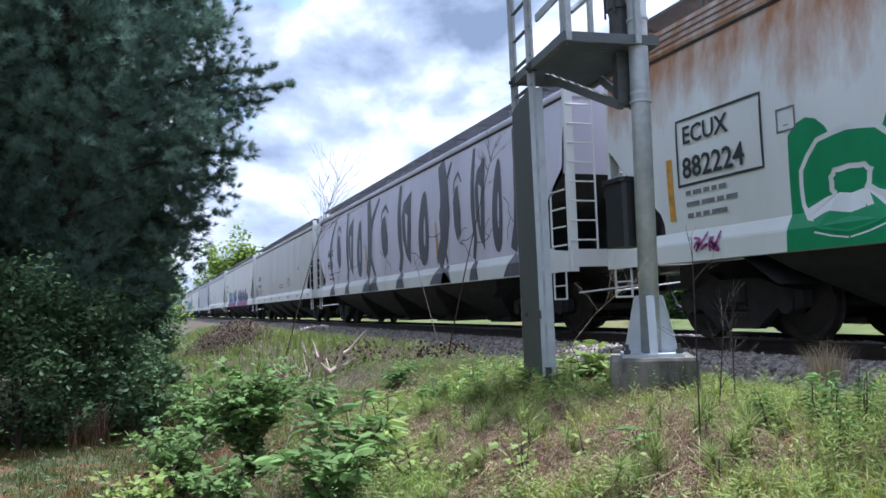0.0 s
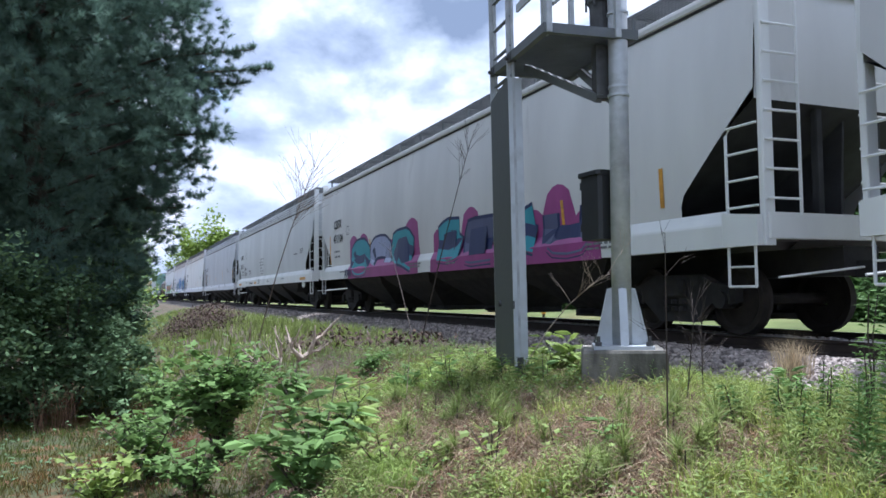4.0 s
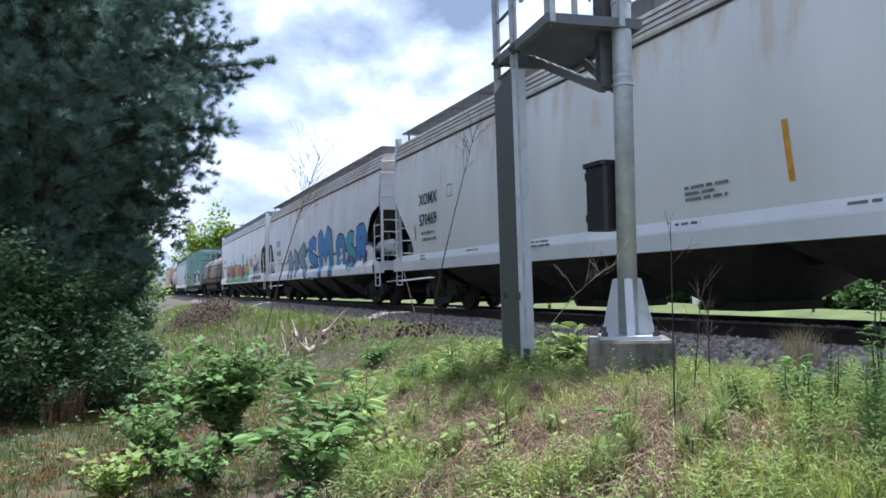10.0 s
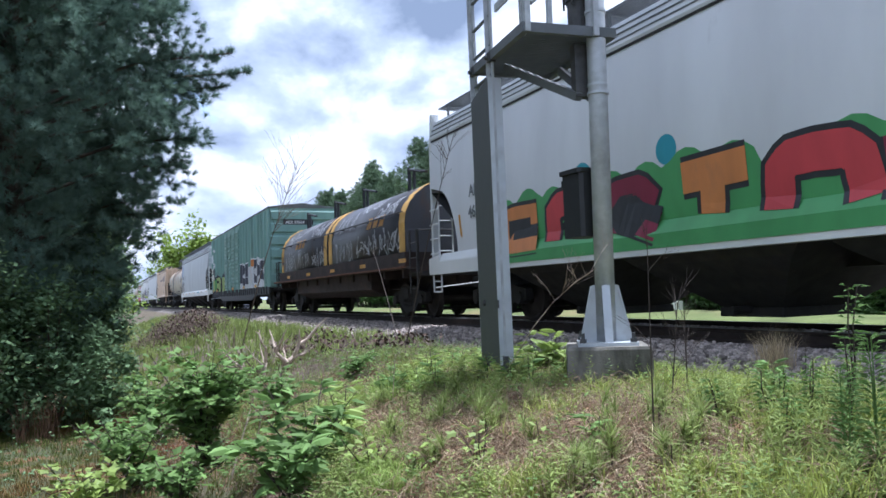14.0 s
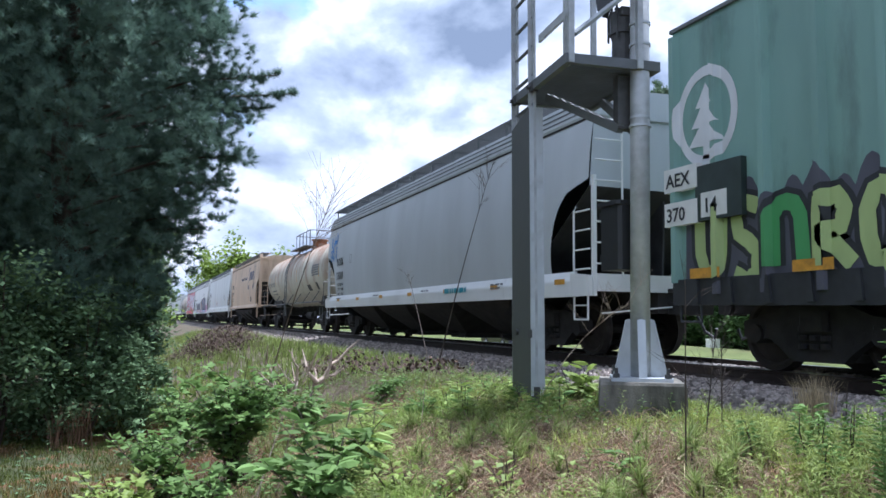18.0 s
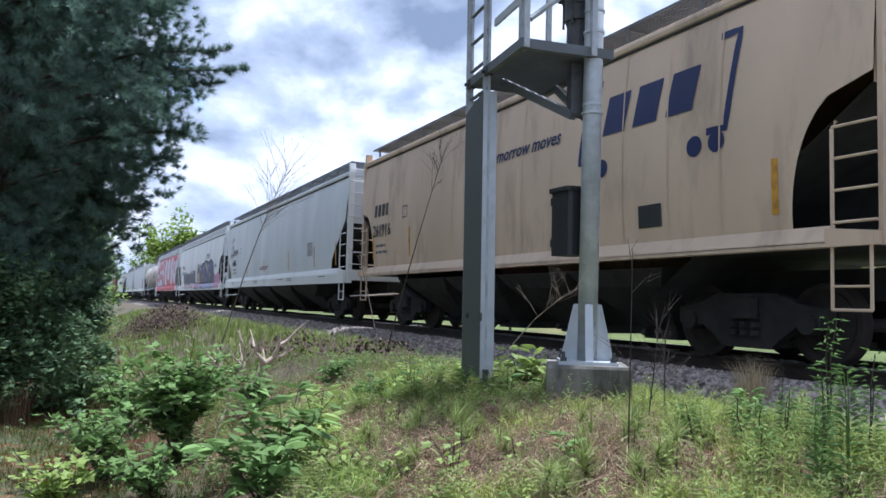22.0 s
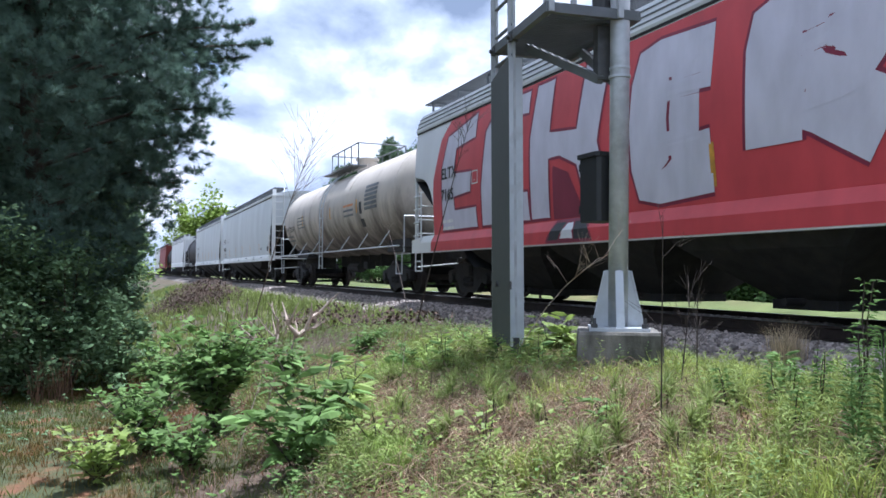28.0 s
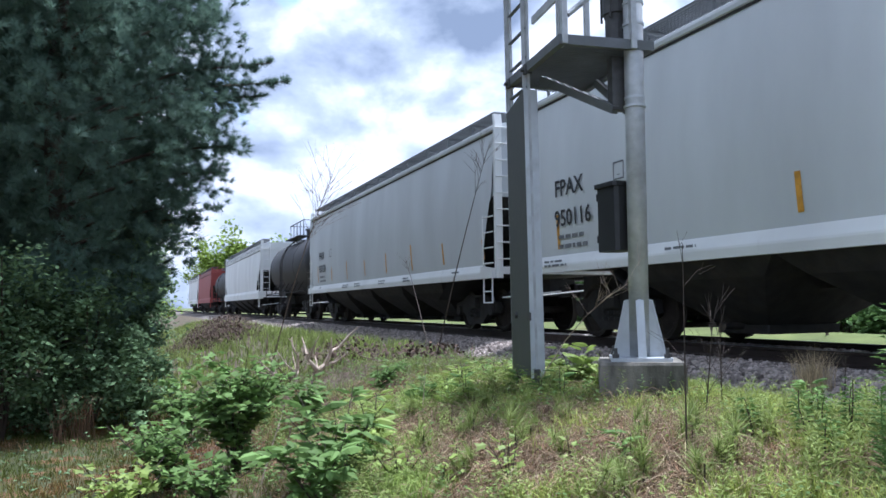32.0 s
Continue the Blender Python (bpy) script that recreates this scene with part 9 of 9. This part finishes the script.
# ---- ballast ----
def stone_mesh(seed):
    rs = random.Random(seed)
    bm = fresh()
    bmesh.ops.create_icosphere(bm, subdivisions=1, radius=1.0)
    for v in bm.verts:
        v.co = v.co * rs.uniform(0.75, 1.15)
        v.co.z *= 0.7
    me = bpy.data.meshes.new("stone")
    bm.to_mesh(me)
    bm.free()
    me.materials.append(M["stone"])
    return me


def ballast():
    kinds = [stone_mesh(s) for s in range(6)]
    rs = random.Random(3)
    bed = root("ballast_stones", "loose grey crushed-stone ballast beside the rail", "ballast")
    for k in range(300):
        x, y = rs.uniform(-7.6, -4.0), rs.uniform(5.55, 6.6)
        o = new("stone", kinds[k % 6])
        o.parent = bed
        s = rs.uniform(0.026, 0.05)
        o.matrix_basis = pose(x, y, ground_z(x, y) + s * 0.35, rs.uniform(0, 360), rs.uniform(0, 360), rs.uniform(0, 360)) @ Matrix.Diagonal((s * rs.uniform(0.9, 1.4), s, s, 1))
    shapes = []
    for me in kinds:
        shapes.append((np.array([v.co[:] for v in me.vertices]), np.array([p.vertices[:] for p in me.polygons])))
    V, F, n = [], [], 0
    R = np.random.RandomState(5)
    zones = ((-9, -3.0, 5.3, 7.0, 5200), (-20, -8, 5.4, 7.1, 5200), (-45, -19, 5.3, 7.2, 5200), (-14, -2, 7.7, 9.0, 3000), (-40, -14, 7.7, 9.0, 2600))
    for x0, x1, y0, y1, cnt in zones:
        for _ in range(cnt):
            x, y = R.uniform(x0, x1), R.uniform(y0, y1)
            far = max(1.0, -x / 16)
            s = R.uniform(0.022, 0.048) * far ** 0.6
            a, f = shapes[R.randint(6)]
            q = Euler(R.uniform(0, 6.28, 3)).to_matrix()
            p = (a * np.array([R.uniform(0.9, 1.4), 1, 1]) * s) @ np.array(q).T + np.array([x, y, ground_z(x, y) + s * 0.3])
            V.append(p)
            F.append(f + n)
            n += len(a)
    # a low crown of stones mid-track, sunlight put into their paler colour
    W, G, n2 = [], [], 0
    for _ in range(5200):
        x, y = R.uniform(-30, 0), R.uniform(7.7, 8.95)
        s = R.uniform(0.022, 0.042)
        a, f = shapes[R.randint(6)]
        q = Euler(R.uniform(0, 6.28, 3)).to_matrix()
        z = -0.13 + 0.085 * max(0.0, 1 - ((y - 8.3) / 0.6) ** 2)
        W.append((a * s) @ np.array(q).T + np.array([x, y, z - s * 0.4]))
        G.append(f + n2)
        n2 += len(a)
    me = bpy.data.meshes.new("ballast_crown")
    me.from_pydata(np.concatenate(W).tolist(), [], np.concatenate(G).tolist())
    me.materials.append(M["sunlit_stone"])
    tagged(new("ballast_crown", me), "crushed stone between the rails, coloured as sunlit", "ballast", kind="stuff")
    me = bpy.data.meshes.new("ballast_bed")
    me.from_pydata(np.concatenate(V).tolist(), [], np.concatenate(F).tolist())
    me.materials.append(M["stone"])
    o = new("ballast_bed", me)
    tagged(o, "bed of grey crushed-stone ballast along the track", "ballast", kind="stuff")


ballast()


# ---- what moves ----
def run(t):
    """How far the train has come after t seconds."""
    return 12.097 * t - 1.443 * t * t / 32 + 0.421 * t ** 3 / 1024


def motions():
    for car, x0 in TRAIN:
        walk(car, [(t, pose(x0 + run(t), YC, 0)) for t in range(0, 33)])
    walk(SEDAN, [(t, pose(-25.6 + 24.0 * (t - 19.0), 24.4, -1.3)) for t in range(0, 33)])
    for w, x0, dx in WHEELS:
        # the wheels turn while they pass near the camera
        near = [i / 30 for i in range(0, 961) if -22 < x0 + run(i / 30) < 1]
        if not near:
            continue
        turn = [(t, math.degrees((run(t) - run(near[0])) / 0.46)) for t in near]
        rows = ([(0.0, 0.0)] if near[0] > 0 else []) + turn + ([(32.0, turn[-1][1])] if near[-1] < 31.99 else [])
        walk(w, [(t, pose(dx, 0, 0.46, 0, a % 360, 0)) for t, a in rows])


motions()
